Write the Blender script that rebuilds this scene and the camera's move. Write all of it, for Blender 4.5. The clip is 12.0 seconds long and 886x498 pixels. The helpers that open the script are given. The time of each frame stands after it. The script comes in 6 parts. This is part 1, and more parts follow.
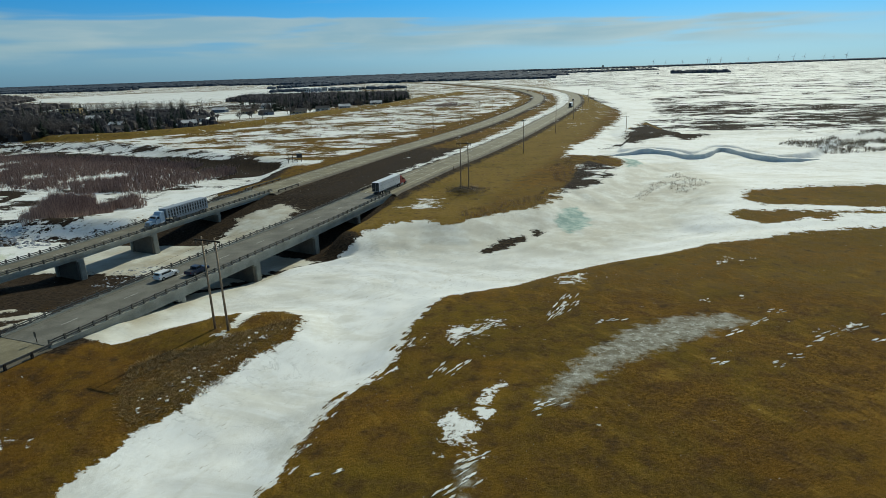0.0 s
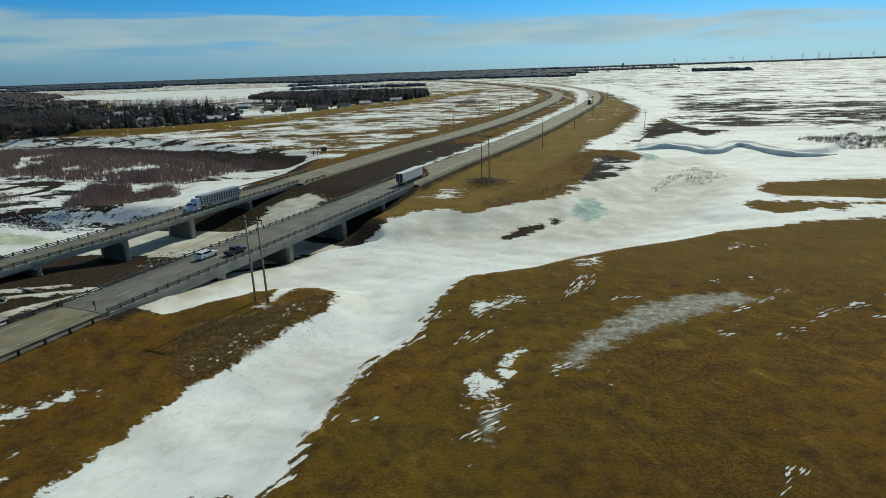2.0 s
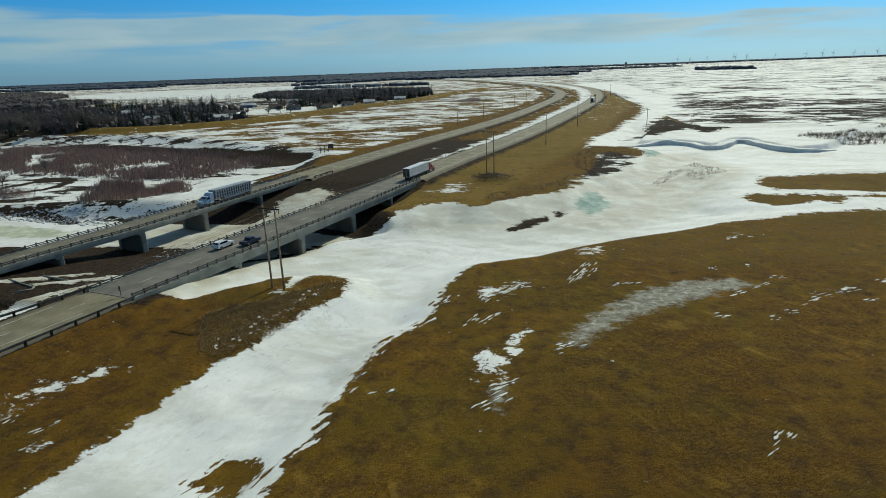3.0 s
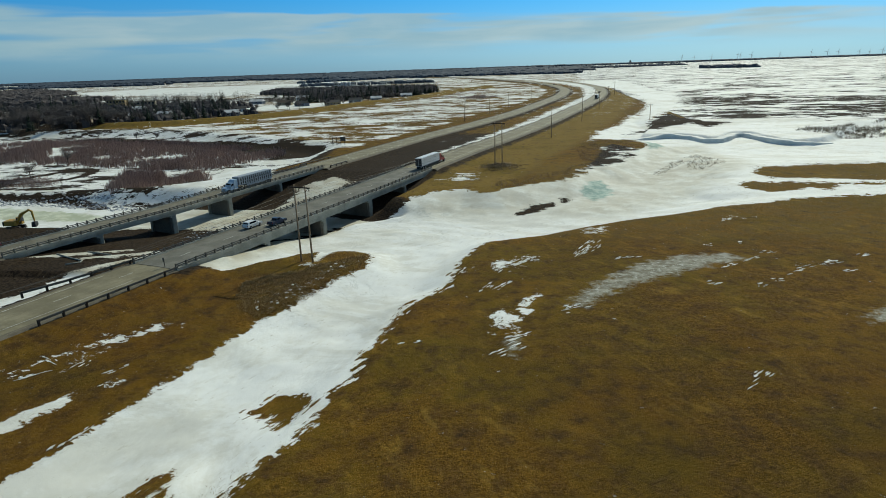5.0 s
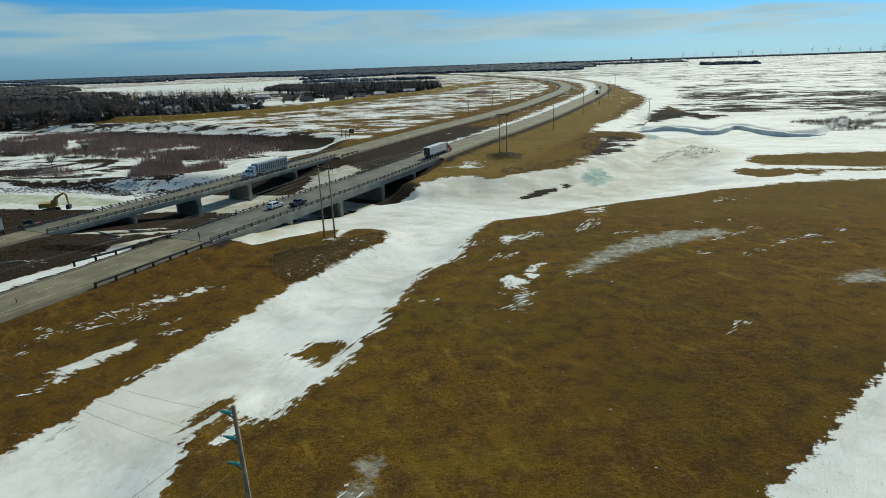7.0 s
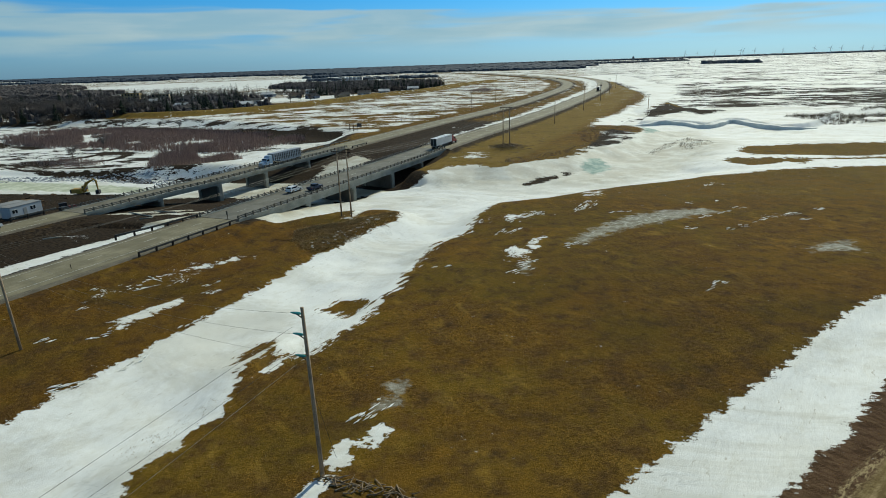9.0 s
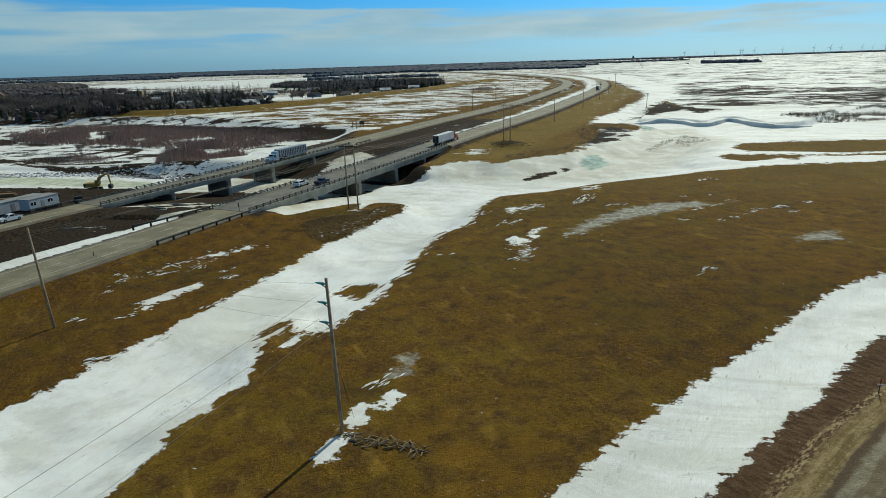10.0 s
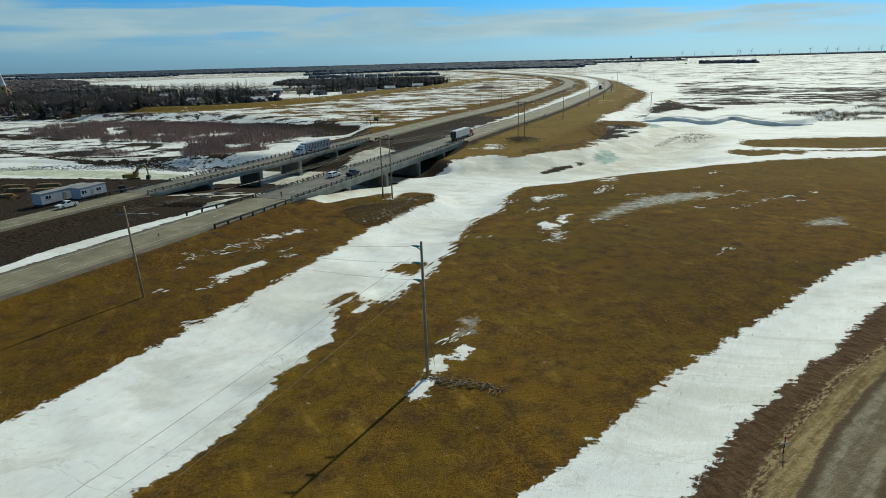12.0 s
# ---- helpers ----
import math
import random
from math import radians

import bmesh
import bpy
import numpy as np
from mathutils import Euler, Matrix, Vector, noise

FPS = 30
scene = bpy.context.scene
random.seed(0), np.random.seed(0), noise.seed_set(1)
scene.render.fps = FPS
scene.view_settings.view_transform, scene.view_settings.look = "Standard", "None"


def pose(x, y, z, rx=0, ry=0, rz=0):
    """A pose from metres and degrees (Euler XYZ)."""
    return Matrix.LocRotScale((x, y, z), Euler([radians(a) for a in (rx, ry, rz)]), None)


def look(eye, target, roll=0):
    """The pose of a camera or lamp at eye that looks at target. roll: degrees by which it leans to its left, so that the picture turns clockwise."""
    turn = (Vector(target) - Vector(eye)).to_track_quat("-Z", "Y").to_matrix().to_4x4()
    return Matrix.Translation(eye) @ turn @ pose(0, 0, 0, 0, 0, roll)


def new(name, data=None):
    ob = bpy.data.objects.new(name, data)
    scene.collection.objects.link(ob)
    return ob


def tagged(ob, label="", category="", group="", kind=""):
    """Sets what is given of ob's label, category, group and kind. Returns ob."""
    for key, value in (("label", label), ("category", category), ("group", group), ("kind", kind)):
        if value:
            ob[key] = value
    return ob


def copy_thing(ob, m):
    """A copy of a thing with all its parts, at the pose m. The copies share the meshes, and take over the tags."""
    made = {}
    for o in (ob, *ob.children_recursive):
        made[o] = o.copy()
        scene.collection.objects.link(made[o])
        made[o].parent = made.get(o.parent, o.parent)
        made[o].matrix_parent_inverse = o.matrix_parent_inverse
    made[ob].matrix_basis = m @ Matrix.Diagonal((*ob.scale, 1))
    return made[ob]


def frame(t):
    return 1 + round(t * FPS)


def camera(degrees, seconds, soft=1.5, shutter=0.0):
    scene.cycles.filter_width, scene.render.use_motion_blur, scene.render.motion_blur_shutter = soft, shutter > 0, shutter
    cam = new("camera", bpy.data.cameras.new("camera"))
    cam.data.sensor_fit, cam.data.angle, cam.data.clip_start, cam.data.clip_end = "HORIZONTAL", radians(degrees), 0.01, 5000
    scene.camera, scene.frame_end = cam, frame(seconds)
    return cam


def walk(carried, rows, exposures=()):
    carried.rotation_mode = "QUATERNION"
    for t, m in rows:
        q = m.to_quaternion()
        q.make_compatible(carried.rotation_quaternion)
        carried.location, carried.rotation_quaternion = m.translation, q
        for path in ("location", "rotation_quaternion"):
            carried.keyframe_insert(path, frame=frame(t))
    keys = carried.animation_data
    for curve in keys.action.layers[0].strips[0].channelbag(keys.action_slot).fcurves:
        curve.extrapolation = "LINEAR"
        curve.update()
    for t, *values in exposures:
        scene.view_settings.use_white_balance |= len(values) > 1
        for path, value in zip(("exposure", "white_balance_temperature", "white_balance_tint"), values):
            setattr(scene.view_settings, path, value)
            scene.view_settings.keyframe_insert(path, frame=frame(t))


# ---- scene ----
cam = camera(73.7, 12.0, 0.6)
PATH = [
    (0, (7.079, 66.425, 38.994), (6.839, 68.324, 38.412), -2.0),
    (0.5, (6.995, 65.024, 38.844), (6.748, 66.922, 38.262), -2.0),
    (1, (6.913, 63.302, 38.591), (6.65, 65.196, 38.007), -2.0),
    (1.5, (6.793, 61.244, 38.306), (6.511, 63.136, 37.722), -2.0),
    (2, (6.69, 58.967, 38.025), (6.393, 60.856, 37.44), -2.0),
    (2.5, (6.502, 56.512, 37.753), (6.201, 58.4, 37.166), -2.1),
    (3, (6.32, 53.934, 37.479), (6.014, 55.821, 36.892), -2.1),
    (3.5, (6.125, 51.324, 37.254), (5.815, 53.21, 36.665), -2.1),
    (5.5, (5.152, 40.785, 35.845), (4.834, 42.669, 35.252), -2.0),
    (6, (4.942, 38.02, 35.548), (4.624, 39.902, 34.953), -2.0),
    (6.5, (4.757, 35.192, 35.227), (4.438, 37.074, 34.629), -2.0),
    (7, (4.658, 32.337, 34.918), (4.339, 34.218, 34.318), -2.0),
    (8.8, (4.78, 22.121, 33.497), (4.455, 24.001, 32.897), -2.0),
    (9, (4.852, 20.977, 33.446), (4.527, 22.856, 32.844), -2.0),
    (9.5, (5.093, 18.061, 33.286), (4.768, 19.94, 32.683), -2.0),
    (10, (4.928, 15.235, 33.232), (4.604, 17.113, 32.628), -1.9),
    (10.5, (4.126, 12.484, 33.168), (3.802, 14.362, 32.562), -1.8),
    (11, (2.672, 9.805, 33.104), (2.351, 11.683, 32.498), -1.8),
    (11.5, (0.688, 7.114, 33.144), (0.376, 8.994, 32.537), -1.7),
    (12, (-1.644, 4.253, 33.27), (-1.957, 6.133, 32.662), -1.6),
]
walk(cam, [(t, look(eye, ahead, roll)) for t, eye, ahead, roll in PATH], [(0.0, 0.02, 6750, -4), (3.5, 0.04, 6750, -4), (6.5, 0.11, 6750, -4), (12.0, 0.13, 6750, -4)])

# ---------------------------------------------------------------- light
SUN_TURN, SUN_HEIGHT = radians(20.3), radians(36)
sun_way = Vector((math.sin(SUN_TURN) * math.cos(SUN_HEIGHT), math.cos(SUN_TURN) * math.cos(SUN_HEIGHT), math.sin(SUN_HEIGHT)))
sun = new("sun", bpy.data.lights.new("sun", "SUN"))
sun.data.energy, sun.data.angle, sun.data.color = 3.4, radians(0.53), (1.0, 0.95, 0.86)
sun.matrix_world = look(sun_way * 100, (0, 0, 0))


class Nodes:
    """Short calls for building a node tree."""

    def __init__(self, tree):
        self.tree = tree
        tree.nodes.clear()

    def add(self, kind, *values, **named):
        node = self.tree.nodes.new("ShaderNode" + kind)
        for key, value in named.items():
            setattr(node, key, value)
        for slot, value in zip(node.inputs, values):
            self.put(slot, value)
        return node

    def put(self, slot, value):
        if value is None:
            return
        if isinstance(value, bpy.types.NodeSocket):
            self.tree.links.new(value, slot)
        elif hasattr(slot.default_value, "__len__") and not hasattr(value, "__len__"):
            slot.default_value = [value] * len(slot.default_value)
        else:
            slot.default_value = value if not hasattr(value, "__len__") or len(value) == len(slot.default_value) else (*value, 1)

    def math(self, what, a, b=0.0, c=0.0, clamp=False):
        return self.add("Math", a, b, c, operation=what, use_clamp=clamp).outputs[0]

    def noise(self, at, scale, detail=4.0, rough=0.55, distort=0.0):
        node = self.add("TexNoise")
        self.put(node.inputs["Vector"], at)
        for key, value in (("Scale", scale), ("Detail", detail), ("Roughness", rough), ("Distortion", distort)):
            node.inputs[key].default_value = value
        return node.outputs["Fac"]

    def step(self, value, low, high):
        node = self.add("MapRange", interpolation_type="SMOOTHSTEP")
        for key, v in (("Value", value), ("From Min", low), ("From Max", high)):
            self.put(node.inputs[key], v)
        return node.outputs["Result"]

    def mix(self, fac, a, b, blend="MIX"):
        node = self.add("MixRGB", fac, a, b, blend_type=blend)
        return node.outputs[0]

    def scaled(self, at, x, y, z):
        return self.add("VectorMath", at, (x, y, z), operation="MULTIPLY").outputs[0]

    def attribute(self, name):
        return self.add("Attribute", attribute_name=name).outputs["Fac"]

    def surface(self, color, rough=0.8, metal=0.0, bump=None, depth=0.02, strength=0.6, spec=0.3):
        shader = self.add("BsdfPrincipled")
        self.put(shader.inputs["Base Color"], color)
        self.put(shader.inputs["Roughness"], rough)
        self.put(shader.inputs["Metallic"], metal)
        self.put(shader.inputs["Specular IOR Level"], spec)
        if bump is not None:
            node = self.add("Bump")
            self.put(node.inputs["Strength"], strength)
            self.put(node.inputs["Distance"], depth)
            self.put(node.inputs["Height"], bump)
            self.put(shader.inputs["Normal"], node.outputs[0])
        out = self.add("OutputMaterial")
        self.tree.links.new(shader.outputs[0], out.inputs[0])
        return shader


# sky: clear blue with one long bank of thin cloud over the horizon
world = bpy.data.worlds.new("sky")
scene.world = world
world.use_nodes = True
w = Nodes(world.node_tree)
sky = w.add("TexSky", sky_type="NISHITA", sun_disc=False, sun_elevation=SUN_HEIGHT, sun_rotation=SUN_TURN)
sky.air_density, sky.dust_density, sky.ozone_density = 1.0, 0.4, 3.0
way = w.add("TexCoord").outputs["Generated"]
parts_of = w.add("SeparateXYZ", way)
height = parts_of.outputs["Z"]
flat = w.scaled(way, 1.0, 1.0, 7.0)
wisp = w.noise(w.scaled(way, 1.0, 1.0, 13.0), 2.6, 3.0, 0.5, 0.3)
puff = w.noise(flat, 7.0, 4.0, 0.5, 0.3)
# the bank's upper edge sinks from west to east
edge = w.math("ADD", w.math("ADD", height, w.math("MULTIPLY", parts_of.outputs["X"], 0.034)), w.math("MULTIPLY", w.math("SUBTRACT", puff, 0.5), 0.020))
bank = w.math("MULTIPLY", w.step(height, 0.008, 0.046), w.math("SUBTRACT", 1.0, w.step(edge, 0.070, 0.0755)))
bank = w.math("MULTIPLY", bank, w.math("ADD", 0.12, w.math("MULTIPLY", w.step(wisp, 0.36, 0.52), 0.88)))
high = w.math("MULTIPLY", w.step(w.noise(w.scaled(way, 1.0, 1.0, 26.0), 3.1, 5.0, 0.6), 0.56, 0.72), w.step(height, 0.098, 0.125))
cloud = w.math("MAXIMUM", bank, w.math("MULTIPLY", high, 0.8), clamp=True)
tint = w.add("ValToRGB", w.math("MULTIPLY", height, 4.0, clamp=True))
tint.color_ramp.elements[0].color = (0.27, 0.53, 1.08, 1)
tint.color_ramp.elements[1].color = (0.80, 0.84, 0.86, 1)
tint.color_ramp.elements[1].position = 1.0
e = tint.color_ramp.elements.new(0.16)
e.color = (0.27, 0.51, 0.95, 1)
e = tint.color_ramp.elements.new(0.46)
e.color = (0.10, 0.50, 1.0, 1)
blue = w.mix(1.0, sky.outputs[0], tint.outputs[0], "MULTIPLY")
cloud_tone = w.mix(w.step(w.math("ADD", puff, w.math("MULTIPLY", parts_of.outputs["X"], 0.25)), 0.2, 0.8), (2.9, 4.2, 5.2, 1), (4.7, 5.35, 5.7, 1))
shown = w.mix(w.math("MULTIPLY", cloud, 0.8), blue, cloud_tone)
glow = w.add("Background", shown, 0.1)
w.tree.links.new(glow.outputs[0], w.add("OutputWorld").inputs[0])


# ---------------------------------------------------------------- materials
def material(name):
    m = bpy.data.materials.new(name)
    m.use_nodes = True
    return m, Nodes(m.node_tree)


def simple(name, dark, light, scale=3.0, rough=0.7, metal=0.0, depth=0.01, spec=0.3, second=0.35, per_piece=0.0):
    """Two tones mixed by coarse stains and fine grain, with matching relief."""
    m, n = material(name)
    at = n.add("NewGeometry").outputs["Position"]
    coarse, fine = n.noise(at, scale * second, 5.0), n.noise(at, scale * 7.0, 4.0)
    f = n.math("ADD", n.math("MULTIPLY", coarse, 0.65), n.math("MULTIPLY", fine, 0.45))
    color = n.mix(n.step(f, 0.35, 0.75), dark, light)
    if per_piece:
        r = n.add("ObjectInfo").outputs["Random"]
        color = n.mix(1.0, color, n.add("CombineColor", *[n.math("ADD", 1.0 - per_piece, n.math("MULTIPLY", r, 2 * per_piece))] * 3).outputs[0], "MULTIPLY")
    n.surface(color, n.math("ADD", rough - 0.08, n.math("MULTIPLY", fine, 0.16)), metal, fine, depth, 0.5, spec)
    return m


def island_tones(name, dark, light, rough=0.85, spec=0.15):
    """One tone for every loose piece of a mesh, for twigs and leaves."""
    m, n = material(name)
    g = n.add("NewGeometry")
    n.surface(n.mix(g.outputs["Random Per Island"], dark, light), rough, spec=spec)
    return m


def ground_material():
    m, n = material("ground_cover")
    at = n.add("NewGeometry").outputs["Position"]
    huge, big = n.noise(at, 0.012, 3.0), n.noise(at, 0.06, 4.0)
    mid, fine, grain = n.noise(at, 0.33, 6.0, 0.65), n.noise(at, 1.7, 5.0, 0.65), n.noise(at, 9.0, 3.0, 0.7)
    slant = n.add("VectorRotate", at, rotation_type="Z_AXIS")
    n.put(slant.inputs["Angle"], radians(58))
    blades = n.noise(n.scaled(slant.outputs[0], 1.6, 0.45, 1.0), 1.9, 6.0, 0.72)
    # dry turf: dark brown with russet, olive and straw
    speck = n.noise(at, 4.6, 3.0, 0.75)
    leaning = n.add("VectorRotate", at, rotation_type="Z_AXIS")
    n.put(leaning.inputs["Angle"], radians(-38))
    wisps = n.noise(n.scaled(leaning.outputs[0], 1.0, 0.3, 1.0), 0.42, 7.0, 0.7, 0.3)
    turf = n.mix(n.step(n.math("ADD", n.math("MULTIPLY", fine, 0.4), n.math("MULTIPLY", speck, 0.6)), 0.41, 0.60), (0.072, 0.038, 0.0054, 1), (0.198, 0.104, 0.0152, 1))
    turf = n.mix(n.math("MULTIPLY", n.step(big, 0.44, 0.60), 0.5), turf, (0.165, 0.108, 0.0125, 1))
    turf = n.mix(n.math("MULTIPLY", n.step(mid, 0.50, 0.68), 0.45), turf, (0.31, 0.140, 0.019, 1))
    turf = n.mix(n.math("MULTIPLY", n.step(wisps, 0.52, 0.66), 0.55), turf, (0.32, 0.195, 0.034, 1))
    turf = n.mix(n.math("MULTIPLY", n.step(n.noise(at, 0.11, 5.0, 0.7), 0.50, 0.66), 0.45), turf, (0.070, 0.038, 0.0062, 1))
    turf = n.mix(n.math("MULTIPLY", n.step(huge, 0.46, 0.62), 0.35), turf, (0.120, 0.086, 0.0105, 1))
    turf = n.mix(n.math("MULTIPLY", n.step(grain, 0.55, 0.64), 0.5), turf, (0.38, 0.235, 0.066, 1))
    turf = n.mix(n.math("MULTIPLY", n.step(blades, 0.54, 0.68), 0.5), turf, (0.052, 0.030, 0.0062, 1))
    turf = n.mix(n.math("MULTIPLY", n.step(n.noise(at, 0.028, 4.0, 0.6), 0.46, 0.60), 0.45), turf, (0.195, 0.100, 0.0145, 1))
    turf = n.mix(n.math("MULTIPLY", n.step(n.noise(leaning.outputs[0], 0.05, 4.0, 0.6), 0.50, 0.62), 0.4), turf, (0.105, 0.075, 0.011, 1))
    damp = n.math("SUBTRACT", 0.94, n.math("MULTIPLY", n.attribute("damp"), n.math("ADD", 0.06, n.math("MULTIPLY", big, 0.22))))
    turf = n.mix(1.0, turf, n.add("CombineColor", damp, n.math("SUBTRACT", damp, n.math("MULTIPLY", n.attribute("damp"), 0.03)), damp).outputs[0], "MULTIPLY")
    straw = n.mix(n.step(mid, 0.35, 0.65), (0.155, 0.100, 0.020, 1), (0.33, 0.215, 0.052, 1))
    straw = n.mix(n.math("MULTIPLY", n.step(fine, 0.52, 0.66), 0.6), straw, (0.085, 0.052, 0.012, 1))
    straw = n.mix(n.math("MULTIPLY", n.step(n.noise(at, 0.05, 6.0, 0.7), 0.47, 0.62), 0.5), straw, (0.135, 0.098, 0.017, 1))
    straw = n.mix(n.math("MULTIPLY", n.step(n.noise(at, 0.16, 6.0, 0.7), 0.54, 0.66), 0.5), straw, (0.14, 0.078, 0.026, 1))
    soil = n.mix(n.step(fine, 0.35, 0.7), (0.014, 0.0105, 0.0075, 1), (0.060, 0.043, 0.028, 1))
    soil = n.mix(n.math("MULTIPLY", n.step(mid, 0.5, 0.7), 0.6), soil, (0.040, 0.025, 0.011, 1))
    gravel = n.mix(n.step(fine, 0.3, 0.7), (0.09, 0.068, 0.042, 1), (0.17, 0.135, 0.09, 1))
    color = n.mix(n.step(n.math("ADD", n.attribute("straw"), n.math("MULTIPLY", n.math("SUBTRACT", mid, 0.5), 0.9)), 0.3, 0.75), turf, straw)
    color = n.mix(n.step(n.math("ADD", n.attribute("soil"), n.math("MULTIPLY", n.math("SUBTRACT", mid, 0.5), 0.9)), 0.35, 0.7), color, soil)
    lane_way = n.add("VectorRotate", at, rotation_type="Z_AXIS")
    n.put(lane_way.inputs["Angle"], radians(42))
    turned_lane = lane_way.outputs[0]
    brushed = n.noise(n.scaled(turned_lane, 1.0, 0.08, 1.0), 1.5, 5.0, 0.7)
    # the gravel road: reddish loam verge, straw fringe, olive berm, rut and dusty wheel tracks
    away = n.math("ADD", n.attribute("lane"), n.math("MULTIPLY", n.math("SUBTRACT", n.noise(at, 0.35, 6.0, 0.7), 0.5), 1.3))
    loam = n.mix(n.step(n.noise(n.scaled(leaning.outputs[0], 1.0, 0.3, 1.0), 1.6, 6.0, 0.7), 0.36, 0.64), (0.058, 0.033, 0.019, 1), (0.125, 0.076, 0.044, 1))
    color = n.mix(n.math("MULTIPLY", n.math("SUBTRACT", 1.0, n.step(away, 10.5, 16.0)), 0.92), color, loam)
    fringe = n.math("MULTIPLY", n.math("SUBTRACT", 1.0, n.step(n.math("ABSOLUTE", n.math("SUBTRACT", away, 5.3)), 0.2, 0.9)), n.step(n.noise(n.scaled(turned_lane, 1.0, 0.35, 1.0), 3.2, 5.0, 0.75), 0.46, 0.58))
    color = n.mix(n.math("MULTIPLY", fringe, 0.9), color, (0.36, 0.28, 0.15, 1))
    gravel = n.mix(n.step(n.noise(at, 0.8, 5.0, 0.6), 0.3, 0.7), (0.17, 0.140, 0.092, 1), (0.29, 0.25, 0.175, 1))
    tracks = n.step(n.math("ADD", n.math("MULTIPLY", n.math("SINE", n.math("MULTIPLY", away, 3.4)), 0.12), brushed), 0.44, 0.60)
    gravel = n.mix(n.math("MULTIPLY", tracks, 0.65), gravel, (0.135, 0.098, 0.058, 1))
    berm = n.mix(n.step(n.math("ADD", n.math("MULTIPLY", fine, 0.35), n.math("MULTIPLY", brushed, 0.65)), 0.38, 0.62), (0.150, 0.105, 0.044, 1), (0.33, 0.25, 0.125, 1))
    lane_tone = n.mix(n.step(away, 2.5, 2.9), n.mix(n.math("SUBTRACT", 1.0, n.step(n.math("ABSOLUTE", n.math("SUBTRACT", away, 2.4)), 0.1, 0.8)), gravel, (0.10, 0.071, 0.044, 1)), berm)
    color = n.mix(n.math("SUBTRACT", 1.0, n.step(away, 4.3, 5.1)), color, lane_tone)
    # grey ice skin on the wet hollows, broken by tufts
    slick = n.scaled(at, 0.8, 1.0, 1.0)
    ice_at = n.math("ADD", n.attribute("ice"), n.math("MULTIPLY", n.math("SUBTRACT", n.noise(slick, 0.45, 8.0, 0.75), 0.52), 11.0))
    ice = n.step(ice_at, -0.3, 1.8)
    ice_tone = n.mix(n.step(n.noise(slick, 0.6, 7.0, 0.7), 0.40, 0.62), (0.19, 0.172, 0.125, 1), (0.36, 0.35, 0.29, 1))
    ice_tone = n.mix(n.step(n.noise(slick, 1.1, 7.0, 0.75), 0.53, 0.62), ice_tone, (0.52, 0.52, 0.46, 1))
    color = n.mix(n.math("MULTIPLY", ice, 0.9), color, ice_tone)
    # snow: drawn edges near by, wind-blown streaks over the open fields
    turned = n.add("VectorRotate", at, rotation_type="Z_AXIS")
    n.put(turned.inputs["Angle"], radians(24))
    run = n.scaled(turned.outputs[0], 1.0, 0.22, 1.0)
    combed = n.noise(run, 1.1, 6.0, 0.7)
    ragged = n.math("ADD", n.math("MULTIPLY", n.math("SUBTRACT", n.noise(n.scaled(at, 1.0, 0.7, 1.0), 0.30, 7.0, 0.72), 0.5), n.math("ADD", 1.8, n.math("MULTIPLY", n.step(n.attribute("lane"), 18.0, 28.0), 2.4))), n.math("MULTIPLY", n.math("SUBTRACT", combed, 0.5), n.math("ADD", 1.6, n.math("MULTIPLY", n.math("MULTIPLY", n.attribute("comb"), n.step(n.noise(at, 0.09, 2.0), 0.40, 0.55)), 9.0))))
    ragged = n.math("ADD", ragged, n.math("MULTIPLY", n.math("SUBTRACT", n.noise(n.scaled(at, 0.6, 1.0, 1.0), 0.09, 7.0, 0.7), 0.5), n.math("MULTIPLY", n.math("SUBTRACT", n.attribute("fray"), 0.75), 9.0)))
    torn = n.math("MULTIPLY", n.math("SUBTRACT", n.noise(n.scaled(at, 0.5, 1.0, 1.0), 0.6, 6.0, 0.75), 0.5), n.math("MULTIPLY", n.attribute("fray"), 5.0))
    drift = n.step(n.math("ADD", n.attribute("snow"), n.math("ADD", ragged, torn)), -0.08, 0.14)
    lines = n.noise(n.scaled(at, 0.75, 1.0, 1.0), 0.017, 12.0, 0.82, 0.25)
    wide = n.noise(n.scaled(at, 0.3, 1.0, 1.0), 0.004, 4.0, 0.6)
    streak = n.math("ADD", n.math("MULTIPLY", lines, 0.92), n.math("MULTIPLY", wide, 0.12))
    patchy = n.noise(n.scaled(at, 0.4, 1.0, 1.0), 0.075, 8.0, 0.75)
    streak = n.math("ADD", streak, n.math("MULTIPLY", n.math("SUBTRACT", patchy, 0.5), n.attribute("mosaic")))
    bare = n.math("SUBTRACT", 0.84, n.math("MULTIPLY", n.attribute("cover"), 0.58))
    streaks = n.math("MULTIPLY", n.step(n.math("SUBTRACT", streak, bare), -0.012, 0.022), n.step(n.attribute("cover"), 0.02, 0.12))
    flecks = n.math("MULTIPLY", n.step(n.noise(n.scaled(at, 1.0, 1.5, 1.0), 0.8, 6.0, 0.75), 0.655, 0.685), n.step(n.noise(at, 0.07, 2.0), 0.47, 0.58))
    snow = n.math("MAXIMUM", n.math("MAXIMUM", drift, streaks), n.math("MULTIPLY", flecks, 0.8))
    dirt = n.math("MULTIPLY", n.step(n.noise(at, 0.045, 6.0, 0.65), 0.50, 0.70), 0.38)
    dirt = n.math("ADD", dirt, n.math("MULTIPLY", n.step(n.noise(at, 0.30, 6.0, 0.7), 0.50, 0.72), 0.4))
    white = n.mix(dirt, (0.75, 0.755, 0.72, 1), (0.54, 0.515, 0.43, 1))
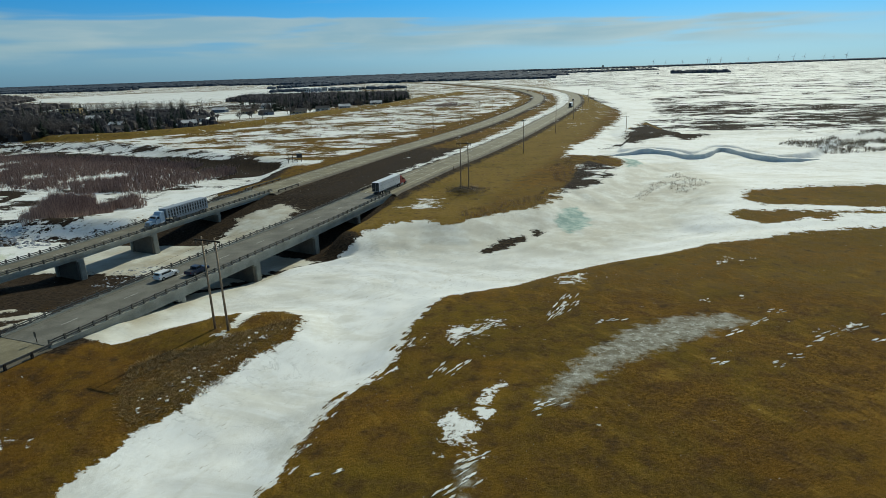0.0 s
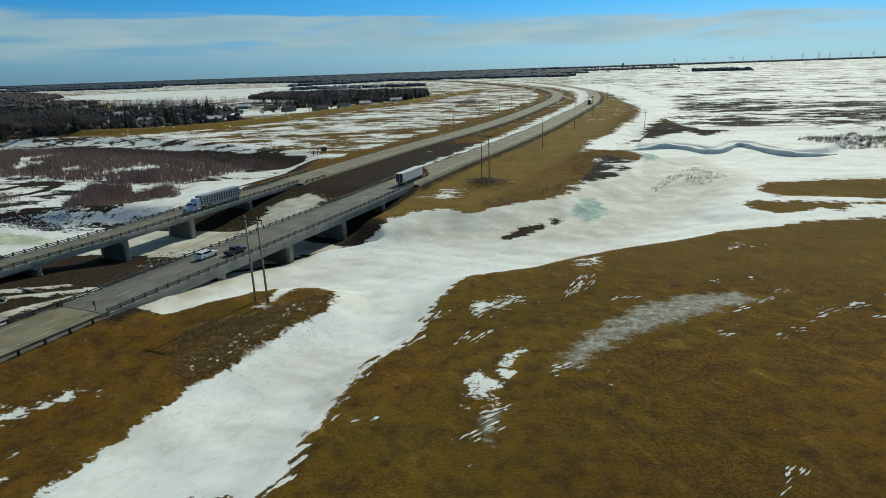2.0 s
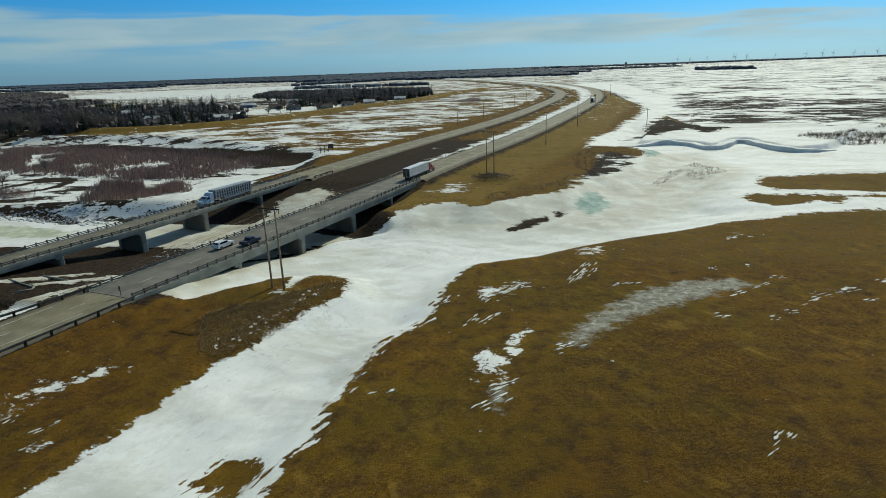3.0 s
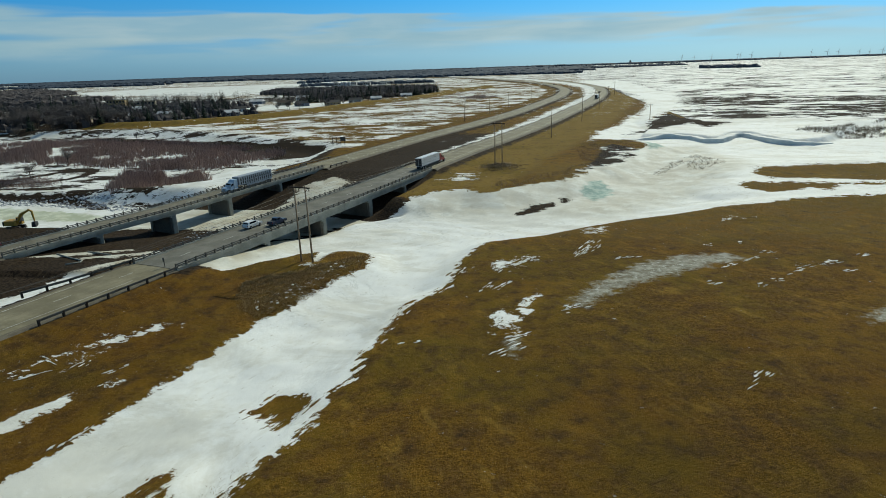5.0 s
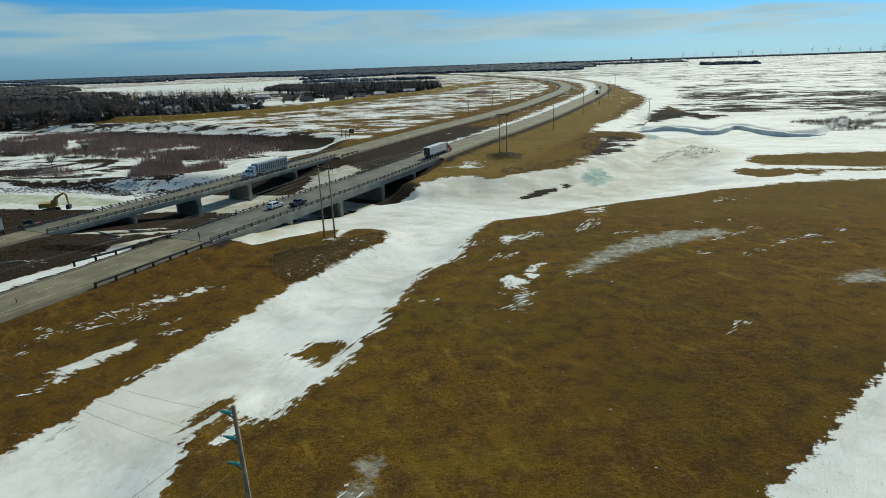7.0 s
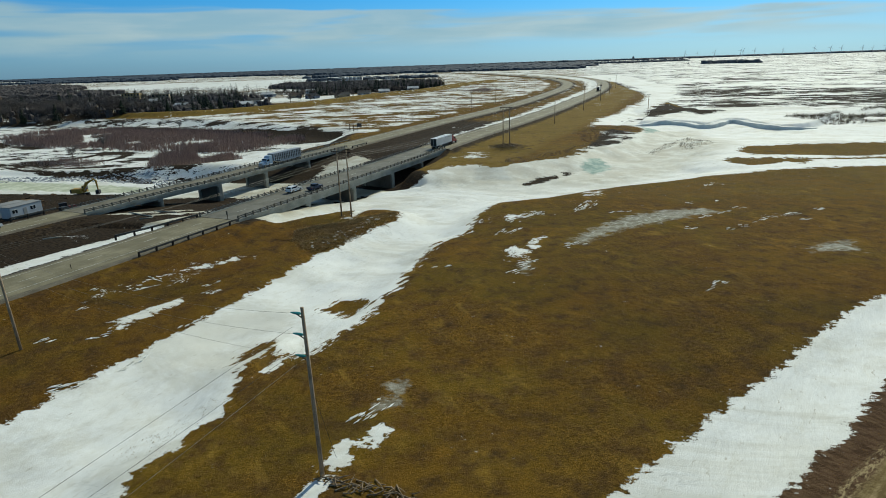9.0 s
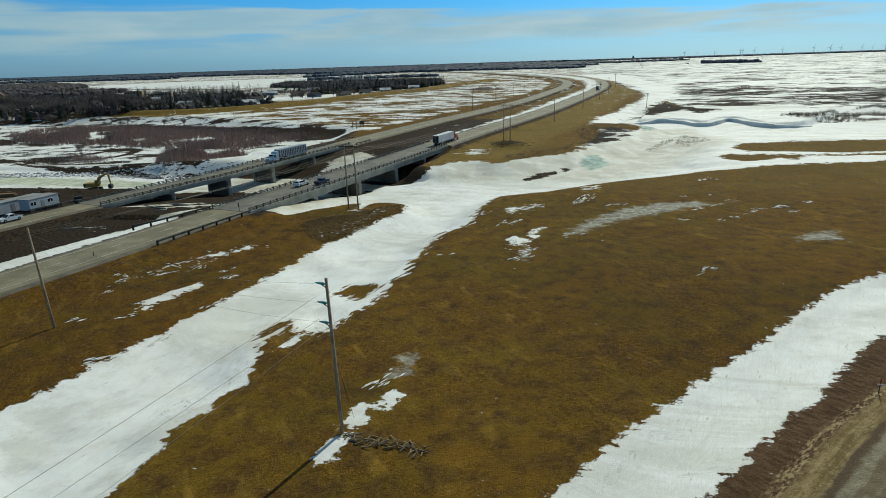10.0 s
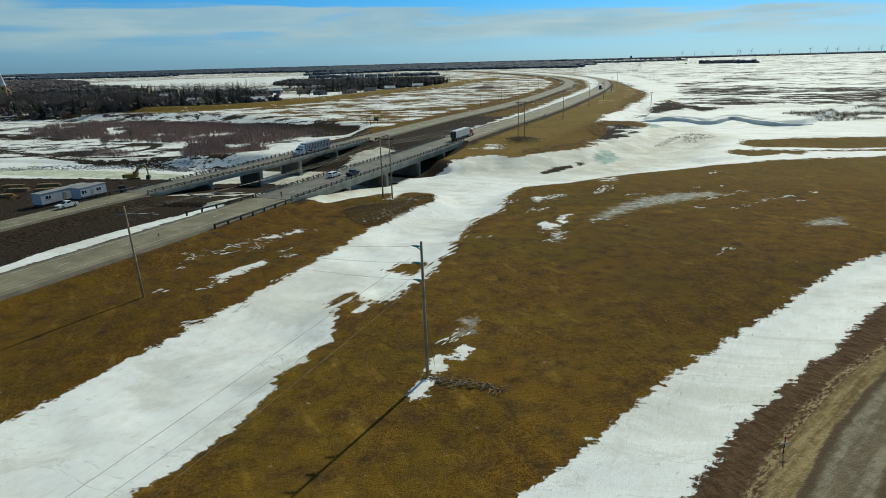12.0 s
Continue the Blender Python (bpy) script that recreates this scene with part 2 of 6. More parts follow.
    white = n.mix(n.math("MULTIPLY", n.attribute("grime"), 0.9), white, (0.60, 0.605, 0.53, 1))
    white = n.mix(n.math("MULTIPLY", n.attribute("grime"), n.step(n.noise(at, 0.16, 5.0, 0.6), 0.3, 0.62)), white, (0.40, 0.36, 0.27, 1))
    white = n.mix(n.math("MULTIPLY", n.step(n.noise(run, 0.55, 7.0, 0.7), 0.54, 0.70), 0.38), white, (0.58, 0.56, 0.47, 1))
    white = n.mix(n.math("MULTIPLY", n.step(n.noise(run, 1.9, 5.0, 0.75), 0.615, 0.68), 0.6), white, (0.34, 0.30, 0.22, 1))
    swirl = n.noise(n.scaled(at, 0.55, 1.0, 1.0), 0.035, 9.0, 0.72, 1.6)
    white = n.mix(n.math("MULTIPLY", n.step(swirl, 0.47, 0.60), 0.55), white, (0.53, 0.51, 0.43, 1))
    crack = n.math("ABSOLUTE", n.math("SUBTRACT", n.noise(n.scaled(at, 0.6, 1.0, 1.0), 0.06, 7.0, 0.65, 0.8), 0.5))
    white = n.mix(n.math("MULTIPLY", n.math("SUBTRACT", 1.0, n.step(crack, 0.001, 0.008)), n.math("MULTIPLY", n.step(n.noise(at, 0.02, 2.0), 0.45, 0.55), 0.35)), white, (0.36, 0.37, 0.34, 1))
    crust = n.math("ADD", n.math("MULTIPLY", n.noise(run, 0.8, 6.0, 0.62), 0.8), n.math("MULTIPLY", n.noise(at, 0.35, 3.0, 0.5), 0.7))
    color = n.mix(snow, color, white)
    eastern = n.step(n.add("SeparateXYZ", at).outputs["X"], -60.0, -30.0)
    green_ice = n.step(n.math("ADD", n.attribute("pool"), n.math("MULTIPLY", n.math("SUBTRACT", n.noise(at, 0.28, 7.0, 0.7), 0.50), 9.0)), -0.6, 1.6)
    green_ice = n.math("MULTIPLY", green_ice, 0.85)
    color = n.mix(green_ice, color, n.mix(n.step(mid, 0.4, 0.65), n.mix(eastern, (0.33, 0.36, 0.24, 1), (0.20, 0.32, 0.28, 1)), n.mix(eastern, (0.54, 0.56, 0.42, 1), (0.42, 0.52, 0.45, 1))))
    relief = n.math("ADD", n.math("MULTIPLY", n.mix(snow, n.mix(0.5, blades, n.mix(0.5, fine, speck)), n.math("MULTIPLY", crust, 0.5)), 0.9), n.math("MULTIPLY", grain, n.math("SUBTRACT", 0.3, n.math("MULTIPLY", snow, 0.18))))
    rough = n.math("SUBTRACT", 0.92, n.math("MULTIPLY", ice, 0.22))
    rough = n.math("SUBTRACT", rough, n.math("MULTIPLY", n.math("MULTIPLY", snow, n.math("SUBTRACT", 1.0, green_ice)), 0.2))
    gloss = n.math("ADD", 0.04, n.math("MULTIPLY", snow, 0.15))
    n.surface(color, rough, 0.0, relief, 0.5, 0.6, gloss)
    return m


def road_material(name, dark, light):
    """Worn paving: along its length run wheel tracks (u across, metres), with patches and joints."""
    m, n = material(name)
    at = n.add("NewGeometry").outputs["Position"]
    fine, mid = n.noise(at, 5.0, 4.0, 0.7), n.noise(at, 0.25, 5.0, 0.6)
    f = n.math("ADD", n.math("MULTIPLY", mid, 0.6), n.math("MULTIPLY", fine, 0.4))
    color = n.mix(n.step(f, 0.38, 0.66), dark, light)
    track = n.math("ABSOLUTE", n.math("SINE", n.math("MULTIPLY", n.attribute("across"), math.pi / 1.85)))
    color = n.mix(n.math("MULTIPLY", n.step(track, 0.75, 1.0), 0.28), color, dark)
    n.surface(color, 0.82, 0.0, fine, 0.015, 0.5, 0.3)
    return m


GROUND = ground_material()
PAVING = road_material("worn_paving", (0.145, 0.126, 0.076, 1), (0.25, 0.222, 0.142, 1))
DECK = road_material("bridge_paving", (0.105, 0.100, 0.080, 1), (0.175, 0.168, 0.138, 1))
OLD_DECK = road_material("old_bridge_paving", (0.115, 0.104, 0.076, 1), (0.195, 0.178, 0.132, 1))
SHOULDER = simple("shoulder_gravel", (0.07, 0.06, 0.042, 1), (0.15, 0.13, 0.095, 1), 1.2, 0.9, depth=0.03)
PAINT = simple("road_paint", (0.34, 0.33, 0.28, 1), (0.62, 0.61, 0.55, 1), 1.0, 0.7)
CONCRETE = simple("weathered_concrete", (0.19, 0.187, 0.155, 1), (0.34, 0.335, 0.285, 1), 0.9, 0.85)
# darker concrete; on the pier walls this tone stands in for shade
DARK_CONCRETE = simple("darker_concrete", (0.07, 0.062, 0.05, 1), (0.16, 0.145, 0.115, 1), 0.7, 0.85)
GALVANISED = simple("galvanised_rail", (0.055, 0.052, 0.046, 1), (0.14, 0.135, 0.12, 1), 2.0, 0.6, 0.3)
POST_WOOD = simple("creosoted_post", (0.018, 0.013, 0.009, 1), (0.055, 0.042, 0.030, 1), 3.0, 0.85)
POLE_WOOD = simple("pole_wood", (0.19, 0.132, 0.080, 1), (0.42, 0.31, 0.20, 1), 2.2, 0.85)


# ---------------------------------------------------------------- building blocks
class Shape:
    """Collects vertices and faces of one mesh."""

    def __init__(self):
        self.v, self.f = [], []

    def grow(self, verts, faces):
        k = len(self.v)
        self.v.extend(tuple(p) for p in verts)
        self.f.extend(tuple(i + k for i in face) for face in faces)
        return self

    def box(self, centre, size, turn=0.0, chamfer=0.0, taper=1.0):
        """A block with chamfered upright edges; taper narrows its top."""
        cx, cy, cz = centre
        a, b, h = size[0] / 2, size[1] / 2, size[2] / 2
        c = chamfer
        ring = [(-a + c, -b), (a - c, -b), (a, -b + c), (a, b - c), (a - c, b), (-a + c, b), (-a, b - c), (-a, -b + c)] if c else [(-a, -b), (a, -b), (a, b), (-a, b)]
        s, k = math.sin(turn), math.cos(turn)
        verts = []
        for z, g in ((-h, 1.0), (h, taper)):
            verts += [(cx + (x * k - y * s) * g, cy + (x * s + y * k) * g, cz + z) for x, y in ring]
        n = len(ring)
        faces = [tuple(reversed(range(n))), tuple(range(n, 2 * n))] + [(i, (i + 1) % n, n + (i + 1) % n, n + i) for i in range(n)]
        return self.grow(verts, faces)

    def tube(self, points, radii, sides=6, capped=True):
        """A round bar through the points."""
        points = [Vector(p) for p in points]
        radii = [radii] * len(points) if not hasattr(radii, "__len__") else radii
        verts, faces = [], []
        for i, p in enumerate(points):
            d = (points[min(i + 1, len(points) - 1)] - points[max(i - 1, 0)]).normalized()
            u = d.cross(Vector((0, 0, 1)) if abs(d.z) < 0.95 else Vector((1, 0, 0))).normalized()
            v = d.cross(u)
            verts += [p + (u * math.cos(2 * math.pi * j / sides) + v * math.sin(2 * math.pi * j / sides)) * radii[i] for j in range(sides)]
        for i in range(len(points) - 1):
            for j in range(sides):
                a, b = i * sides + j, i * sides + (j + 1) % sides
                faces.append((a, b, b + sides, a + sides))
        if capped:
            faces += [tuple(reversed(range(sides))), tuple(range(len(verts) - sides, len(verts)))]
        return self.grow(verts, faces)

    def wheel(self, centre, radius, width, sides=14):
        """A tyre-like drum lying across x, with a rounded shoulder."""
        cx, cy, cz = centre
        rings = [(-width / 2, 0.55), (-width / 2, 0.9), (-width * 0.36, 1.0), (width * 0.36, 1.0), (width / 2, 0.9), (width / 2, 0.55)]
        verts = [(cx + x, cy + radius * r * math.cos(2 * math.pi * j / sides), cz + radius * r * math.sin(2 * math.pi * j / sides)) for x, r in rings for j in range(sides)]
        faces = [(i * sides + j, i * sides + (j + 1) % sides, (i + 1) * sides + (j + 1) % sides, (i + 1) * sides + j) for i in range(len(rings) - 1) for j in range(sides)]
        faces += [tuple(reversed(range(sides))), tuple(range(len(verts) - sides, len(verts)))]
        return self.grow(verts, faces)

    def profile(self, outline, x0, x1, inset=0.0):
        """The outline in (y, z) drawn out from x0 to x1; inset narrows upper points a little."""
        n = len(outline)
        low = min(z for _, z in outline)
        top = max(z for _, z in outline)
        side = [inset * (z - low) / (top - low + 1e-6) for _, z in outline]
        verts = [(x0 + g, y, z) for (y, z), g in zip(outline, side)] + [(x1 - g, y, z) for (y, z), g in zip(outline, side)]
        faces = [tuple(range(n)), tuple(reversed(range(n, 2 * n)))] + [(i, i + n, (i + 1) % n + n, (i + 1) % n) for i in range(n)]
        return self.grow(verts, faces)

    def mesh(self, name, mat, smooth=False):
        me = bpy.data.meshes.new(name)
        me.from_pydata(self.v, [], self.f)
        bm = bmesh.new()
        bm.from_mesh(me)
        bmesh.ops.recalc_face_normals(bm, faces=bm.faces)
        bm.to_mesh(me)
        bm.free()
        me.materials.append(mat)
        if smooth:
            me.polygons.foreach_set("use_smooth", [True] * len(me.polygons))
        return me


def part(name, shape, mat, parent=None, label="", smooth=False):
    data = shape if isinstance(shape, bpy.types.Mesh) else shape.mesh(name, mat, smooth)
    ob = new(name, data)
    ob.parent = parent
    return tagged(ob, label)


def thing(name, label, category, group="", m=None, kind=""):
    ob = new(name)
    if m is not None:
        ob.matrix_basis = m
    return tagged(ob, label, category, group, kind)


def spline(points, step=4.0):
    """A smooth line through plan points, sampled evenly."""
    p = np.array(points, float)
    p = np.vstack([2 * p[0] - p[1], p, 2 * p[-1] - p[-2]])
    out = []
    for i in range(1, len(p) - 2):
        n = max(2, int(np.hypot(*(p[i + 1] - p[i])[:2]) / step))
        t = np.linspace(0, 1, n, endpoint=False)[:, None]
        a, b, c, d = p[i - 1], p[i], p[i + 1], p[i + 2]
        out.append(0.5 * (2 * b + (c - a) * t + (2 * a - 5 * b + 4 * c - d) * t ** 2 + (3 * b - a - 3 * c + d) * t ** 3))
    return np.vstack(out + [p[-2][None]])


def normals_of(line):
    d = np.gradient(line, axis=0)
    d /= np.linalg.norm(d, axis=1)[:, None]
    return np.stack([-d[:, 1], d[:, 0]], 1)


def offset(line, away):
    """The line moved sideways; positive lies to the left of its run."""
    return line + normals_of(line) * away


# ---------------------------------------------------------------- plan
SOUTH_ROAD = spline([(-117, -40), (-100, 25), (-84, 80), (-76.3, 106), (-68.5, 134), (-62, 158), (-55, 183), (-46.5, 214), (-37.5, 250), (-25, 297), (-9, 350), (12, 430), (40, 556), (57, 640), (72, 740), (82, 880), (77, 1000), (62, 1120), (35, 1260), (-25, 1500), (-130, 1800), (-330, 2200)], 3.0)
NORTH_ROAD = spline([(-146, -40), (-132, 51), (-116, 116.4), (-107.8, 145), (-101, 168.3), (-95.8, 184), (-89.3, 211), (-80.5, 245), (-73, 275), (-55, 345), (-31, 425), (-10, 510), (14, 640), (30, 745), (37, 860), (31, 960), (13, 1100), (-26, 1250), (-110, 1520), (-230, 1850), (-430, 2200)], 3.0)
SOUTH_SPAN, NORTH_SPAN = (141.0, 249.0), (144.0, 254.0)
ROAD_HALF, ROAD_Z = 5.9, 1.5
GRAVEL_ROAD = spline([(-90, -400), (-40, -150), (-8, -30), (12, 27.5), (21, 44.4), (31, 58), (43, 70.2), (62.5, 84), (100, 100), (170, 125), (300, 160)], 2.0)
LEVEE = spline([(-900, 520), (-600, 500), (-420, 478), (-300, 462), (-249, 488), (-213, 545), (-182, 660), (-140, 770), (-118, 930), (-80, 1050)], 5.0)
CREEK = spline([(50, 347), (56, 350), (69, 355), (77, 350), (83, 338), (92, 341), (103, 358), (107, 345), (110, 333), (116, 327), (124, 326), (134, 331)], 1.5)

ARM = [(-61, 28), (-54.5, 48), (-52.5, 54), (-48.5, 68), (-44.5, 83), (-41.5, 96), (-39.5, 106), (-37, 120), (-34.5, 127), (-33.5, 133), (-30, 142), (-27.1, 148), (-27.2, 152.3), (-28.6, 156.2), (-33.5, 158), (-36, 157.7), (-37.6, 156), (-38.2, 150.4), (-39, 150.4), (-40.6, 156.8), (-44, 155), (-47, 152), (-50.3, 149.5), (-53.4, 144.2), (-55.5, 142.8), (-60.3, 143.8), (-65, 141.4), (-64, 154), (-56, 172), (-49, 186), (-40, 197), (-36.7, 198), (-32.7, 206), (-26, 217), (-18, 222), (-9, 219), (-1, 225), (6, 232), (13, 235), (17.5, 244), (24, 262), (28, 260), (38, 279), (53, 319), (58, 330), (90, 300), (120, 219), (100, 213), (72, 207), (55, 200.5), (41, 194), (28, 187), (15, 178.5), (6, 172), (-6, 166), (-10, 150)]
ARM += [(-10, 138), (-15.5, 129), (-16.5, 118), (-18, 105), (-19, 95), (-22.8, 84), (-25.6, 78.6), (-27.5, 77.8), (-26.6, 81.2), (-28.3, 84.5), (-30, 79.5), (-28.4, 73.5), (-27.2, 69), (-28.6, 64), (-30.2, 60), (-29.2, 57.5), (-30, 51), (-31.5, 46), (-36, 36), (-42, 26)]
FLATS = [(53, 319), (48, 336), (29, 342), (36, 370), (53, 415), (70, 476), (78, 474), (68, 428), (74, 410), (92, 402), (116, 412), (200, 405), (330, 415), (560, 430), (560, 330), (300, 275), (200, 240), (120, 217), (70, 230)]
DITCH = [(27, 329), (35, 360), (47, 396), (67, 456), (85, 528), (97, 600), (103, 700), (103, 800), (97, 900), (85, 1030), (60, 1200), (140, 1250), (148, 1100), (146, 902), (141, 771), (136, 663), (124, 590), (108, 520), (86, 468), (70, 420)]
BANKS = [[(-4, 42), (1, 48), (7, 56), (14, 65), (23, 76), (34, 88), (48, 104), (56, 110), (90, 128), (160, 150), (165, 141), (95, 116), (60, 98), (44, 86), (37, 78), (28, 67), (20, 59), (16, 53), (11, 46), (0, 26), (-20, -20), (-50, -120), (-70, -120), (-36, -10), (-16, 26)],
         [(-52, 85), (-54.5, 89), (-53, 93), (-49.5, 99), (-48.5, 98), (-51.5, 88)],
         [(-1.2, 127), (0, 129.5), (1.2, 127), (3, 133), (5.5, 134.5), (5, 128), (3, 124), (2, 120), (-1.2, 120.5)],
         [(-14.1, 56.4), (-13.9, 60), (-12.4, 60)], [(-11.8, 65), (-10.8, 69), (-9.4, 68.8), (-9.6, 66)],
         [(-45, 101.5), (-47.5, 100.4), (-47, 102.3)], [(15.5, 172), (17.5, 176), (20.5, 177.5), (19, 172)], [(47, 184), (50, 188.5), (54, 187), (51, 184)],
         [(-40.5, 146.5), (-39, 149), (-36.8, 147.6), (-38.4, 145.6)],
         [(-76, 208), (-73, 236), (-66, 243), (-58, 236), (-60, 218), (-70, 200)], [(-97, 84), (-96, 100), (-92, 112), (-88, 123), (-85, 128), (-83, 140), (-76.5, 152), (-73.5, 153), (-78, 143), (-79.5, 137), (-82, 122), (-84.5, 116), (-87.5, 106), (-90.5, 97), (-93, 86)],
         [(-26, 236), (-21, 246), (-17, 243), (-20, 234)], [(-128, 254), (-112, 243), (-99, 272), (-92, 334), (-101, 318), (-106, 292), (-130, 287)],
         [(-101.5, 147.5), (-96, 152.5), (-90, 155), (-85, 158), (-84, 156), (-90, 151.5), (-95, 148.5)], [(-10, 261), (-8, 264), (-4, 262), (-7, 259)],
         [(-70, 98), (-60, 112), (-52, 121), (-46, 118), (-55, 105), (-64, 94)], [(-37, 120), (-41, 128), (-37, 140), (-33, 150), (-31, 146), (-35, 132)], [(30, 110), (32, 112), (35, 111), (33, 109)], [(-9, 146), (0, 156), (8, 156), (2, 144)], [(50, 152), (58, 158), (64, 157), (57, 151)]]
ISLANDS = [[(-27.5, 99.5), (-26, 103), (-22.5, 103.8), (-20.5, 100), (-22, 96)], [(-33, 80), (-32, 86), (-30, 88), (-28.6, 86), (-29.6, 81)],
           [(72.7, 247.4), (79.8, 258.8), (88.6, 259.4), (97.7, 261), (118.5, 263), (170, 268), (170, 236), (103, 233), (87, 235.8), (77, 237), (73.6, 243)], [(63, 227), (66, 231.5), (74.5, 229.8), (91, 228.6), (130, 230), (130, 226.5), (90, 225), (85, 218), (81, 221), (76, 218.4), (69, 216.5), (65, 220)],
           [(50, 372), (66.5, 404), (85, 461), (91, 467), (90, 441), (102, 425), (116, 418.6), (115, 407), (95, 385), (87, 394), (78, 393), (69, 377), (60, 383)], [(-1.4, 202.6), (3, 211.3), (9.2, 215.2), (10.8, 212), (6.8, 206), (0.4, 200.4)], [(11, 216), (12.6, 222), (15, 220), (13, 214.5)]]
MOTTLED = [(18, 250), (22, 258), (27, 277), (33, 309), (38, 322), (46, 304), (50, 296), (43, 275), (37, 267), (31, 261), (26, 258)]
ICE_SKINS = [[(9, 130.5), (14, 140), (23, 152), (30, 156.5), (41, 159.5), (46, 156.5), (34, 148.5), (21, 139.5), (13, 129.5)], [(50, 127), (54, 133), (62, 136), (60, 128)], [(-12, 70.5), (-12, 76), (-10, 79), (-9, 75), (-9, 71.5)], [(0, 113), (2, 119.5), (4.5, 119), (3, 112)]]
POOLS = [[(17.5, 225), (19, 234), (22.6, 241), (26, 244), (29, 233), (26, 222), (21, 217)], [(51, 305), (54, 333), (61, 337), (60, 318)], [(-240, 212), (-215, 219), (-196, 216), (-169, 212), (-142, 207), (-126, 203), (-124, 196), (-140, 195), (-165, 197), (-200, 201), (-240, 203)]]
WOODS = [(-372, 425), (-320, 462), (-282, 480), (-258, 530), (-248, 575), (-300, 612), (-310, 680), (-400, 760), (-560, 760), (-760, 760), (-900, 700), (-900, 560), (-640, 520), (-470, 445)]
BACKWOODS = [(-900, 740), (-600, 790), (-420, 800), (-330, 770), (-260, 760), (-230, 850), (-420, 900), (-700, 900), (-1100, 900), (-1150, 760)]
THICKET_NEAR = [(-141, 225), (-158, 247), (-172, 272), (-170, 288), (-155, 294), (-138, 276), (-124, 258), (-119, 247), (-130, 234)]
THICKET_FAR = [(-241, 298), (-230, 305), (-202, 291), (-177, 290), (-150, 283), (-136, 284), (-131, 303), (-120, 321), (-128, 339), (-178, 365), (-225, 387), (-256, 390), (-292, 400), (-340, 396), (-345, 361), (-300, 320)]
THICKET_SIDE = [(-188, 244), (-185, 248), (-194, 260), (-214, 264), (-225, 256), (-205, 246)]
LEFT_WOODS = [(-1500, 700), (-900, 690), (-660, 800), (-700, 960), (-890, 1006), (-1120, 1390), (-1700, 1900), (-1900, 1500)]
NORTH_BANK = [(-430, 185), (-430, 262), (-250, 256), (-180, 232), (-130, 226), (-112, 244), (-98, 262), (-90, 240), (-100, 216), (-112, 214), (-140, 214), (-200, 216), (-260, 200)]

PATCHES = [[(-13.9, 56.2), (-13.8, 58.5), (-13.4, 60.8), (-12, 60.4), (-12.3, 58.7), (-13.3, 57.2)], [(-14.5, 62), (-13.6, 63.2), (-13.3, 65.5), (-12.1, 66.2), (-12, 63.8), (-12.5, 61.6)], [(-11.7, 64.4), (-11, 66.8), (-10.3, 69.8), (-9, 69.5), (-9.1, 67.4), (-10.1, 65.8)], [(-90, 148), (-84, 151.5), (-77, 156.5), (-75, 155), (-82, 149.5), (-87, 146)]]
LOOP = spline([(-250, 240), (-238, 244), (-217, 260), (-207, 282), (-197, 284), (-190, 272), (-193, 259), (-212, 247), (-225, 238)], 3.0)
CHANNEL = spline([(-300, 272), (-254, 257), (-216, 239), (-185, 226), (-169, 225), (-149, 219), (-136, 213)], 3.0)


# ---------------------------------------------------------------- ground: one sheet to the horizon
def steps(start, end, fine, rate):
    out, here = [start], start
    while here < end:
        here += max(fine, rate * abs(here))
        out.append(here)
    return out


side = steps(0.0, 130.0, 1.0, 0.0)
side += steps(side[-1] + 1.0, 4900.0, 1.0, 0.0125)
GX = np.array([-x for x in reversed(side[1:])] + side)
GY = np.array([-y for y in reversed(steps(0.0, 4500.0, 6.0, 0.25)[1:])] + steps(0.0, 30.0, 2.0, 0.0)[:-1] + steps(30.0, 4900.0, 0.9, 0.0052))
XX, YY = np.meshgrid(GX, GY)


def window(low, high, margin):
    a, b = np.searchsorted(GX, (low[0] - margin, high[0] + margin))
    c, d = np.searchsorted(GY, (low[1] - margin, high[1] + margin))
    return slice(max(c - 1, 0), d + 1), slice(max(a - 1, 0), b + 1)


def inside(poly, far=14.0):
    """Metres inside the outline (negative outside, at most far away)."""
    p = np.array(poly, float)
    out = np.full(XX.shape, -far)
    s = window(p.min(0), p.max(0), far)
    x, y = XX[s], YY[s]
    best, odd = np.full(x.shape, 1e9), np.zeros(x.shape, bool)
    for a, b in zip(p, np.roll(p, -1, 0)):
        d = b - a
        t = np.clip(((x - a[0]) * d[0] + (y - a[1]) * d[1]) / (d @ d + 1e-9), 0, 1)
        best = np.minimum(best, (x - a[0] - t * d[0]) ** 2 + (y - a[1] - t * d[1]) ** 2)
        odd ^= ((a[1] > y) != (b[1] > y)) & (x < a[0] + d[0] * (y - a[1]) / (d[1] if d[1] else 1e-9))
    best = np.sqrt(best)
    out[s] = np.clip(np.where(odd, best, -best), -far, far)
    return out


def away_from(line, far):
    """Metres to the line, at most far."""
    out = np.full(XX.shape, far * 1.0)
    for a, b in zip(line[:-1], line[1:]):
        s = window(np.minimum(a, b), np.maximum(a, b), far)
        x, y = XX[s], YY[s]
        d = b - a
        t = np.clip(((x - a[0]) * d[0] + (y - a[1]) * d[1]) / (d @ d + 1e-9), 0, 1)
        out[s] = np.minimum(out[s], np.hypot(x - a[0] - t * d[0], y - a[1] - t * d[1]))
    return out


def ease(v, low, high):
    t = np.clip((v - low) / (high - low), 0, 1)
    return t * t * (3 - 2 * t)


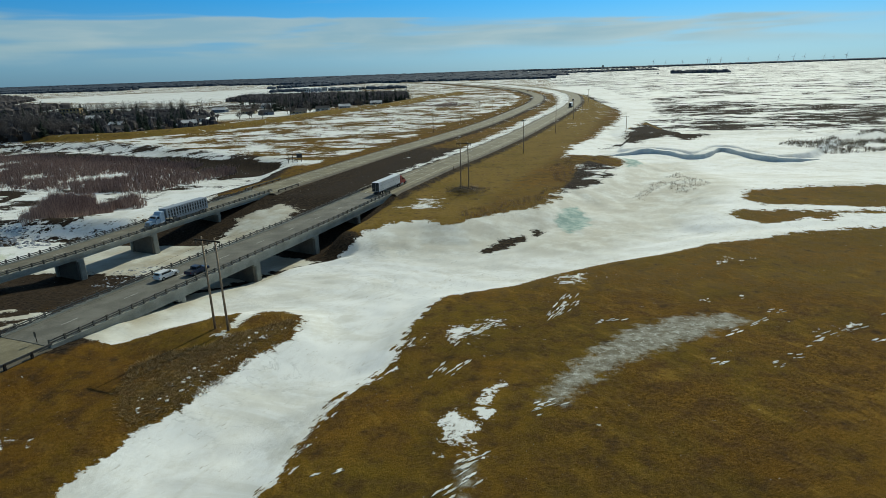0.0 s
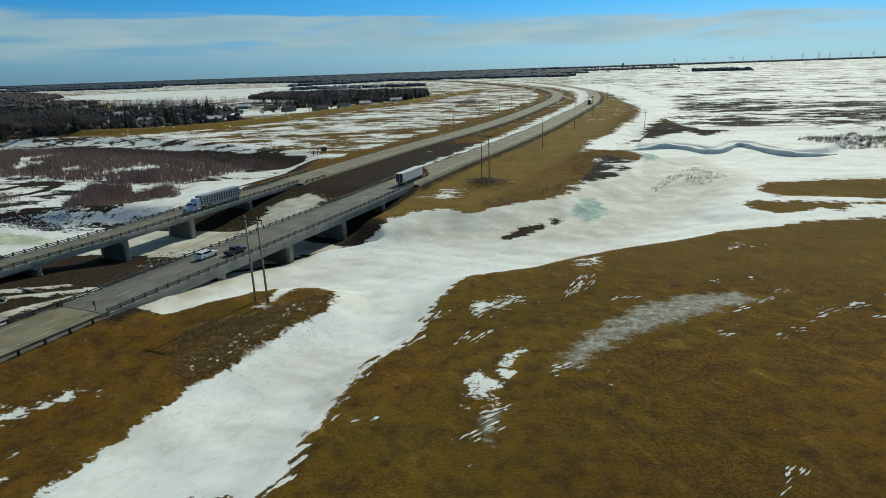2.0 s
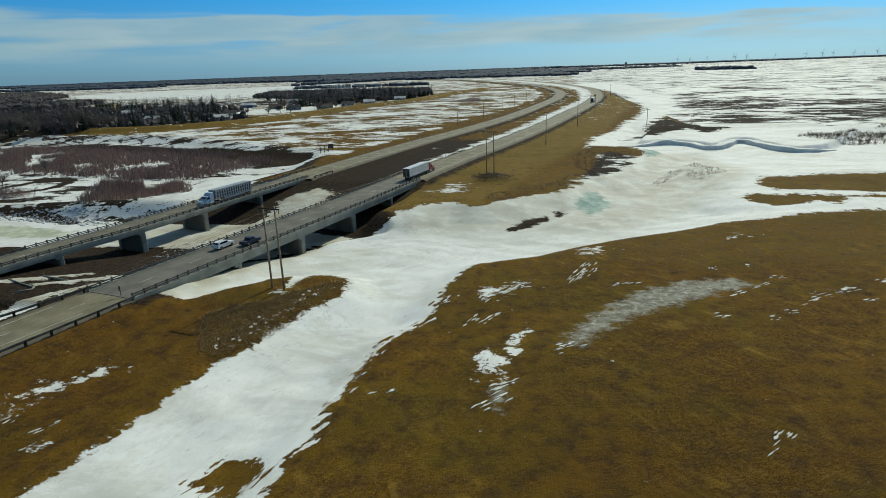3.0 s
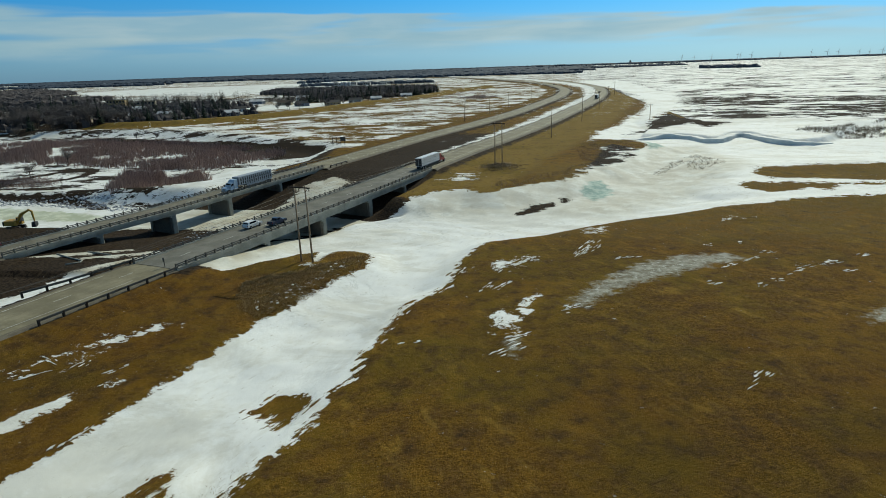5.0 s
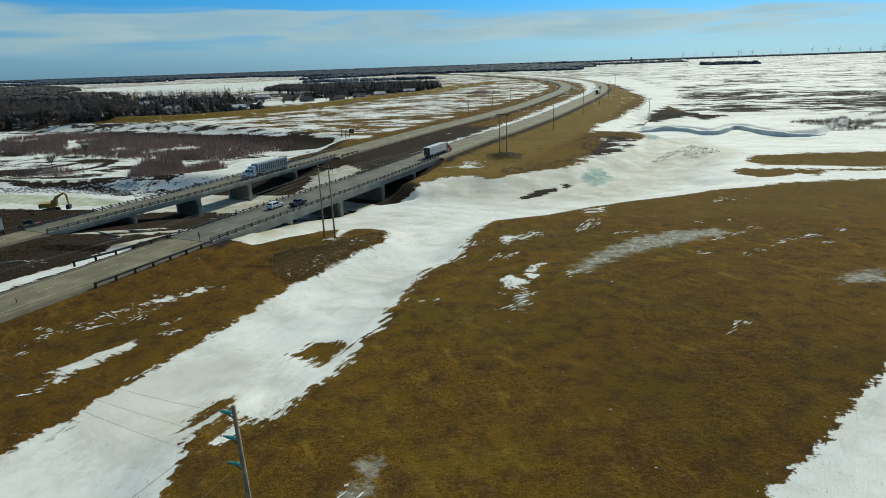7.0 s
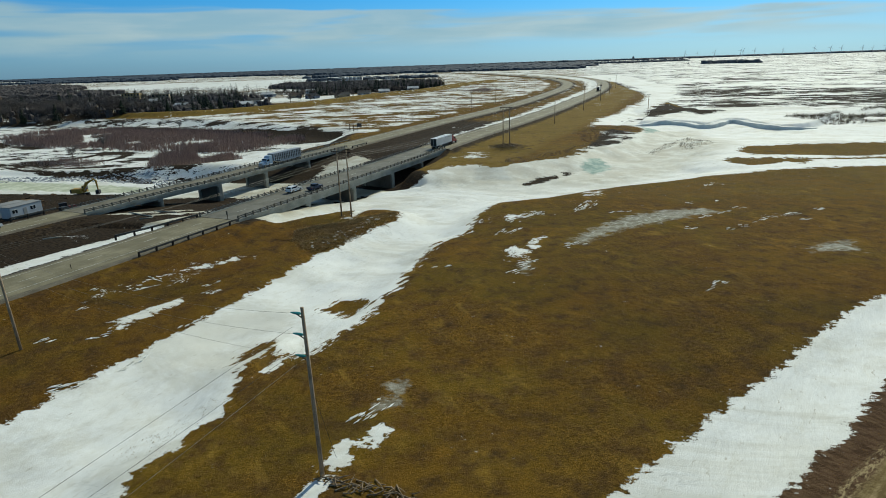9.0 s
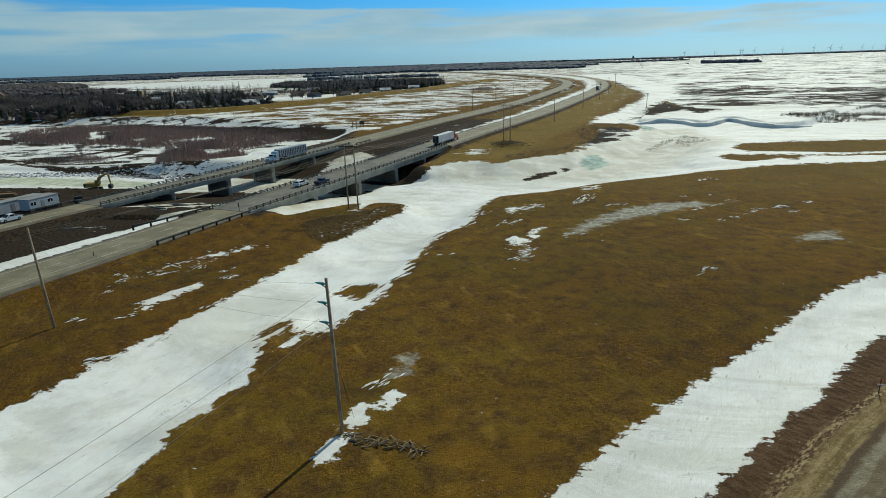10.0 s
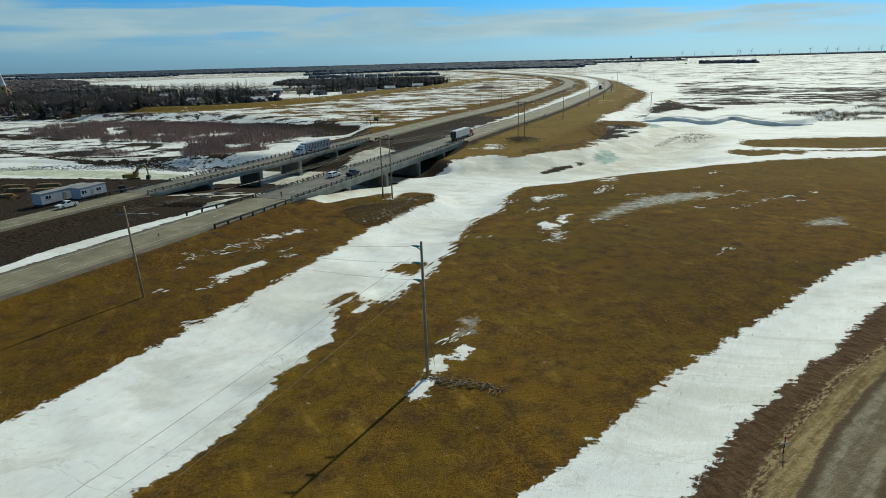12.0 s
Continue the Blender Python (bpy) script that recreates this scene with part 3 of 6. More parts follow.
def ripples(scale, seed, octaves=3):
    """Soft rolling noise over the sheet, about -1 to 1."""
    r = np.random.default_rng(seed)
    out = np.zeros(XX.shape)
    for o in range(octaves):
        for _ in range(5):
            turn, phase = r.uniform(0, math.pi), r.uniform(0, 6.28)
            k = 2 * math.pi / scale * 2 ** o * r.uniform(0.7, 1.4)
            out += np.sin((XX * math.cos(turn) + YY * math.sin(turn)) * k + phase) / 2 ** o
    return out / 5.0


arm, flats, ditch = inside(ARM, 26.0), inside(FLATS), inside(DITCH)
south, north, lane = away_from(SOUTH_ROAD, 60.0), away_from(NORTH_ROAD, 60.0), away_from(GRAVEL_ROAD, 30.0)
levee = away_from(LEVEE, 60.0)
bed = np.interp(YY, [60, 120, 165, 200, 260, 330, 420], [1.6, 2.0, 2.8, 4.3, 4.6, 3.6, 2.6])
bed = bed + (1.0 - bed) * ease(XX, 40, 75) * ease(YY, 310, 270)
Z = 0.16 * ripples(45.0, 3) + 0.05 * ripples(9.0, 5, 2)
Z *= ease(np.hypot(XX, YY), 5000, 200)
# the far plain rises a little towards the horizon
Z += 17.0 * ease(np.hypot(XX, YY), 2300, 4900)
river = np.maximum(arm, flats)
for poly in ISLANDS[2:4]:
    river = np.minimum(river, -inside(poly) - 1.0)
shelving = ease(YY, 186, 210) * ease(XX, -40, -25)
Z = Z - bed * (ease(river, -3.0, 7.0) * (1 - shelving) + ease(river, -5.0, 22.0) * shelving)
# the river's bed under both bridges and the wet flood plain behind them
RIVER_NORTH = [(-34, 199), (-49, 186), (-58, 172), (-80, 184), (-100, 186), (-122, 180), (-240, 182), (-420, 190), (-420, 235), (-240, 228), (-150, 222), (-100, 214), (-72, 214), (-50, 205)]
PLAIN = [(-130, 236), (-110, 250), (-100, 290), (-105, 330), (-150, 356), (-200, 388), (-270, 424), (-520, 430), (-520, 238), (-240, 232)]
river_north, plain = inside(RIVER_NORTH), inside(PLAIN)
Z = np.minimum(Z, Z * 0.2 - 4.9 * ease(river_north, -9.0, 3.0))
Z = np.minimum(Z, np.maximum(Z - 4.1 * ease(plain, -13.0, 5.0), -4.9))
# between and under the bridges the banks fall to the river
sx, nx_ = np.interp(YY, SOUTH_ROAD[:, 1], SOUTH_ROAD[:, 0]), np.interp(YY, NORTH_ROAD[:, 1], NORTH_ROAD[:, 0])
corridor = ease(sx + 9 - XX, -3, 3) * ease(XX - nx_ + 14, -6, 4) * (YY > 138) * (YY < 256)
gorge = np.interp(YY, [140, 150, 170, 181, 206, 216, 232, 250], [0.7, 0.0, -2.4, -4.6, -5.1, -4.6, -1.8, 0.7])
Z = Z + (np.minimum(gorge, Z + 3) - Z) * corridor
# road banks, open at the bridges
for far, span in ((south, SOUTH_SPAN), (north, NORTH_SPAN)):
    along = np.minimum(ease(YY, span[1] - 8, span[1] + 3) + ease(YY, span[0] + 6, span[0] - 4), 1.0)
    top = ROAD_Z - 0.3 - ease(far, 6.0, 7.6) * 0.1
    bank = np.where(far < 7.6, top, top - (far - 7.6) / np.where(YY > 240, 5.0, 3.6))
    Z = np.where(bank > Z, Z + (bank - Z) * along * ease(far, 30, 22), Z)
Z = np.maximum(Z, 3.0 - np.maximum(levee - 4.0, 0) / 3.0)
Z = np.where(lane < 7, np.maximum(Z, 0.35 * ease(lane, 7, 4.2)), Z)
gully = inside(BANKS[0])
Z -= 0.7 * ease(gully, -1.5, 3.5)
mound = inside(BANKS[9])
Z += 0.8 * ease(mound, -4, 6)
pile = np.exp(-((XX + 9) ** 2 + (YY - 257) ** 2) / 30.0) * 1.2
Z += pile
# a steep cut bank of drifted snow along the creek, its face turned from the sun
terrace = inside(CREEK.tolist()[::2] + [(170, 380), (150, 440), (90, 440), (64, 400)], 40.0)
Z += 2.3 * ease(terrace, 2.0, 5.0) * ease(YY, 440, 395)

snow = np.maximum(np.maximum(arm, flats), ditch)
for i, poly in enumerate(BANKS):
    thin = 0.3 if i > 14 else 0.55 if i in (2, 6, 7, 11) else 1.0
    snow = np.maximum(snow, inside(poly) * thin - (1.15 if i > 14 else 0.35 if i in (2, 6, 7) else 0.0))
for poly in ISLANDS:
    snow = np.minimum(snow, -inside(poly))
for poly in PATCHES:
    snow = np.maximum(snow, inside(poly) + 0.08)
drifts = random.Random(77)
for _ in range(46):
    px, py, size = drifts.uniform(18, 52), drifts.uniform(252, 325), drifts.uniform(0.5, 1.8)
    snow = np.where(inside(MOTTLED) > -2, np.maximum(snow, size - np.hypot((XX - px) * 0.6, YY - py)), snow)
snow = np.where((river_north > -10) & (snow < 0), np.maximum(snow, river_north - 2.5), snow)
snow = np.maximum(snow, inside(NORTH_BANK) * 0.3 - 1.0)
strip = away_from(offset(SOUTH_ROAD, 11.5), 20.0)
snow = np.maximum(snow, np.interp(YY, [275, 305, 420, 700, 1000], [-2.5, 2.6, 5.0, 7.5, 10.0]) - strip)
loop, channel = away_from(LOOP, 12.0), away_from(CHANNEL, 12.0)
snow = np.where(YY > 210, np.minimum(snow, np.minimum(loop - 1.8, channel - 2.6)), snow)
# snow lies a hand high over the turf and swells in drifts
Z += np.clip(0.22 * ease(snow, -0.6, 1.2), 0, 1) + 0.22 * ease(snow, 0.5, 5) * ripples(14.0, 8, 3)

cover = np.where((XX > 95) & (YY > 400), 0.62, 0.0)
cover = np.maximum(cover, 0.60 * ease(YY, 900, 1700) * (XX > 100))
dark = ease(inside([(108, 500), (118, 545), (134, 613), (150, 732), (166, 780), (200, 700), (260, 610), (640, 570), (640, 470), (240, 440), (200, 411), (161, 428), (123, 455)]), -8, 12)
cover = cover + (0.545 - cover) * dark
left_plain = ease(-XX - 60 + (YY - 330) * 0.22, 0, 25) * ease(YY, 300, 330)
cover = np.maximum(cover, 0.555 * left_plain)
cover = np.maximum(cover, 0.58 * ease(YY, 900, 1300) * (XX < 100))
cover = np.maximum(cover, 0.62 * ease(plain, -14, -4))
cover = np.maximum(cover, 0.58 * (XX < -240) * ease(YY, 100, 240))
cover = np.where(inside(MOTTLED) > 0, 0.0, cover)
for poly in (WOODS, BACKWOODS, LEFT_WOODS):
    cover = np.where(inside(poly) > 0, 0.50, cover)
cover = np.where(inside([(-300, 600), (-215, 640), (-185, 700), (-230, 730), (-300, 690)]) > 0, 0.78, cover)
cover = np.where(inside([(-520, 1010), (-660, 1060), (-960, 1230), (-1200, 1500), (-1080, 1700), (-830, 1720), (-600, 1900), (-420, 1500), (-400, 1200)], 30.0) > 0, 0.80, cover)
cover = np.where(inside(THICKET_NEAR) > 0, 0.74, np.where(inside(THICKET_FAR) > 0, 0.72, cover))
cover *= ease(np.minimum(loop - 0.6, channel - 1.5), 0.0, 1.8)
south_open = np.where((YY > SOUTH_SPAN[0] + 3) & (YY < SOUTH_SPAN[1] - 3), 60.0, south)
north_open = np.where((YY > NORTH_SPAN[0] + 3) & (YY < NORTH_SPAN[1] - 3), 60.0, north)
road_near = np.minimum(south_open, north_open)
cover *= ease(road_near, 12, 26)
cover *= ease(levee, 9, 20)
farm_track = away_from(spline([(-300, 404), (-262, 396), (-197, 372), (-150, 348), (-112, 328)], 5.0), 30.0)
cover *= ease(farm_track, 7, 13)
for poly in ([(-112, 118), (-100, 122), (-90, 124), (-88, 132), (-96, 134), (-108, 130)], [(-68, 94), (-58, 90), (-52, 102), (-52, 116), (-60, 110)], [(-104, 100), (-98, 104), (-94, 114), (-102, 112)]):
    cover = np.maximum(cover, 0.50 * ease(inside(poly), -2, 3))
straw = np.maximum(ease(levee, 22, 10), ease(south, 52, 24) * ease(YY, 200, 222) * ease(XX - np.interp(YY, SOUTH_ROAD[:, 1], SOUTH_ROAD[:, 0]), -2, 6))
straw = np.maximum(straw, 0.38 * left_plain)
straw = np.maximum(straw, 0.46 * ease(YY, 138, 178) * ease(XX, -12, 2) * ease(YY, 290, 270))
straw = np.maximum(straw, ease(farm_track, 14, 6))
straw = np.maximum(straw, 0.45 * ease(inside(ISLANDS[2]), -3, 3) + 0.45 * ease(inside(ISLANDS[3]), -3, 3))
between = ease(np.interp(YY, SOUTH_ROAD[:, 1], SOUTH_ROAD[:, 0]) - XX, 4, 10) * ease(XX - np.interp(YY, NORTH_ROAD[:, 1], NORTH_ROAD[:, 0]), 4, 10)
soil = np.maximum(between * ease(YY, 420, 330), ease(road_near, 16, 8) * 0.7 * np.where(YY < 215, ease(sx - XX, -2, 3), 1.0))
soil = np.maximum(soil, ease(inside(MOTTLED), -4, 3))
yard = inside([(-260, 110), (-125, 110), (-108, 150), (-104, 178), (-150, 186), (-260, 186)])
soil = np.maximum(soil, 0.8 * ease(yard, -8, 2))
soil = np.maximum(soil, 0.75 * corridor * ease(np.abs(YY - 193), 12, 26))
soil = np.maximum(soil, 0.9 * (cover > 0.2) * (XX > 95) * (YY > 380))
soil = np.maximum(soil, 0.9 * ease(plain, -22, -6))
soil = np.maximum(soil, 0.9 * ease(river_north, -14, -6))
soil = np.maximum(soil, 0.9 * corridor)
soil = np.maximum(soil, 0.7 * ease(plain, -8, 2))
soil = np.maximum(soil, 0.95 * np.maximum(ease(loop, 4, 2), ease(channel, 5, 3)))
soil = np.maximum(soil, 0.9 * (inside(ISLANDS[4]) > -2))
soil = np.maximum(soil, 0.9 * ((inside(ISLANDS[5]) > -2) | (inside(ISLANDS[6]) > -2)))
soil = np.maximum(soil, 0.8 * ((inside(WOODS) > 0) | (inside(BACKWOODS) > 0) | (inside(LEFT_WOODS) > 0)))
soil = np.maximum(soil, 0.55 * ((inside(THICKET_NEAR) > -2) | (inside(THICKET_FAR) > -2)))
fray = np.interp(YY, [100, 190, 260, 420, 700], [1.0, 1.5, 2.6, 4.0, 6.0])
comb = np.maximum(0.08, ease(inside([(-40, 76), (-22, 78), (-8, 112), (-2, 150), (-14, 152), (-26, 112), (-40, 98)]), -2, 4))
mosaic = np.maximum(0.85 * left_plain, np.where(XX > 60, 0.55, np.where(inside(MOTTLED) > 0, 1.6, 0.7)))
gravel = ease(lane, 5.6, 4.2)
ice = np.full(XX.shape, -14.0)
for poly in ICE_SKINS:
    ice = np.maximum(ice, inside(poly))
pool = np.full(XX.shape, -14.0)
for poly in POOLS:
    pool = np.maximum(pool, inside(poly))
grime = 0.75 * ease(inside([(2, 200), (22, 236), (40, 262), (56, 290), (72, 300), (84, 288), (80, 262), (62, 236), (46, 214), (26, 196)], 20.0), -3, 9)
grime = np.maximum(grime, 0.65 * ease(inside([(-34, 199), (-33, 211), (-12, 229), (15, 249), (42, 290), (58, 330), (80, 330), (80, 280), (40, 240), (10, 205), (-15, 195)]), -4, 8))
grime = np.maximum(grime, corridor)


def sheet(name, xx, yy, zz, mat, **masks):
    ny, nx = xx.shape
    me = bpy.data.meshes.new(name)
    me.vertices.add(nx * ny)
    me.vertices.foreach_set("co", np.stack([xx, yy, zz], -1).astype(np.float32).ravel())
    k = np.arange(nx * ny).reshape(ny, nx)
    quads = np.stack([k[:-1, :-1], k[:-1, 1:], k[1:, 1:], k[1:, :-1]], -1).reshape(-1, 4)
    me.loops.add(quads.size)
    me.loops.foreach_set("vertex_index", quads.ravel().astype(np.int32))
    me.polygons.add(len(quads))
    me.polygons.foreach_set("loop_start", np.arange(0, quads.size, 4, dtype=np.int32))
    me.polygons.foreach_set("loop_total", np.full(len(quads), 4, np.int32))
    me.polygons.foreach_set("use_smooth", np.ones(len(quads), bool))
    me.update(calc_edges=True)
    me.materials.append(mat)
    for key, values in masks.items():
        me.attributes.new(key, "FLOAT", "POINT").data.foreach_set("value", values.astype(np.float32).ravel())
    return new(name, me)


# mask for darker turf: near field on the right, and the left side
damp = ease(XX + 0.25 * (YY - 70), 0, 22) * ease(YY, 62, 82) * ease(YY, 138, 100)
damp = np.maximum(damp, ease(-XX, 36, 46) * ease(YY, 160, 130))
ground = sheet("ground", XX, YY, Z, GROUND, snow=snow, cover=cover, straw=straw, soil=soil, gravel=gravel, ice=ice, pool=pool, grime=grime, fray=fray, lane=lane, comb=comb, mosaic=mosaic, damp=damp)
tagged(ground, "brown winter prairie with melting snow in the hollows", "ground", kind="structure")


PACKED_SNOW = simple("packed_snow", (0.58, 0.58, 0.54, 1), (0.76, 0.76, 0.71, 1), 0.5, 0.8)


def ground_z(x, y):
    i, j = np.clip(np.searchsorted(GX, x) - 1, 0, len(GX) - 2), np.clip(np.searchsorted(GY, y) - 1, 0, len(GY) - 2)
    u, v = (x - GX[i]) / (GX[i + 1] - GX[i]), (y - GY[j]) / (GY[j + 1] - GY[j])
    return float((Z[j, i] * (1 - u) + Z[j, i + 1] * u) * (1 - v) + (Z[j + 1, i] * (1 - u) + Z[j + 1, i + 1] * u) * v)


# ---------------------------------------------------------------- roads
def ribbon(name, line, lanes, mat, z, kind="structure", label="", category="road", thick=0.0):
    """A strip along the line; lanes: pairs of (sideways metres, height over z)."""
    n = normals_of(line)
    xx = np.stack([line[:, 0] + n[:, 0] * a for a, _ in lanes], 1)
    yy = np.stack([line[:, 1] + n[:, 1] * a for a, _ in lanes], 1)
    zz = np.stack([np.full(len(line), z + h) for _, h in lanes], 1)
    across = np.broadcast_to([a for a, _ in lanes], xx.shape)
    ob = sheet(name, xx[:, ::-1], yy[:, ::-1], zz[:, ::-1], mat, across=across[:, ::-1])
    if label:
        tagged(ob, label, category, kind=kind)
    return ob


def keep(line, low, high):
    return line[(line[:, 1] >= low) & (line[:, 1] <= high)]


def dashes(line, at, long, gap, width=0.14, z=0.012):
    s = Shape()
    run = np.concatenate([[0], np.cumsum(np.hypot(*np.diff(line, axis=0).T))])
    n = normals_of(line)
    here = 0.0
    while here + long < run[-1]:
        q = [np.array([np.interp(here + k, run, line[:, c]) for c in (0, 1)]) for k in (0, long)]
        m = np.array([np.interp(here, run, n[:, c]) for c in (0, 1)])
        a, b = q[0] + m * at, q[1] + m * at
        h = ROAD_Z + z
        s.grow([(*(a - m * width / 2), h), (*(b - m * width / 2), h), (*(b + m * width / 2), h), (*(a + m * width / 2), h)], [(0, 1, 2, 3)])
        here += long + gap
    return s


def carriageway(name, seg, low, high, middle, edges):
    """Paving from low to high metres sideways, a gravel shoulder on both sides and the painted lines."""
    rise = [(low, 0.0), (low * 0.5, 0.05), (0.0, 0.08), (high * 0.5, 0.05), (high, 0.0)]
    ribbon(name, seg, rise, PAVING, ROAD_Z - 0.08, label="worn grey two-lane highway carriageway with gravel shoulders")
    for lanes in ([(low - 1.5, -0.62), (low - 0.5, -0.03), (low + 0.5, 0.015)], [(high - 0.5, 0.015), (high + 0.5, -0.03), (high + 1.5, -0.62)]):
        ribbon("road_shoulder", seg, lanes, SHOULDER, ROAD_Z - 0.08 + 0.006, label="packed gravel shoulder beside the highway", category="shoulder")
    near_end = keep(seg, -60, 700)
    tagged(part("road_marking", dashes(near_end, middle, 3.0, 9.0), PAINT), "faded white dashed lane line on the highway", "road marking", kind="structure")
    for at in edges:
        tagged(part("road_marking", dashes(near_end, at, 11.9, 0.1), PAINT), "faded edge line painted along the highway", "road marking", kind="structure")


carriageway("road_south_approach", keep(SOUTH_ROAD, -62, SOUTH_SPAN[0] + 2), -5.2, 6.3, 0.9, (-2.9, 4.7))
carriageway("road_south_curve", keep(SOUTH_ROAD, SOUTH_SPAN[1] - 2, 2300), -6.4, 6.4, 0.0, (-3.75, 3.75))
carriageway("road_north_approach", keep(NORTH_ROAD, -62, NORTH_SPAN[0] + 2), -3.8, 4.6, 0.3, (-3.0, 3.6))
carriageway("road_north_curve", keep(NORTH_ROAD, NORTH_SPAN[1] - 2, 2300), -6.2, 6.2, 0.0, (-3.75, 3.75))
for line, span in ((SOUTH_ROAD, SOUTH_SPAN), (NORTH_ROAD, NORTH_SPAN)):
    tagged(part("road_marking", dashes(keep(line, span[0] + 3, span[1] - 3), 0.3, 3.0, 9.0, z=0.085), PAINT), "faded white dashed lane line on the bridge deck", "road marking", kind="structure")


# ---------------------------------------------------------------- bridges
def frame_at(line, y):
    """Centre, run and left-hand way of a road where it crosses that y."""
    i = int(np.argmin(abs(line[:, 1] - y)))
    d = line[min(i + 1, len(line) - 1)] - line[max(i - 1, 0)]
    d = d / np.linalg.norm(d)
    x = np.interp(y, line[max(i - 2, 0):i + 3, 1], line[max(i - 2, 0):i + 3, 0])
    return np.array([x, y]), d, np.array([-d[1], d[0]])


def swept(line, outline, z=0.0):
    """The outline (sideways, up) drawn along a line, with closed ends."""
    s = Shape()
    n = normals_of(line)
    k = len(outline)
    verts = [(p[0] + m[0] * a, p[1] + m[1] * a, z + h) for p, m in zip(line, n) for a, h in outline]
    faces = [(i * k + j, i * k + (j + 1) % k, (i + 1) * k + (j + 1) % k, (i + 1) * k + j) for i in range(len(line) - 1) for j in range(k)]
    faces += [tuple(range(k)), tuple(range(len(verts) - k, len(verts)))]
    return s.grow(verts, faces)


def even(line, step):
    run = np.concatenate([[0], np.cumsum(np.hypot(*np.diff(line, axis=0).T))])
    at = np.arange(0, run[-1], step)
    return np.stack([np.interp(at, run, line[:, 0]), np.interp(at, run, line[:, 1])], 1)


POST_MESH = Shape().box((0, 0, 0.45), (0.24, 0.3, 0.9), chamfer=0.03).box((0, 0, 0.93), (0.18, 0.24, 0.06)).mesh("rail_post", DARK_CONCRETE)
WOOD_POST = Shape().box((0, 0, 0.38), (0.34, 0.34, 1.1), chamfer=0.04).box((0.14, 0, 0.62), (0.1, 0.18, 0.36)).mesh("guard_post", POST_WOOD)


def bridge(name, line, span, bents, label, half, deep, paving):
    """half: from the middle to the kerb's outer face; deep: how far the girders reach below the road."""
    g = half - 6.62
    seg = keep(line, span[0] - 1.5, span[1] + 1.5)
    b = thing(name, label, "bridge")
    deck = swept(seg, [(-6.5 - g, -0.45), (6.5 + g, -0.45), (6.5 + g, -0.02), (6.0 + g, 0.0), (0.0, 0.07), (-6.0 - g, 0.0), (-6.5 - g, -0.02)], ROAD_Z)
    part("deck", deck, paving, b, "worn bridge deck with dark wheel tracks")
    for side, edge in ((-1, "fascia_beam"), (1, "fascia_beam")):
        part(edge, swept(seg, [(side * (6.25 + g), -deep), (side * (6.62 + g), -deep), (side * (6.62 + g), -0.5), (side * (6.8 + g), -0.45), (side * (6.8 + g), 0.22), (side * (6.3 + g), 0.26), (side * (6.25 + g), 0.02)], ROAD_Z), CONCRETE, b, "pale concrete edge beam")
        for h in (0.50, 0.86):
            part("handrail", swept(offset(seg, side * (6.42 + g)), [(-0.06, h - 0.09), (0.06, h - 0.09), (0.06, h + 0.09), (-0.06, h + 0.09)], ROAD_Z), GALVANISED, b, "weathered steel rail")
        for p in even(offset(seg, side * (6.6 + g)), 2.45):
            q = part("rail_post", POST_MESH, None, b)
            d = frame_at(line, p[1])[1]
            q.matrix_basis = Matrix.Translation((p[0], p[1], ROAD_Z + 0.2)) @ Matrix.Rotation(math.atan2(d[1], d[0]) - math.pi / 2, 4, "Z")
    for at in (-4.0 - g, -1.4, 1.4, 4.0 + g):
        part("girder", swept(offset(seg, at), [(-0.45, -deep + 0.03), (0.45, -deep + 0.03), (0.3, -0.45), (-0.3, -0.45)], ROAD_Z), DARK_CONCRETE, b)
    for y, stout in bents:
        c, d, left = frame_at(line, y)
        turn = math.atan2(d[1], d[0]) - math.pi / 2 + radians(-6)
        low = min(ground_z(*(c + left * k)) for k in (-7, 0, 7)) - 1.2
        top = ROAD_Z - deep + 0.03
        # dark wall and pale ends: shaded and sunlit faces painted into the concrete
        part("pier", Shape().box((c[0], c[1], (low + top - 0.5) / 2), (2 * half - 0.4, 1.15 if stout else 0.7, top - 0.5 - low), turn, 0.3 if stout else 0.15), DARK_CONCRETE, b, "concrete pier wall with shade in its dark colour")
        for k in (-1, 1):
            e = c + left * k * (half - 0.35)
            part("pier_lit_end", Shape().box((e[0], e[1], (low + top) / 2), (0.9, 1.35 if stout else 0.9, top - low), turn, 0.12), CONCRETE, b, "projecting concrete pier end, coloured pale as if sunlit")
        part("pier_cap", Shape().box((c[0], c[1], top - 0.27), (2 * half + 0.2, 1.5, 0.56), turn, 0.1), CONCRETE, b)
    for y in span:
        c, d, left = frame_at(line, y)
        turn = math.atan2(d[1], d[0]) - math.pi / 2
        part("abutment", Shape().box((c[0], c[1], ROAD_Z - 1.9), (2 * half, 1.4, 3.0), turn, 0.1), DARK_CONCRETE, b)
    return b


def guardrail(line, label):
    g = thing("guardrail", label, "guardrail", "guardrails along the highway")
    part("beam", swept(line, [(-0.06, 0.44), (0.03, 0.48), (-0.02, 0.66), (0.03, 0.84), (-0.06, 0.88), (-0.13, 0.84), (-0.13, 0.48)], ROAD_Z - 0.1), GALVANISED, g, "dull steel beam")
    for p in even(line, 3.81):
        i = int(np.argmin(np.hypot(*(line - p).T)))
        d = line[min(i + 1, len(line) - 1)] - line[max(i - 1, 0)]
        q = part("post", WOOD_POST, None, g)
        q.matrix_basis = Matrix.Translation((p[0], p[1], ROAD_Z - 0.25)) @ Matrix.Rotation(math.atan2(d[1], d[0]) - math.pi / 2, 4, "Z")
    return g


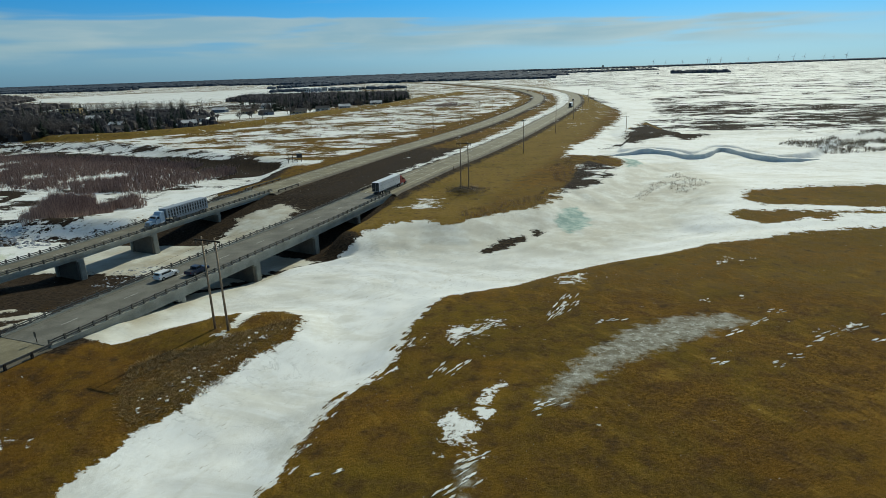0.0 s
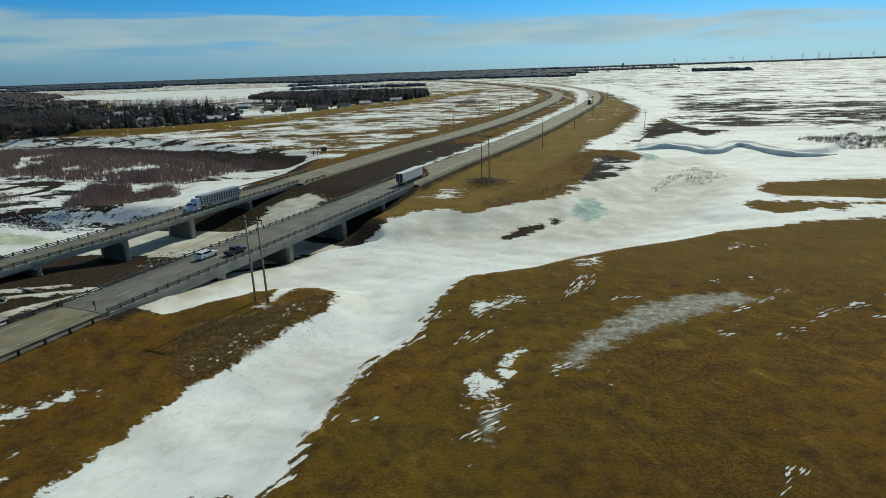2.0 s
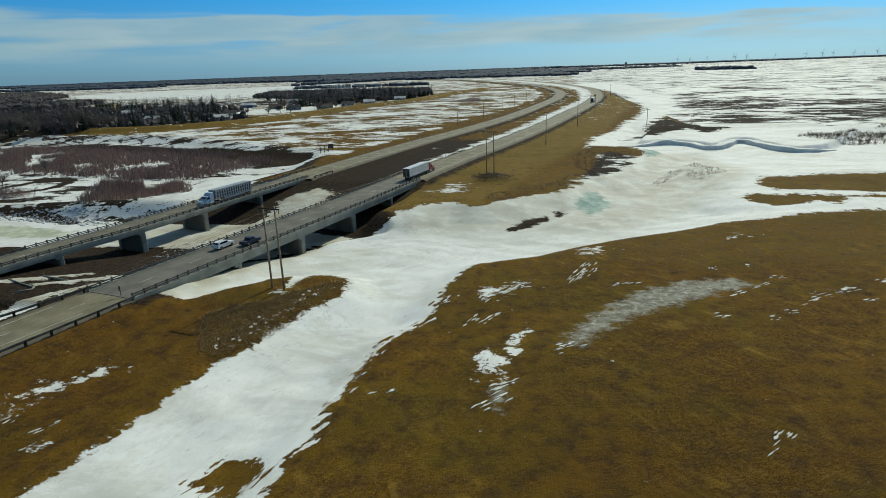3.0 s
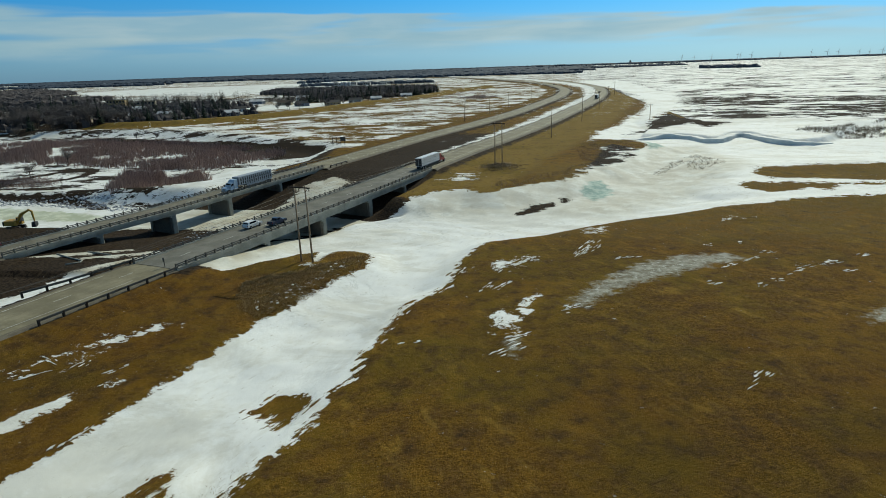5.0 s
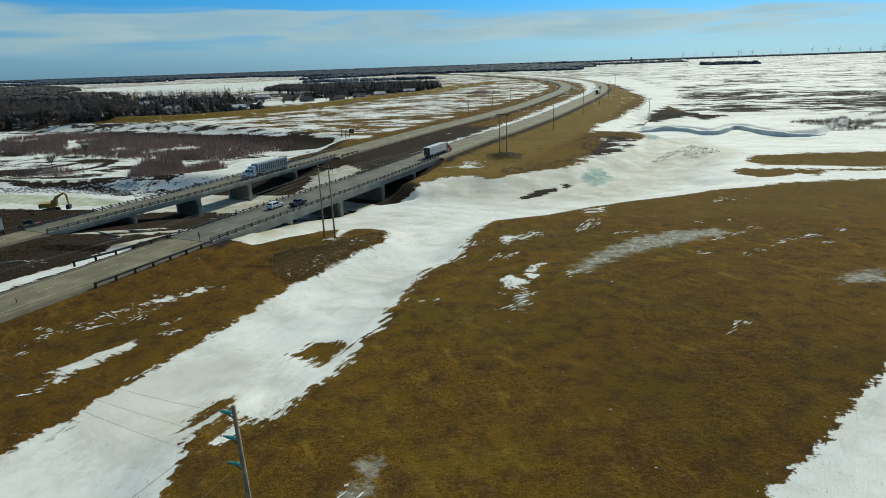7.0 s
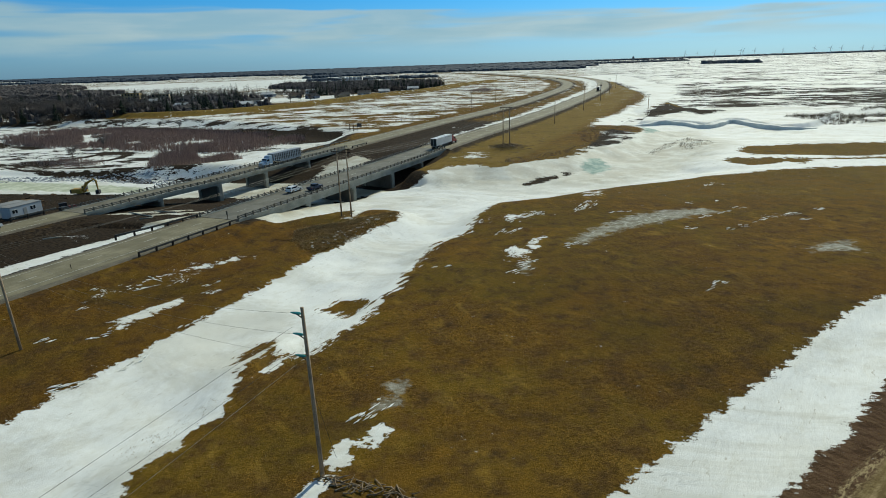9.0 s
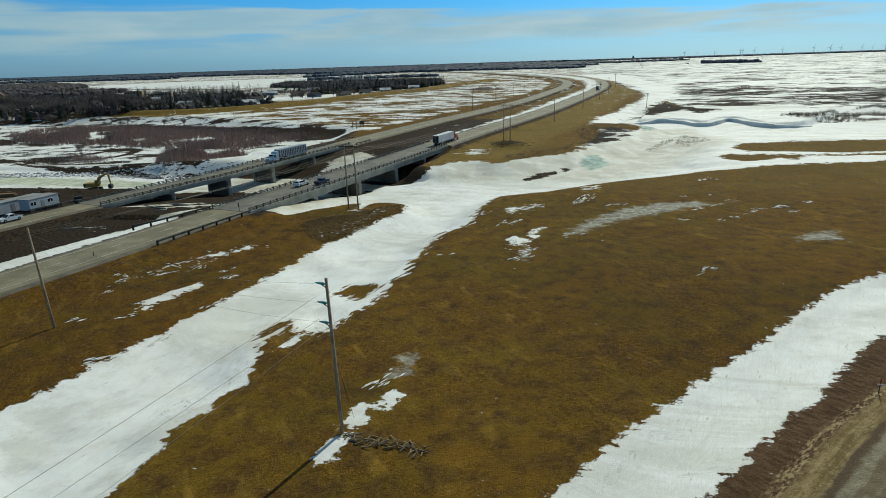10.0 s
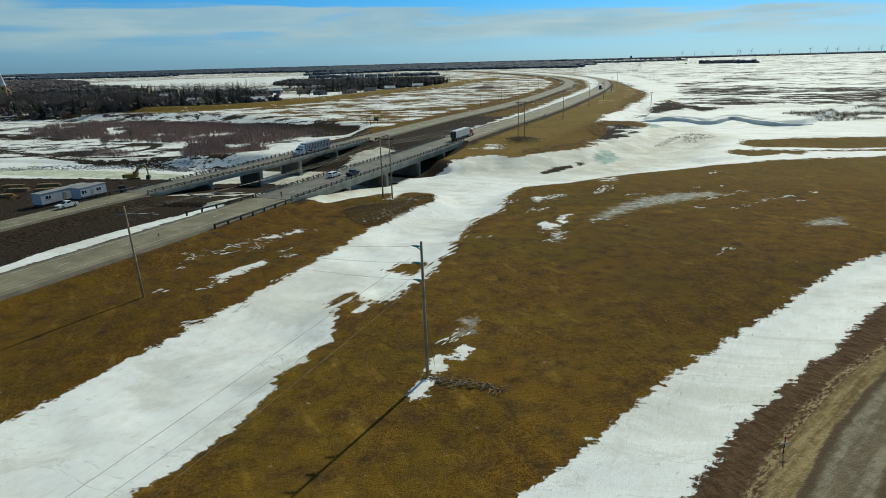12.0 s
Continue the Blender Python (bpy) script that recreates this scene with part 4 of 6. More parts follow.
bridge("road_bridge", SOUTH_ROAD, SOUTH_SPAN, [(165, False), (185.5, True), (207.5, True), (229, False)], "long low concrete highway bridge over the snowy river", 5.7, 1.75, DECK)
bridge("road_bridge", NORTH_ROAD, NORTH_SPAN, [(166, False), (185.5, True), (206.5, True), (230, False)], "older concrete highway bridge with post railings", 4.3, 1.15, OLD_DECK)
for line, low, high, away in ((SOUTH_ROAD, 115, 141, -6.1), (SOUTH_ROAD, 250, 262, 6.75), (NORTH_ROAD, 254, 276, 6.75), (NORTH_ROAD, 254, 270, -6.75), (NORTH_ROAD, 134, 145, 6.75)):
    guardrail(offset(keep(line, low, high), away), "low steel guardrail on dark wooden posts beside the road")
flare = keep(SOUTH_ROAD, 120, 141)
guardrail(flare + normals_of(flare) * np.interp(flare[:, 1], [120, 128, 141], [9.4, 7.4, 6.1])[:, None], "low steel guardrail on dark wooden posts bending away from the road")
sign_post = thing("marker_board", "small striped marker board at the bridge's corner", "sign", m=Matrix.Translation((-64.5, 140.0, ROAD_Z - 0.1)))
part("post", Shape().box((0, 0, 0.9), (0.09, 0.09, 1.9), chamfer=0.01), POST_WOOD, sign_post)
part("board", Shape().box((0, -0.07, 1.5), (0.36, 0.04, 0.9), chamfer=0.01), DARK_CONCRETE, sign_post, "dark narrow board")

# ---------------------------------------------------------------- power line
TEAL_GLASS = simple("teal_insulator", (0.02, 0.16, 0.15, 1), (0.06, 0.34, 0.31, 1), 4.0, 0.25, spec=0.6)
WIRE = simple("wire", (0.03, 0.03, 0.03, 1), (0.08, 0.08, 0.075, 1), 2.0, 0.5, 0.6)
BARE_WIRE = simple("bright_wire", (0.20, 0.19, 0.16, 1), (0.38, 0.36, 0.30, 1), 2.0, 0.45, 0.6)


def pole_body(high, lean=0.0, base=0.17):
    return Shape().tube([(0, 0, -1.0), (lean * 0.3, 0, high * 0.3), (lean, 0, high)], [base, base * 0.92, base * 0.66], 9)


def cross_pole(x, y, high, turn, arms=((0.4, 2.4),), lean=0.0, label="tall weathered wooden power pole with a cross-arm", thick=0.17):
    p = thing("power_pole", label, "power pole", "power poles along the highway", Matrix.Translation((x, y, ground_z(x, y))) @ Matrix.Rotation(turn, 4, "Z"))
    part("pole", pole_body(high, lean, thick), POLE_WOOD, p, smooth=True)
    for down, wide in arms:
        part("crossarm", Shape().box((lean, -thick, high - down), (wide, 0.12, 0.16), chamfer=0.015), POST_WOOD, p)
        for k in (-0.46, 0.0, 0.46):
            part("insulator", Shape().tube([(lean + wide * k, -thick, high - down + 0.08), (lean + wide * k, -thick, high - down + 0.2), (lean + wide * k, -thick, high - down + 0.34)], [0.04, 0.085, 0.035], 7), TEAL_GLASS, p)
    return p


LINE_TURN = radians(-17)
cross_pole(-60.8, 79.8, 14.2, radians(-20), (), -0.55, "leaning weathered bare wooden power pole beside the highway", 0.2)
pair = thing("h_frame_pole", "pair of tall wooden power poles joined by a cross-arm", "power pole", "twin poles", Matrix.Translation((-39.8, 149.1, ground_z(-39.8, 149.1))) @ Matrix.Rotation(radians(-17), 4, "Z"))


def twin(parent, high):
    for k in (-1.4, 1.4):
        part("pole", Shape().tube([(k, 0, -1.0), (k * 0.97, 0, high * 0.5), (k * 0.94, 0, high)], [0.2, 0.17, 0.13], 9), POLE_WOOD, parent, smooth=True)
    part("crossarm", Shape().box((0, -0.2, high - 0.5), (5.2, 0.14, 0.22), chamfer=0.02), POST_WOOD, parent)
    for k in (-2.4, 0.0, 2.4):
        part("insulator", Shape().tube([(k, -0.2, high - 0.6), (k, -0.2, high - 0.95), (k, -0.2, high - 1.3)], [0.05, 0.1, 0.05], 7), DARK_CONCRETE, parent)
    for k in (-1, 1):
        part("brace", Shape().tube([(1.3 * k, -0.1, high - 1.4), (2.2 * k, -0.2, high - 0.55)], 0.05, 5), POST_WOOD, parent)


twin(pair, 15.6)
copy_thing(pair, Matrix.Translation((-9.2, 258.5, ground_z(-9.2, 258.5) - 0.3)) @ Matrix.Rotation(radians(-17), 4, "Z"))
for x, y, high in ((11.2, 347, 15.5), (31.5, 431, 15.8), (-45, 450, 12.8), (-33.5, 518, 12.8), (-22, 578, 12.5), (50, 520, 14), (66, 610, 14), (-14, 640, 12), (-4, 705, 12), (71.8, 427.5, 9.6), (84, 720, 14)):
    cross_pole(x, y, high, LINE_TURN, thick=0.2, label="tall dark wooden power pole beside the highway curve")

# the near pole carries three side brackets with teal insulators
near = thing("power_pole", "tall grey wooden power pole with three teal insulator brackets", "power pole", m=Matrix.Translation((-13.2, 61.0, ground_z(-13.2, 61.0))))
part("pole", pole_body(15.6, -0.15, 0.2), POLE_WOOD, near, smooth=True)
for drop in (0.55, 2.35, 4.25):
    z = 15.6 - drop
    part("bracket", Shape().tube([(-0.2, 0, z - 0.35), (-0.75, 0.05, z), (-1.15, 0.1, z + 0.06)], [0.05, 0.05, 0.04], 6), POST_WOOD, near)
    part("insulator", Shape().tube([(-0.22, 0, z), (-0.5, 0.03, z + 0.02), (-0.9, 0.06, z + 0.05), (-1.2, 0.1, z + 0.07)], [0.05, 0.13, 0.10, 0.04], 8), TEAL_GLASS, near, "teal insulator")
part("guy_wire", Shape().tube([(-0.15, 0, 13.8), (-0.1, 0.2, 8), (0.4, 2.4, 0)], 0.016, 4), WIRE, near)


def cable(a, b, sag, mat=WIRE, r=0.015):
    pts = [tuple(np.array(a) + (np.array(b) - np.array(a)) * t + np.array([0, 0, -4 * sag * t * (1 - t)])) for t in np.linspace(0, 1, 15)]
    ob = part("power_cable", Shape().tube(pts, r, 4), mat)
    return tagged(ob, "thin sagging power cable strung between poles", "cable", "power cables")


for k in (-1, 0, 1):
    a, b, c = (-61.3 + k * 0.15, 79.5, 13.5 + k * 0.3), (-39.5 + k * 2.3, 149 - k * 0.7, 13.9), (-9.2 + k * 2.3, 258.5 - k * 0.7, 13.3)
    cable(a, b, 0.9)
    cable(b, c, 1.6)
    cable(c, (11.2 + k * 1.0, 347, 14.6), 1.4)
    cable((11.2 + k, 347, 14.6), (31.5 + k, 431, 15), 1.2)
for i, drop in enumerate((0.5, 2.3, 4.2)):
    cable((-14.4, 61.1, 15.6 - drop), (-61.2, 79.6, 13.6 - i * 0.9), 1.6, BARE_WIRE, 0.008)
for high, far, mat, r in ((13.9, 6.6, WIRE, 0.013), (11.7, 5.3, WIRE, 0.013), (10.6, 1.8, BARE_WIRE, 0.013)):
    cable((-14.4, 61.1, high), (-40, 2.0, far), 0.3, mat, r)

# snow-marker and delineator posts
RED_PAINT = simple("red_paint", (0.30, 0.02, 0.015, 1), (0.5, 0.04, 0.03, 1), 3.0, 0.5)
mk = thing("marker_post", "thin red marker post with a cross bar beside the gravel road", "marker post", "marker posts", Matrix.Translation((19.7, 51.3, ground_z(19.7, 51.3))))
part("stake", Shape().box((0, 0, 0.75), (0.07, 0.07, 1.7), chamfer=0.01), POST_WOOD, mk)
part("flag", Shape().box((0, 0, 1.42), (0.1, 0.1, 0.55), chamfer=0.02), RED_PAINT, mk, "red top")
part("crossbar", Shape().box((0, -0.06, 1.02), (0.62, 0.05, 0.12), chamfer=0.01), PAINT, mk, "faded white cross bar")
copy_thing(mk, Matrix.Translation((38.6, 73.4, ground_z(38.6, 73.4))))
dl = thing("delineator", "slim dark delineator post at the road's edge", "road marker", "delineators", Matrix.Translation((-75.4, 106.0, ROAD_Z - 0.5)))
part("stake", Shape().box((0, 0, 0.6), (0.12, 0.05, 1.3), chamfer=0.01), POST_WOOD, dl)
for y, away in ((300, -7.6), (360, -7.6), (430, -7.6), (520, -7.6), (300, 7.6), (380, 7.6)):
    c, d, left = frame_at(SOUTH_ROAD, y)
    q = c + left * away
    copy_thing(dl, Matrix.Translation((q[0], q[1], ROAD_Z - 0.5)))

# the cut bank of drifted snow along the creek, uneven and running out at both ends
def cut_bank(line, low):
    verts, faces = [], []
    side = normals_of(line)
    for i, (p, m) in enumerate(zip(line, side)):
        t = i / (len(line) - 1)
        rise = 2.3 * min(1.0, 0.25 + 6 * t, 0.1 + 5 * (1 - t)) * (0.8 + 0.4 * noise.noise(Vector((p[0] * 0.11, p[1] * 0.11, 0.0))) + 0.12 * noise.noise(Vector((p[0] * 0.5, p[1] * 0.5, 4.0))))
        wave = 0.5 * noise.noise(Vector((p[0] * 0.35, p[1] * 0.35, 9.0)))
        for away, up in ((-0.3, -2.0), (-0.1, rise * 0.7), (0.15, rise * 0.97), (1.2, rise), (4.5, rise * 0.9), (7.5, -2.0)):
            verts.append((p[0] + m[0] * (away + wave), p[1] + m[1] * (away + wave), low + up))
    for i in range(len(line) - 1):
        faces += [(i * 6 + j, i * 6 + j + 1, i * 6 + j + 7, i * 6 + j + 6) for j in range(5)]
    return Shape().grow(verts, faces)


bank_mesh = cut_bank(CREEK, float(np.median([ground_z(x, y) for x, y in CREEK])))
tagged(part("snow_bank", bank_mesh, PACKED_SNOW), "steep bank of drifted snow along the creek", "snow bank", kind="structure")

# pipes lying on the soil between the carriageways
for line in ([(-96.9, 150.2), (-92.0, 148.0), (-87.2, 145.8), (-86.6, 144.6), (-88.4, 142.6)], [(-92.0, 153.3), (-84.0, 150.4)], [(-100.5, 127.0), (-97.6, 129.2)]):
    ob = part("drain_pipe", Shape().tube([(x, y, ground_z(x, y) + 0.12) for x, y in line], 0.16, 8), CONCRETE, smooth=True)
    tagged(ob, "pale grey drain pipe lying on the soil", "pipe", "drain pipes")


# ---------------------------------------------------------------- trees, brush and reeds
BARK = simple("grey_bark", (0.035, 0.028, 0.022, 1), (0.085, 0.070, 0.055, 1), 2.0, 0.9)
TWIGS = island_tones("bare_twigs", (0.075, 0.063, 0.057, 1), (0.215, 0.18, 0.158, 1))
NEEDLES = island_tones("spruce_needles", (0.008, 0.016, 0.010, 1), (0.026, 0.042, 0.022, 1))
WILLOW = island_tones("willow_stems", (0.13, 0.084, 0.070, 1), (0.50, 0.355, 0.285, 1))
REED = island_tones("dry_reeds", (0.055, 0.042, 0.028, 1), (0.15, 0.115, 0.07, 1))
# the blue in the far woods' tones is distance haze put into the colour
HAZY_FAR_WOOD = island_tones("far_woods", (0.040, 0.054, 0.074, 1), (0.066, 0.086, 0.110, 1))
MAT_GRASS = island_tones("matted_grass", (0.14, 0.088, 0.03, 1), (0.46, 0.32, 0.15, 1))
STRAW_TUFT = island_tones("straw_tufts", (0.16, 0.10, 0.03, 1), (0.40, 0.29, 0.13, 1))


def bare_tree(name, seed, high, wide):
    """Trunk, forking limbs and a haze of fine twigs."""
    r = random.Random(seed)
    wood, twig = Shape(), Shape()
    wood.tube([(0, 0, -0.6), (0.1, 0, high * 0.2), (0.05, 0.1, high * 0.42)], [0.30, 0.24, 0.17], 7)
    tips = []
    for i in range(9):
        a, z = i * 2.4 + r.uniform(-0.5, 0.5), high * r.uniform(0.22, 0.44)
        rise, out = high * r.uniform(0.32, 0.6), wide * r.uniform(0.45, 1.0) * 0.5
        mid = Vector((math.cos(a) * out * 0.45, math.sin(a) * out * 0.45, z + rise * 0.55))
        end = Vector((math.cos(a + 0.3) * out, math.sin(a + 0.3) * out, min(z + rise, high)))
        wood.tube([(0.04, 0.04, z), mid, end], [0.12, 0.07, 0.025], 5)
        tips += [mid, (mid + end) / 2, end]
    for p in tips:
        for _ in range(60):
            d = Vector((r.gauss(0, 1), r.gauss(0, 1), r.gauss(0.5, 0.8))).normalized()
            q = p + Vector((r.gauss(0, wide * 0.10), r.gauss(0, wide * 0.10), r.gauss(0, high * 0.06)))
            e = q + d * r.uniform(0.5, 1.3)
            u = d.orthogonal().normalized() * 0.05
            v = d.cross(u).normalized() * 0.05
            twig.grow([q + u, q - u * 0.5 + v, q - u * 0.5 - v, e], [(0, 1, 3), (1, 2, 3), (2, 0, 3)])
    t = thing(name, "bare leafless tree with a grey branching crown", "tree", "bare trees in the town")
    part("trunk", wood, BARK, t)
    part("crown", twig, TWIGS, t, "haze of bare grey-brown twigs")
    return t


def spruce(name, seed, high, wide):
    """A straight trunk with drooping whorls of needle sprays."""
    r = random.Random(seed)
    wood, leaf = Shape().tube([(0, 0, -0.5), (0, 0, high * 0.5), (0, 0, high)], [0.22, 0.14, 0.02], 6), Shape()
    layers = 17
    for i in range(layers):
        f = i / (layers - 1)
        z = high * (0.08 + 0.9 * f)
        reach = wide / 2 * (1 - f) ** 0.85 * r.uniform(0.85, 1.1) + 0.12
        for j in range(max(5, int(15 * (1 - f)))):
            a = r.uniform(0, 6.28)
            out = reach * r.uniform(0.7, 1.08)
            x, y = math.cos(a), math.sin(a)
            for k in (0.35, 0.68, 1.0):
                c = Vector((x * out * k, y * out * k, z - out * k * 0.35 + r.uniform(-0.15, 0.15)))
                s = 0.24 + 0.5 * (1 - f) * r.uniform(0.6, 1.1)
                sidew = Vector((-y, x, 0)) * s * 0.75
                leaf.grow([c + sidew, c - sidew, c + Vector((x * s, y * s, -s * 0.35)), c + Vector((0, 0, s * 0.6))], [(0, 1, 2), (0, 2, 3), (2, 1, 3)])
    t = thing(name, "dark green pointed spruce tree", "spruce", "spruces in the town")
    part("trunk", wood, BARK, t)
    part("crown", leaf, NEEDLES, t, "dark green needle boughs")
    return t


def scatter(poly, count, seed, clear=()):
    """Random plan points inside an outline, away from the cleared discs (x, y, radius)."""
    r = random.Random(seed)
    p = np.array(poly, float)
    low, high, out = p.min(0), p.max(0), []
    while len(out) < count:
        x, y = r.uniform(low[0], high[0]), r.uniform(low[1], high[1])
        odd = False
        for a, b in zip(p, np.roll(p, -1, 0)):
            if (a[1] > y) != (b[1] > y) and x < a[0] + (b[0] - a[0]) * (y - a[1]) / (b[1] - a[1]):
                odd = not odd
        if odd and all((x - cx) ** 2 + (y - cy) ** 2 > cr * cr for cx, cy, cr in clear):
            out.append((x, y))
    return out


def plant(kinds, spots, seed, low=0.75, high=1.15):
    r = random.Random(seed)
    for x, y in spots:
        s = r.uniform(low, high)
        m = Matrix.Translation((x, y, ground_z(x, y) - 0.1)) @ Matrix.Rotation(r.uniform(0, 6.28), 4, "Z")
        ob = copy_thing(r.choice(kinds), m)
        ob.scale = (s * r.uniform(0.9, 1.1), s, s * r.uniform(0.9, 1.12))


HOUSES = [(-285, 597, 0.4, 14, 9, 0), (-277, 690, 0.2, 15, 9, 1), (-247, 664, -0.3, 13, 9, 2), (-214, 668, 0.5, 16, 9, 1), (-200, 706, 0.1, 14, 9, 3), (-184, 735, 0.3, 13, 9, 0), (-300, 505, 0.7, 13, 8, 3), (-330, 545, 0.1, 12, 8, 2), (-385, 560, 0.4, 13, 9, 0), (-430, 600, -0.2, 14, 9, 1), (-500, 560, 0.2, 13, 9, 3), (-357, 660, 0.4, 15, 9, 2), (-160, 790, 0.2, 14, 9, 0), (-420, 700, 0.1, 14, 10, 3), (-560, 640, 0.3, 15, 9, 1), (-330, 730, 0.0, 16, 10, 2), (-424, 642, 0.5, 13, 9, 0), (-352, 603, -0.3, 12, 8, 3), (-482, 612, 0.2, 14, 9, 1), (-602, 600, 0.4, 15, 10, 2), (-380, 505, 0.3, 12, 8, 1), (-445, 530, 0.0, 13, 9, 2), (-540, 548, 0.3, 14, 9, 0), (-265, 545, 0.6, 12, 8, 3), (-700, 640, 0.2, 15, 10, 1), (-300, 800, 0.1, 16, 10, 0), (-230, 780, 0.3, 13, 9, 3)]
CLEARED = [(x, y, 11) for x, y, *_ in HOUSES] + [(-520, 735, 22), (-455, 700, 18), (-650, 660, 24), (-258, 575, 24), (-280, 640, 36), (-240, 690, 24), (-318, 722, 44), (-385, 822, 46), (-420, 640, 20), (-480, 610, 18), (-350, 600, 18), (-600, 600, 22), (-540, 545, 16)]
bare = [bare_tree("bare_tree", i, h, w) for i, (h, w) in enumerate(((10.5, 9.5), (12.5, 10.5), (9, 9), (11.5, 8)))]
firs = [spruce("spruce_tree", 20 + i, h, w) for i, (h, w) in enumerate(((12, 5.2), (14.5, 5.6), (9.5, 4.6)))]
for ob, (x, y) in zip(bare + firs, ((-352, 440), (-340, 470), (-318, 458), (-380, 450), (-350, 520), (-300, 560), (-330, 500))):
    ob.matrix_basis = Matrix.Translation((x, y, ground_z(x, y) - 0.1))
front = sorted(scatter(WOODS, 900, 1, CLEARED), key=lambda p: p[1] + 0.25 * p[0])
plant(bare, front[:225], 2, 0.8, 1.25)
plant(firs, scatter([(-345, 475), (-285, 485), (-255, 545), (-258, 590), (-320, 570)], 24, 61, CLEARED), 62, 0.75, 1.15)
plant(firs, scatter(WOODS, 75, 3, CLEARED), 4, 0.8, 1.3)
plant(firs, scatter([(-310, 585), (-290, 560), (-275, 600), (-262, 628), (-300, 640)], 22, 13, CLEARED), 14, 0.6, 0.95)
plant(firs, scatter(BACKWOODS, 28, 15, CLEARED), 16)
plant(firs, [(-272 + 135 * t + random.Random(i).uniform(-10, 10), 712 + 150 * t + random.Random(i + 90).uniform(-14, 14)) for i, t in enumerate(np.linspace(0, 1, 58))], 7, 0.65, 1.05)
plant(bare, scatter([(-300, 560), (-250, 560), (-160, 760), (-150, 860), (-260, 760)], 45, 8, CLEARED), 9, 0.5, 0.85)
plant(bare, [(-208, 262), (-222, 300), (-262, 408), (-300, 420), (-245, 405)], 10, 0.45, 0.7)


def woodland(name, spots, label, seed):
    """Leafless trees massed past telling apart: a stem and a fan of branches and twigs for each."""
    r = random.Random(seed)
    s = Shape()
    for x, y in spots:
        z, h = ground_z(x, y) - 0.2, r.uniform(8.0, 13.0)
        wide = h * r.uniform(0.38, 0.55)
        s.grow([(x + 0.22, y, z), (x - 0.11, y + 0.19, z), (x - 0.11, y - 0.19, z), (x, y, z + h * 0.9)], [(0, 1, 3), (1, 2, 3), (2, 0, 3)])
        for _ in range(85):
            a, f = r.uniform(0, 6.28), r.uniform(0.2, 0.95)
            out = wide * math.sin(math.pi * min(f + 0.08, 1.0)) * r.uniform(0.15, 0.9)
            bx, by, bz = x + math.cos(a) * out, y + math.sin(a) * out, z + h * f
            k = r.uniform(0.5, 1.3)
            tip = (bx + math.cos(a) * k * 0.8, by + math.sin(a) * k * 0.8, bz + k * r.uniform(-0.1, 0.9))
            s.grow([(bx + 0.09, by, bz), (bx - 0.05, by + 0.08, bz), (bx - 0.05, by - 0.08, bz - 0.05), tip], [(0, 1, 3), (1, 2, 3), (2, 0, 3)])
    me = bpy.data.meshes.new(name)
    me.from_pydata(s.v, [], s.f)
    me.materials.append(TWIGS)
    return tagged(new(name, me), label, "woods", kind="stuff")


NORTH_EDGE = [(-300, 700), (-240, 735), (-150, 830), (-120, 900), (-170, 950), (-300, 830)]
plant(firs, scatter(NORTH_EDGE, 48, 21, CLEARED), 22, 0.7, 1.15)
plant(firs, scatter([(-240, 745), (-165, 835), (-150, 960), (-240, 1000), (-330, 900)], 46, 24, CLEARED), 25, 0.8, 1.3)
woodland("leafless_woods", scatter(NORTH_EDGE, 260, 23, CLEARED) + scatter([(-240, 745), (-165, 835), (-150, 960), (-182, 1120), (-383, 1184), (-498, 1182), (-460, 1010), (-360, 920), (-290, 830)], 520, 26) + scatter([(-900, 700), (-660, 800), (-700, 960), (-890, 1006), (-1120, 1390), (-1300, 1300)], 700, 27) + front[225:] + scatter(BACKWOODS, 900, 5, CLEARED) + scatter(WOODS, 500, 55, CLEARED), "dense grey-brown leafless woods behind the town", 6)


def stems(name, poly, count, seed, low, high, mat, label, category, lean=0.22, width=0.03, bunch=7, gaps=0.42, loose=0.0):
    """A thicket: bunches of thin upright stems, thinning out where the patch breaks up."""
    r = random.Random(seed)
    s = Shape()
    for x, y in scatter(poly, count, seed):
        x, y = x + r.gauss(0, loose), y + r.gauss(0, loose)
        if noise.noise(Vector((x * 0.045, y * 0.045, seed))) < gaps - 0.55 or abs(x + 200) > 5000:
            continue
        z = ground_z(x, y) - 0.1
        h = r.uniform(low, high) * (0.8 + 0.4 * noise.noise(Vector((x * 0.09, y * 0.09, 3.0))))
        for _ in range(bunch):
            a, k = r.uniform(0, 6.28), r.uniform(0.0, 0.7)
            bx, by = x + math.cos(a) * k, y + math.sin(a) * k
            hh = h * r.uniform(0.55, 1.0)
            tip = (bx + math.cos(a) * hh * lean * r.random(), by + math.sin(a) * hh * lean * r.random(), z + hh)
            w0 = width * r.uniform(0.7, 1.5)
            s.grow([(bx + w0, by, z), (bx - w0 * 0.5, by + w0 * 0.87, z), (bx - w0 * 0.5, by - w0 * 0.87, z), tip], [(0, 1, 3), (1, 2, 3), (2, 0, 3)])
    me = bpy.data.meshes.new(name)
    me.from_pydata(s.v, [], s.f)
    me.materials.append(mat)
    return tagged(new(name, me), label, category, kind="stuff")


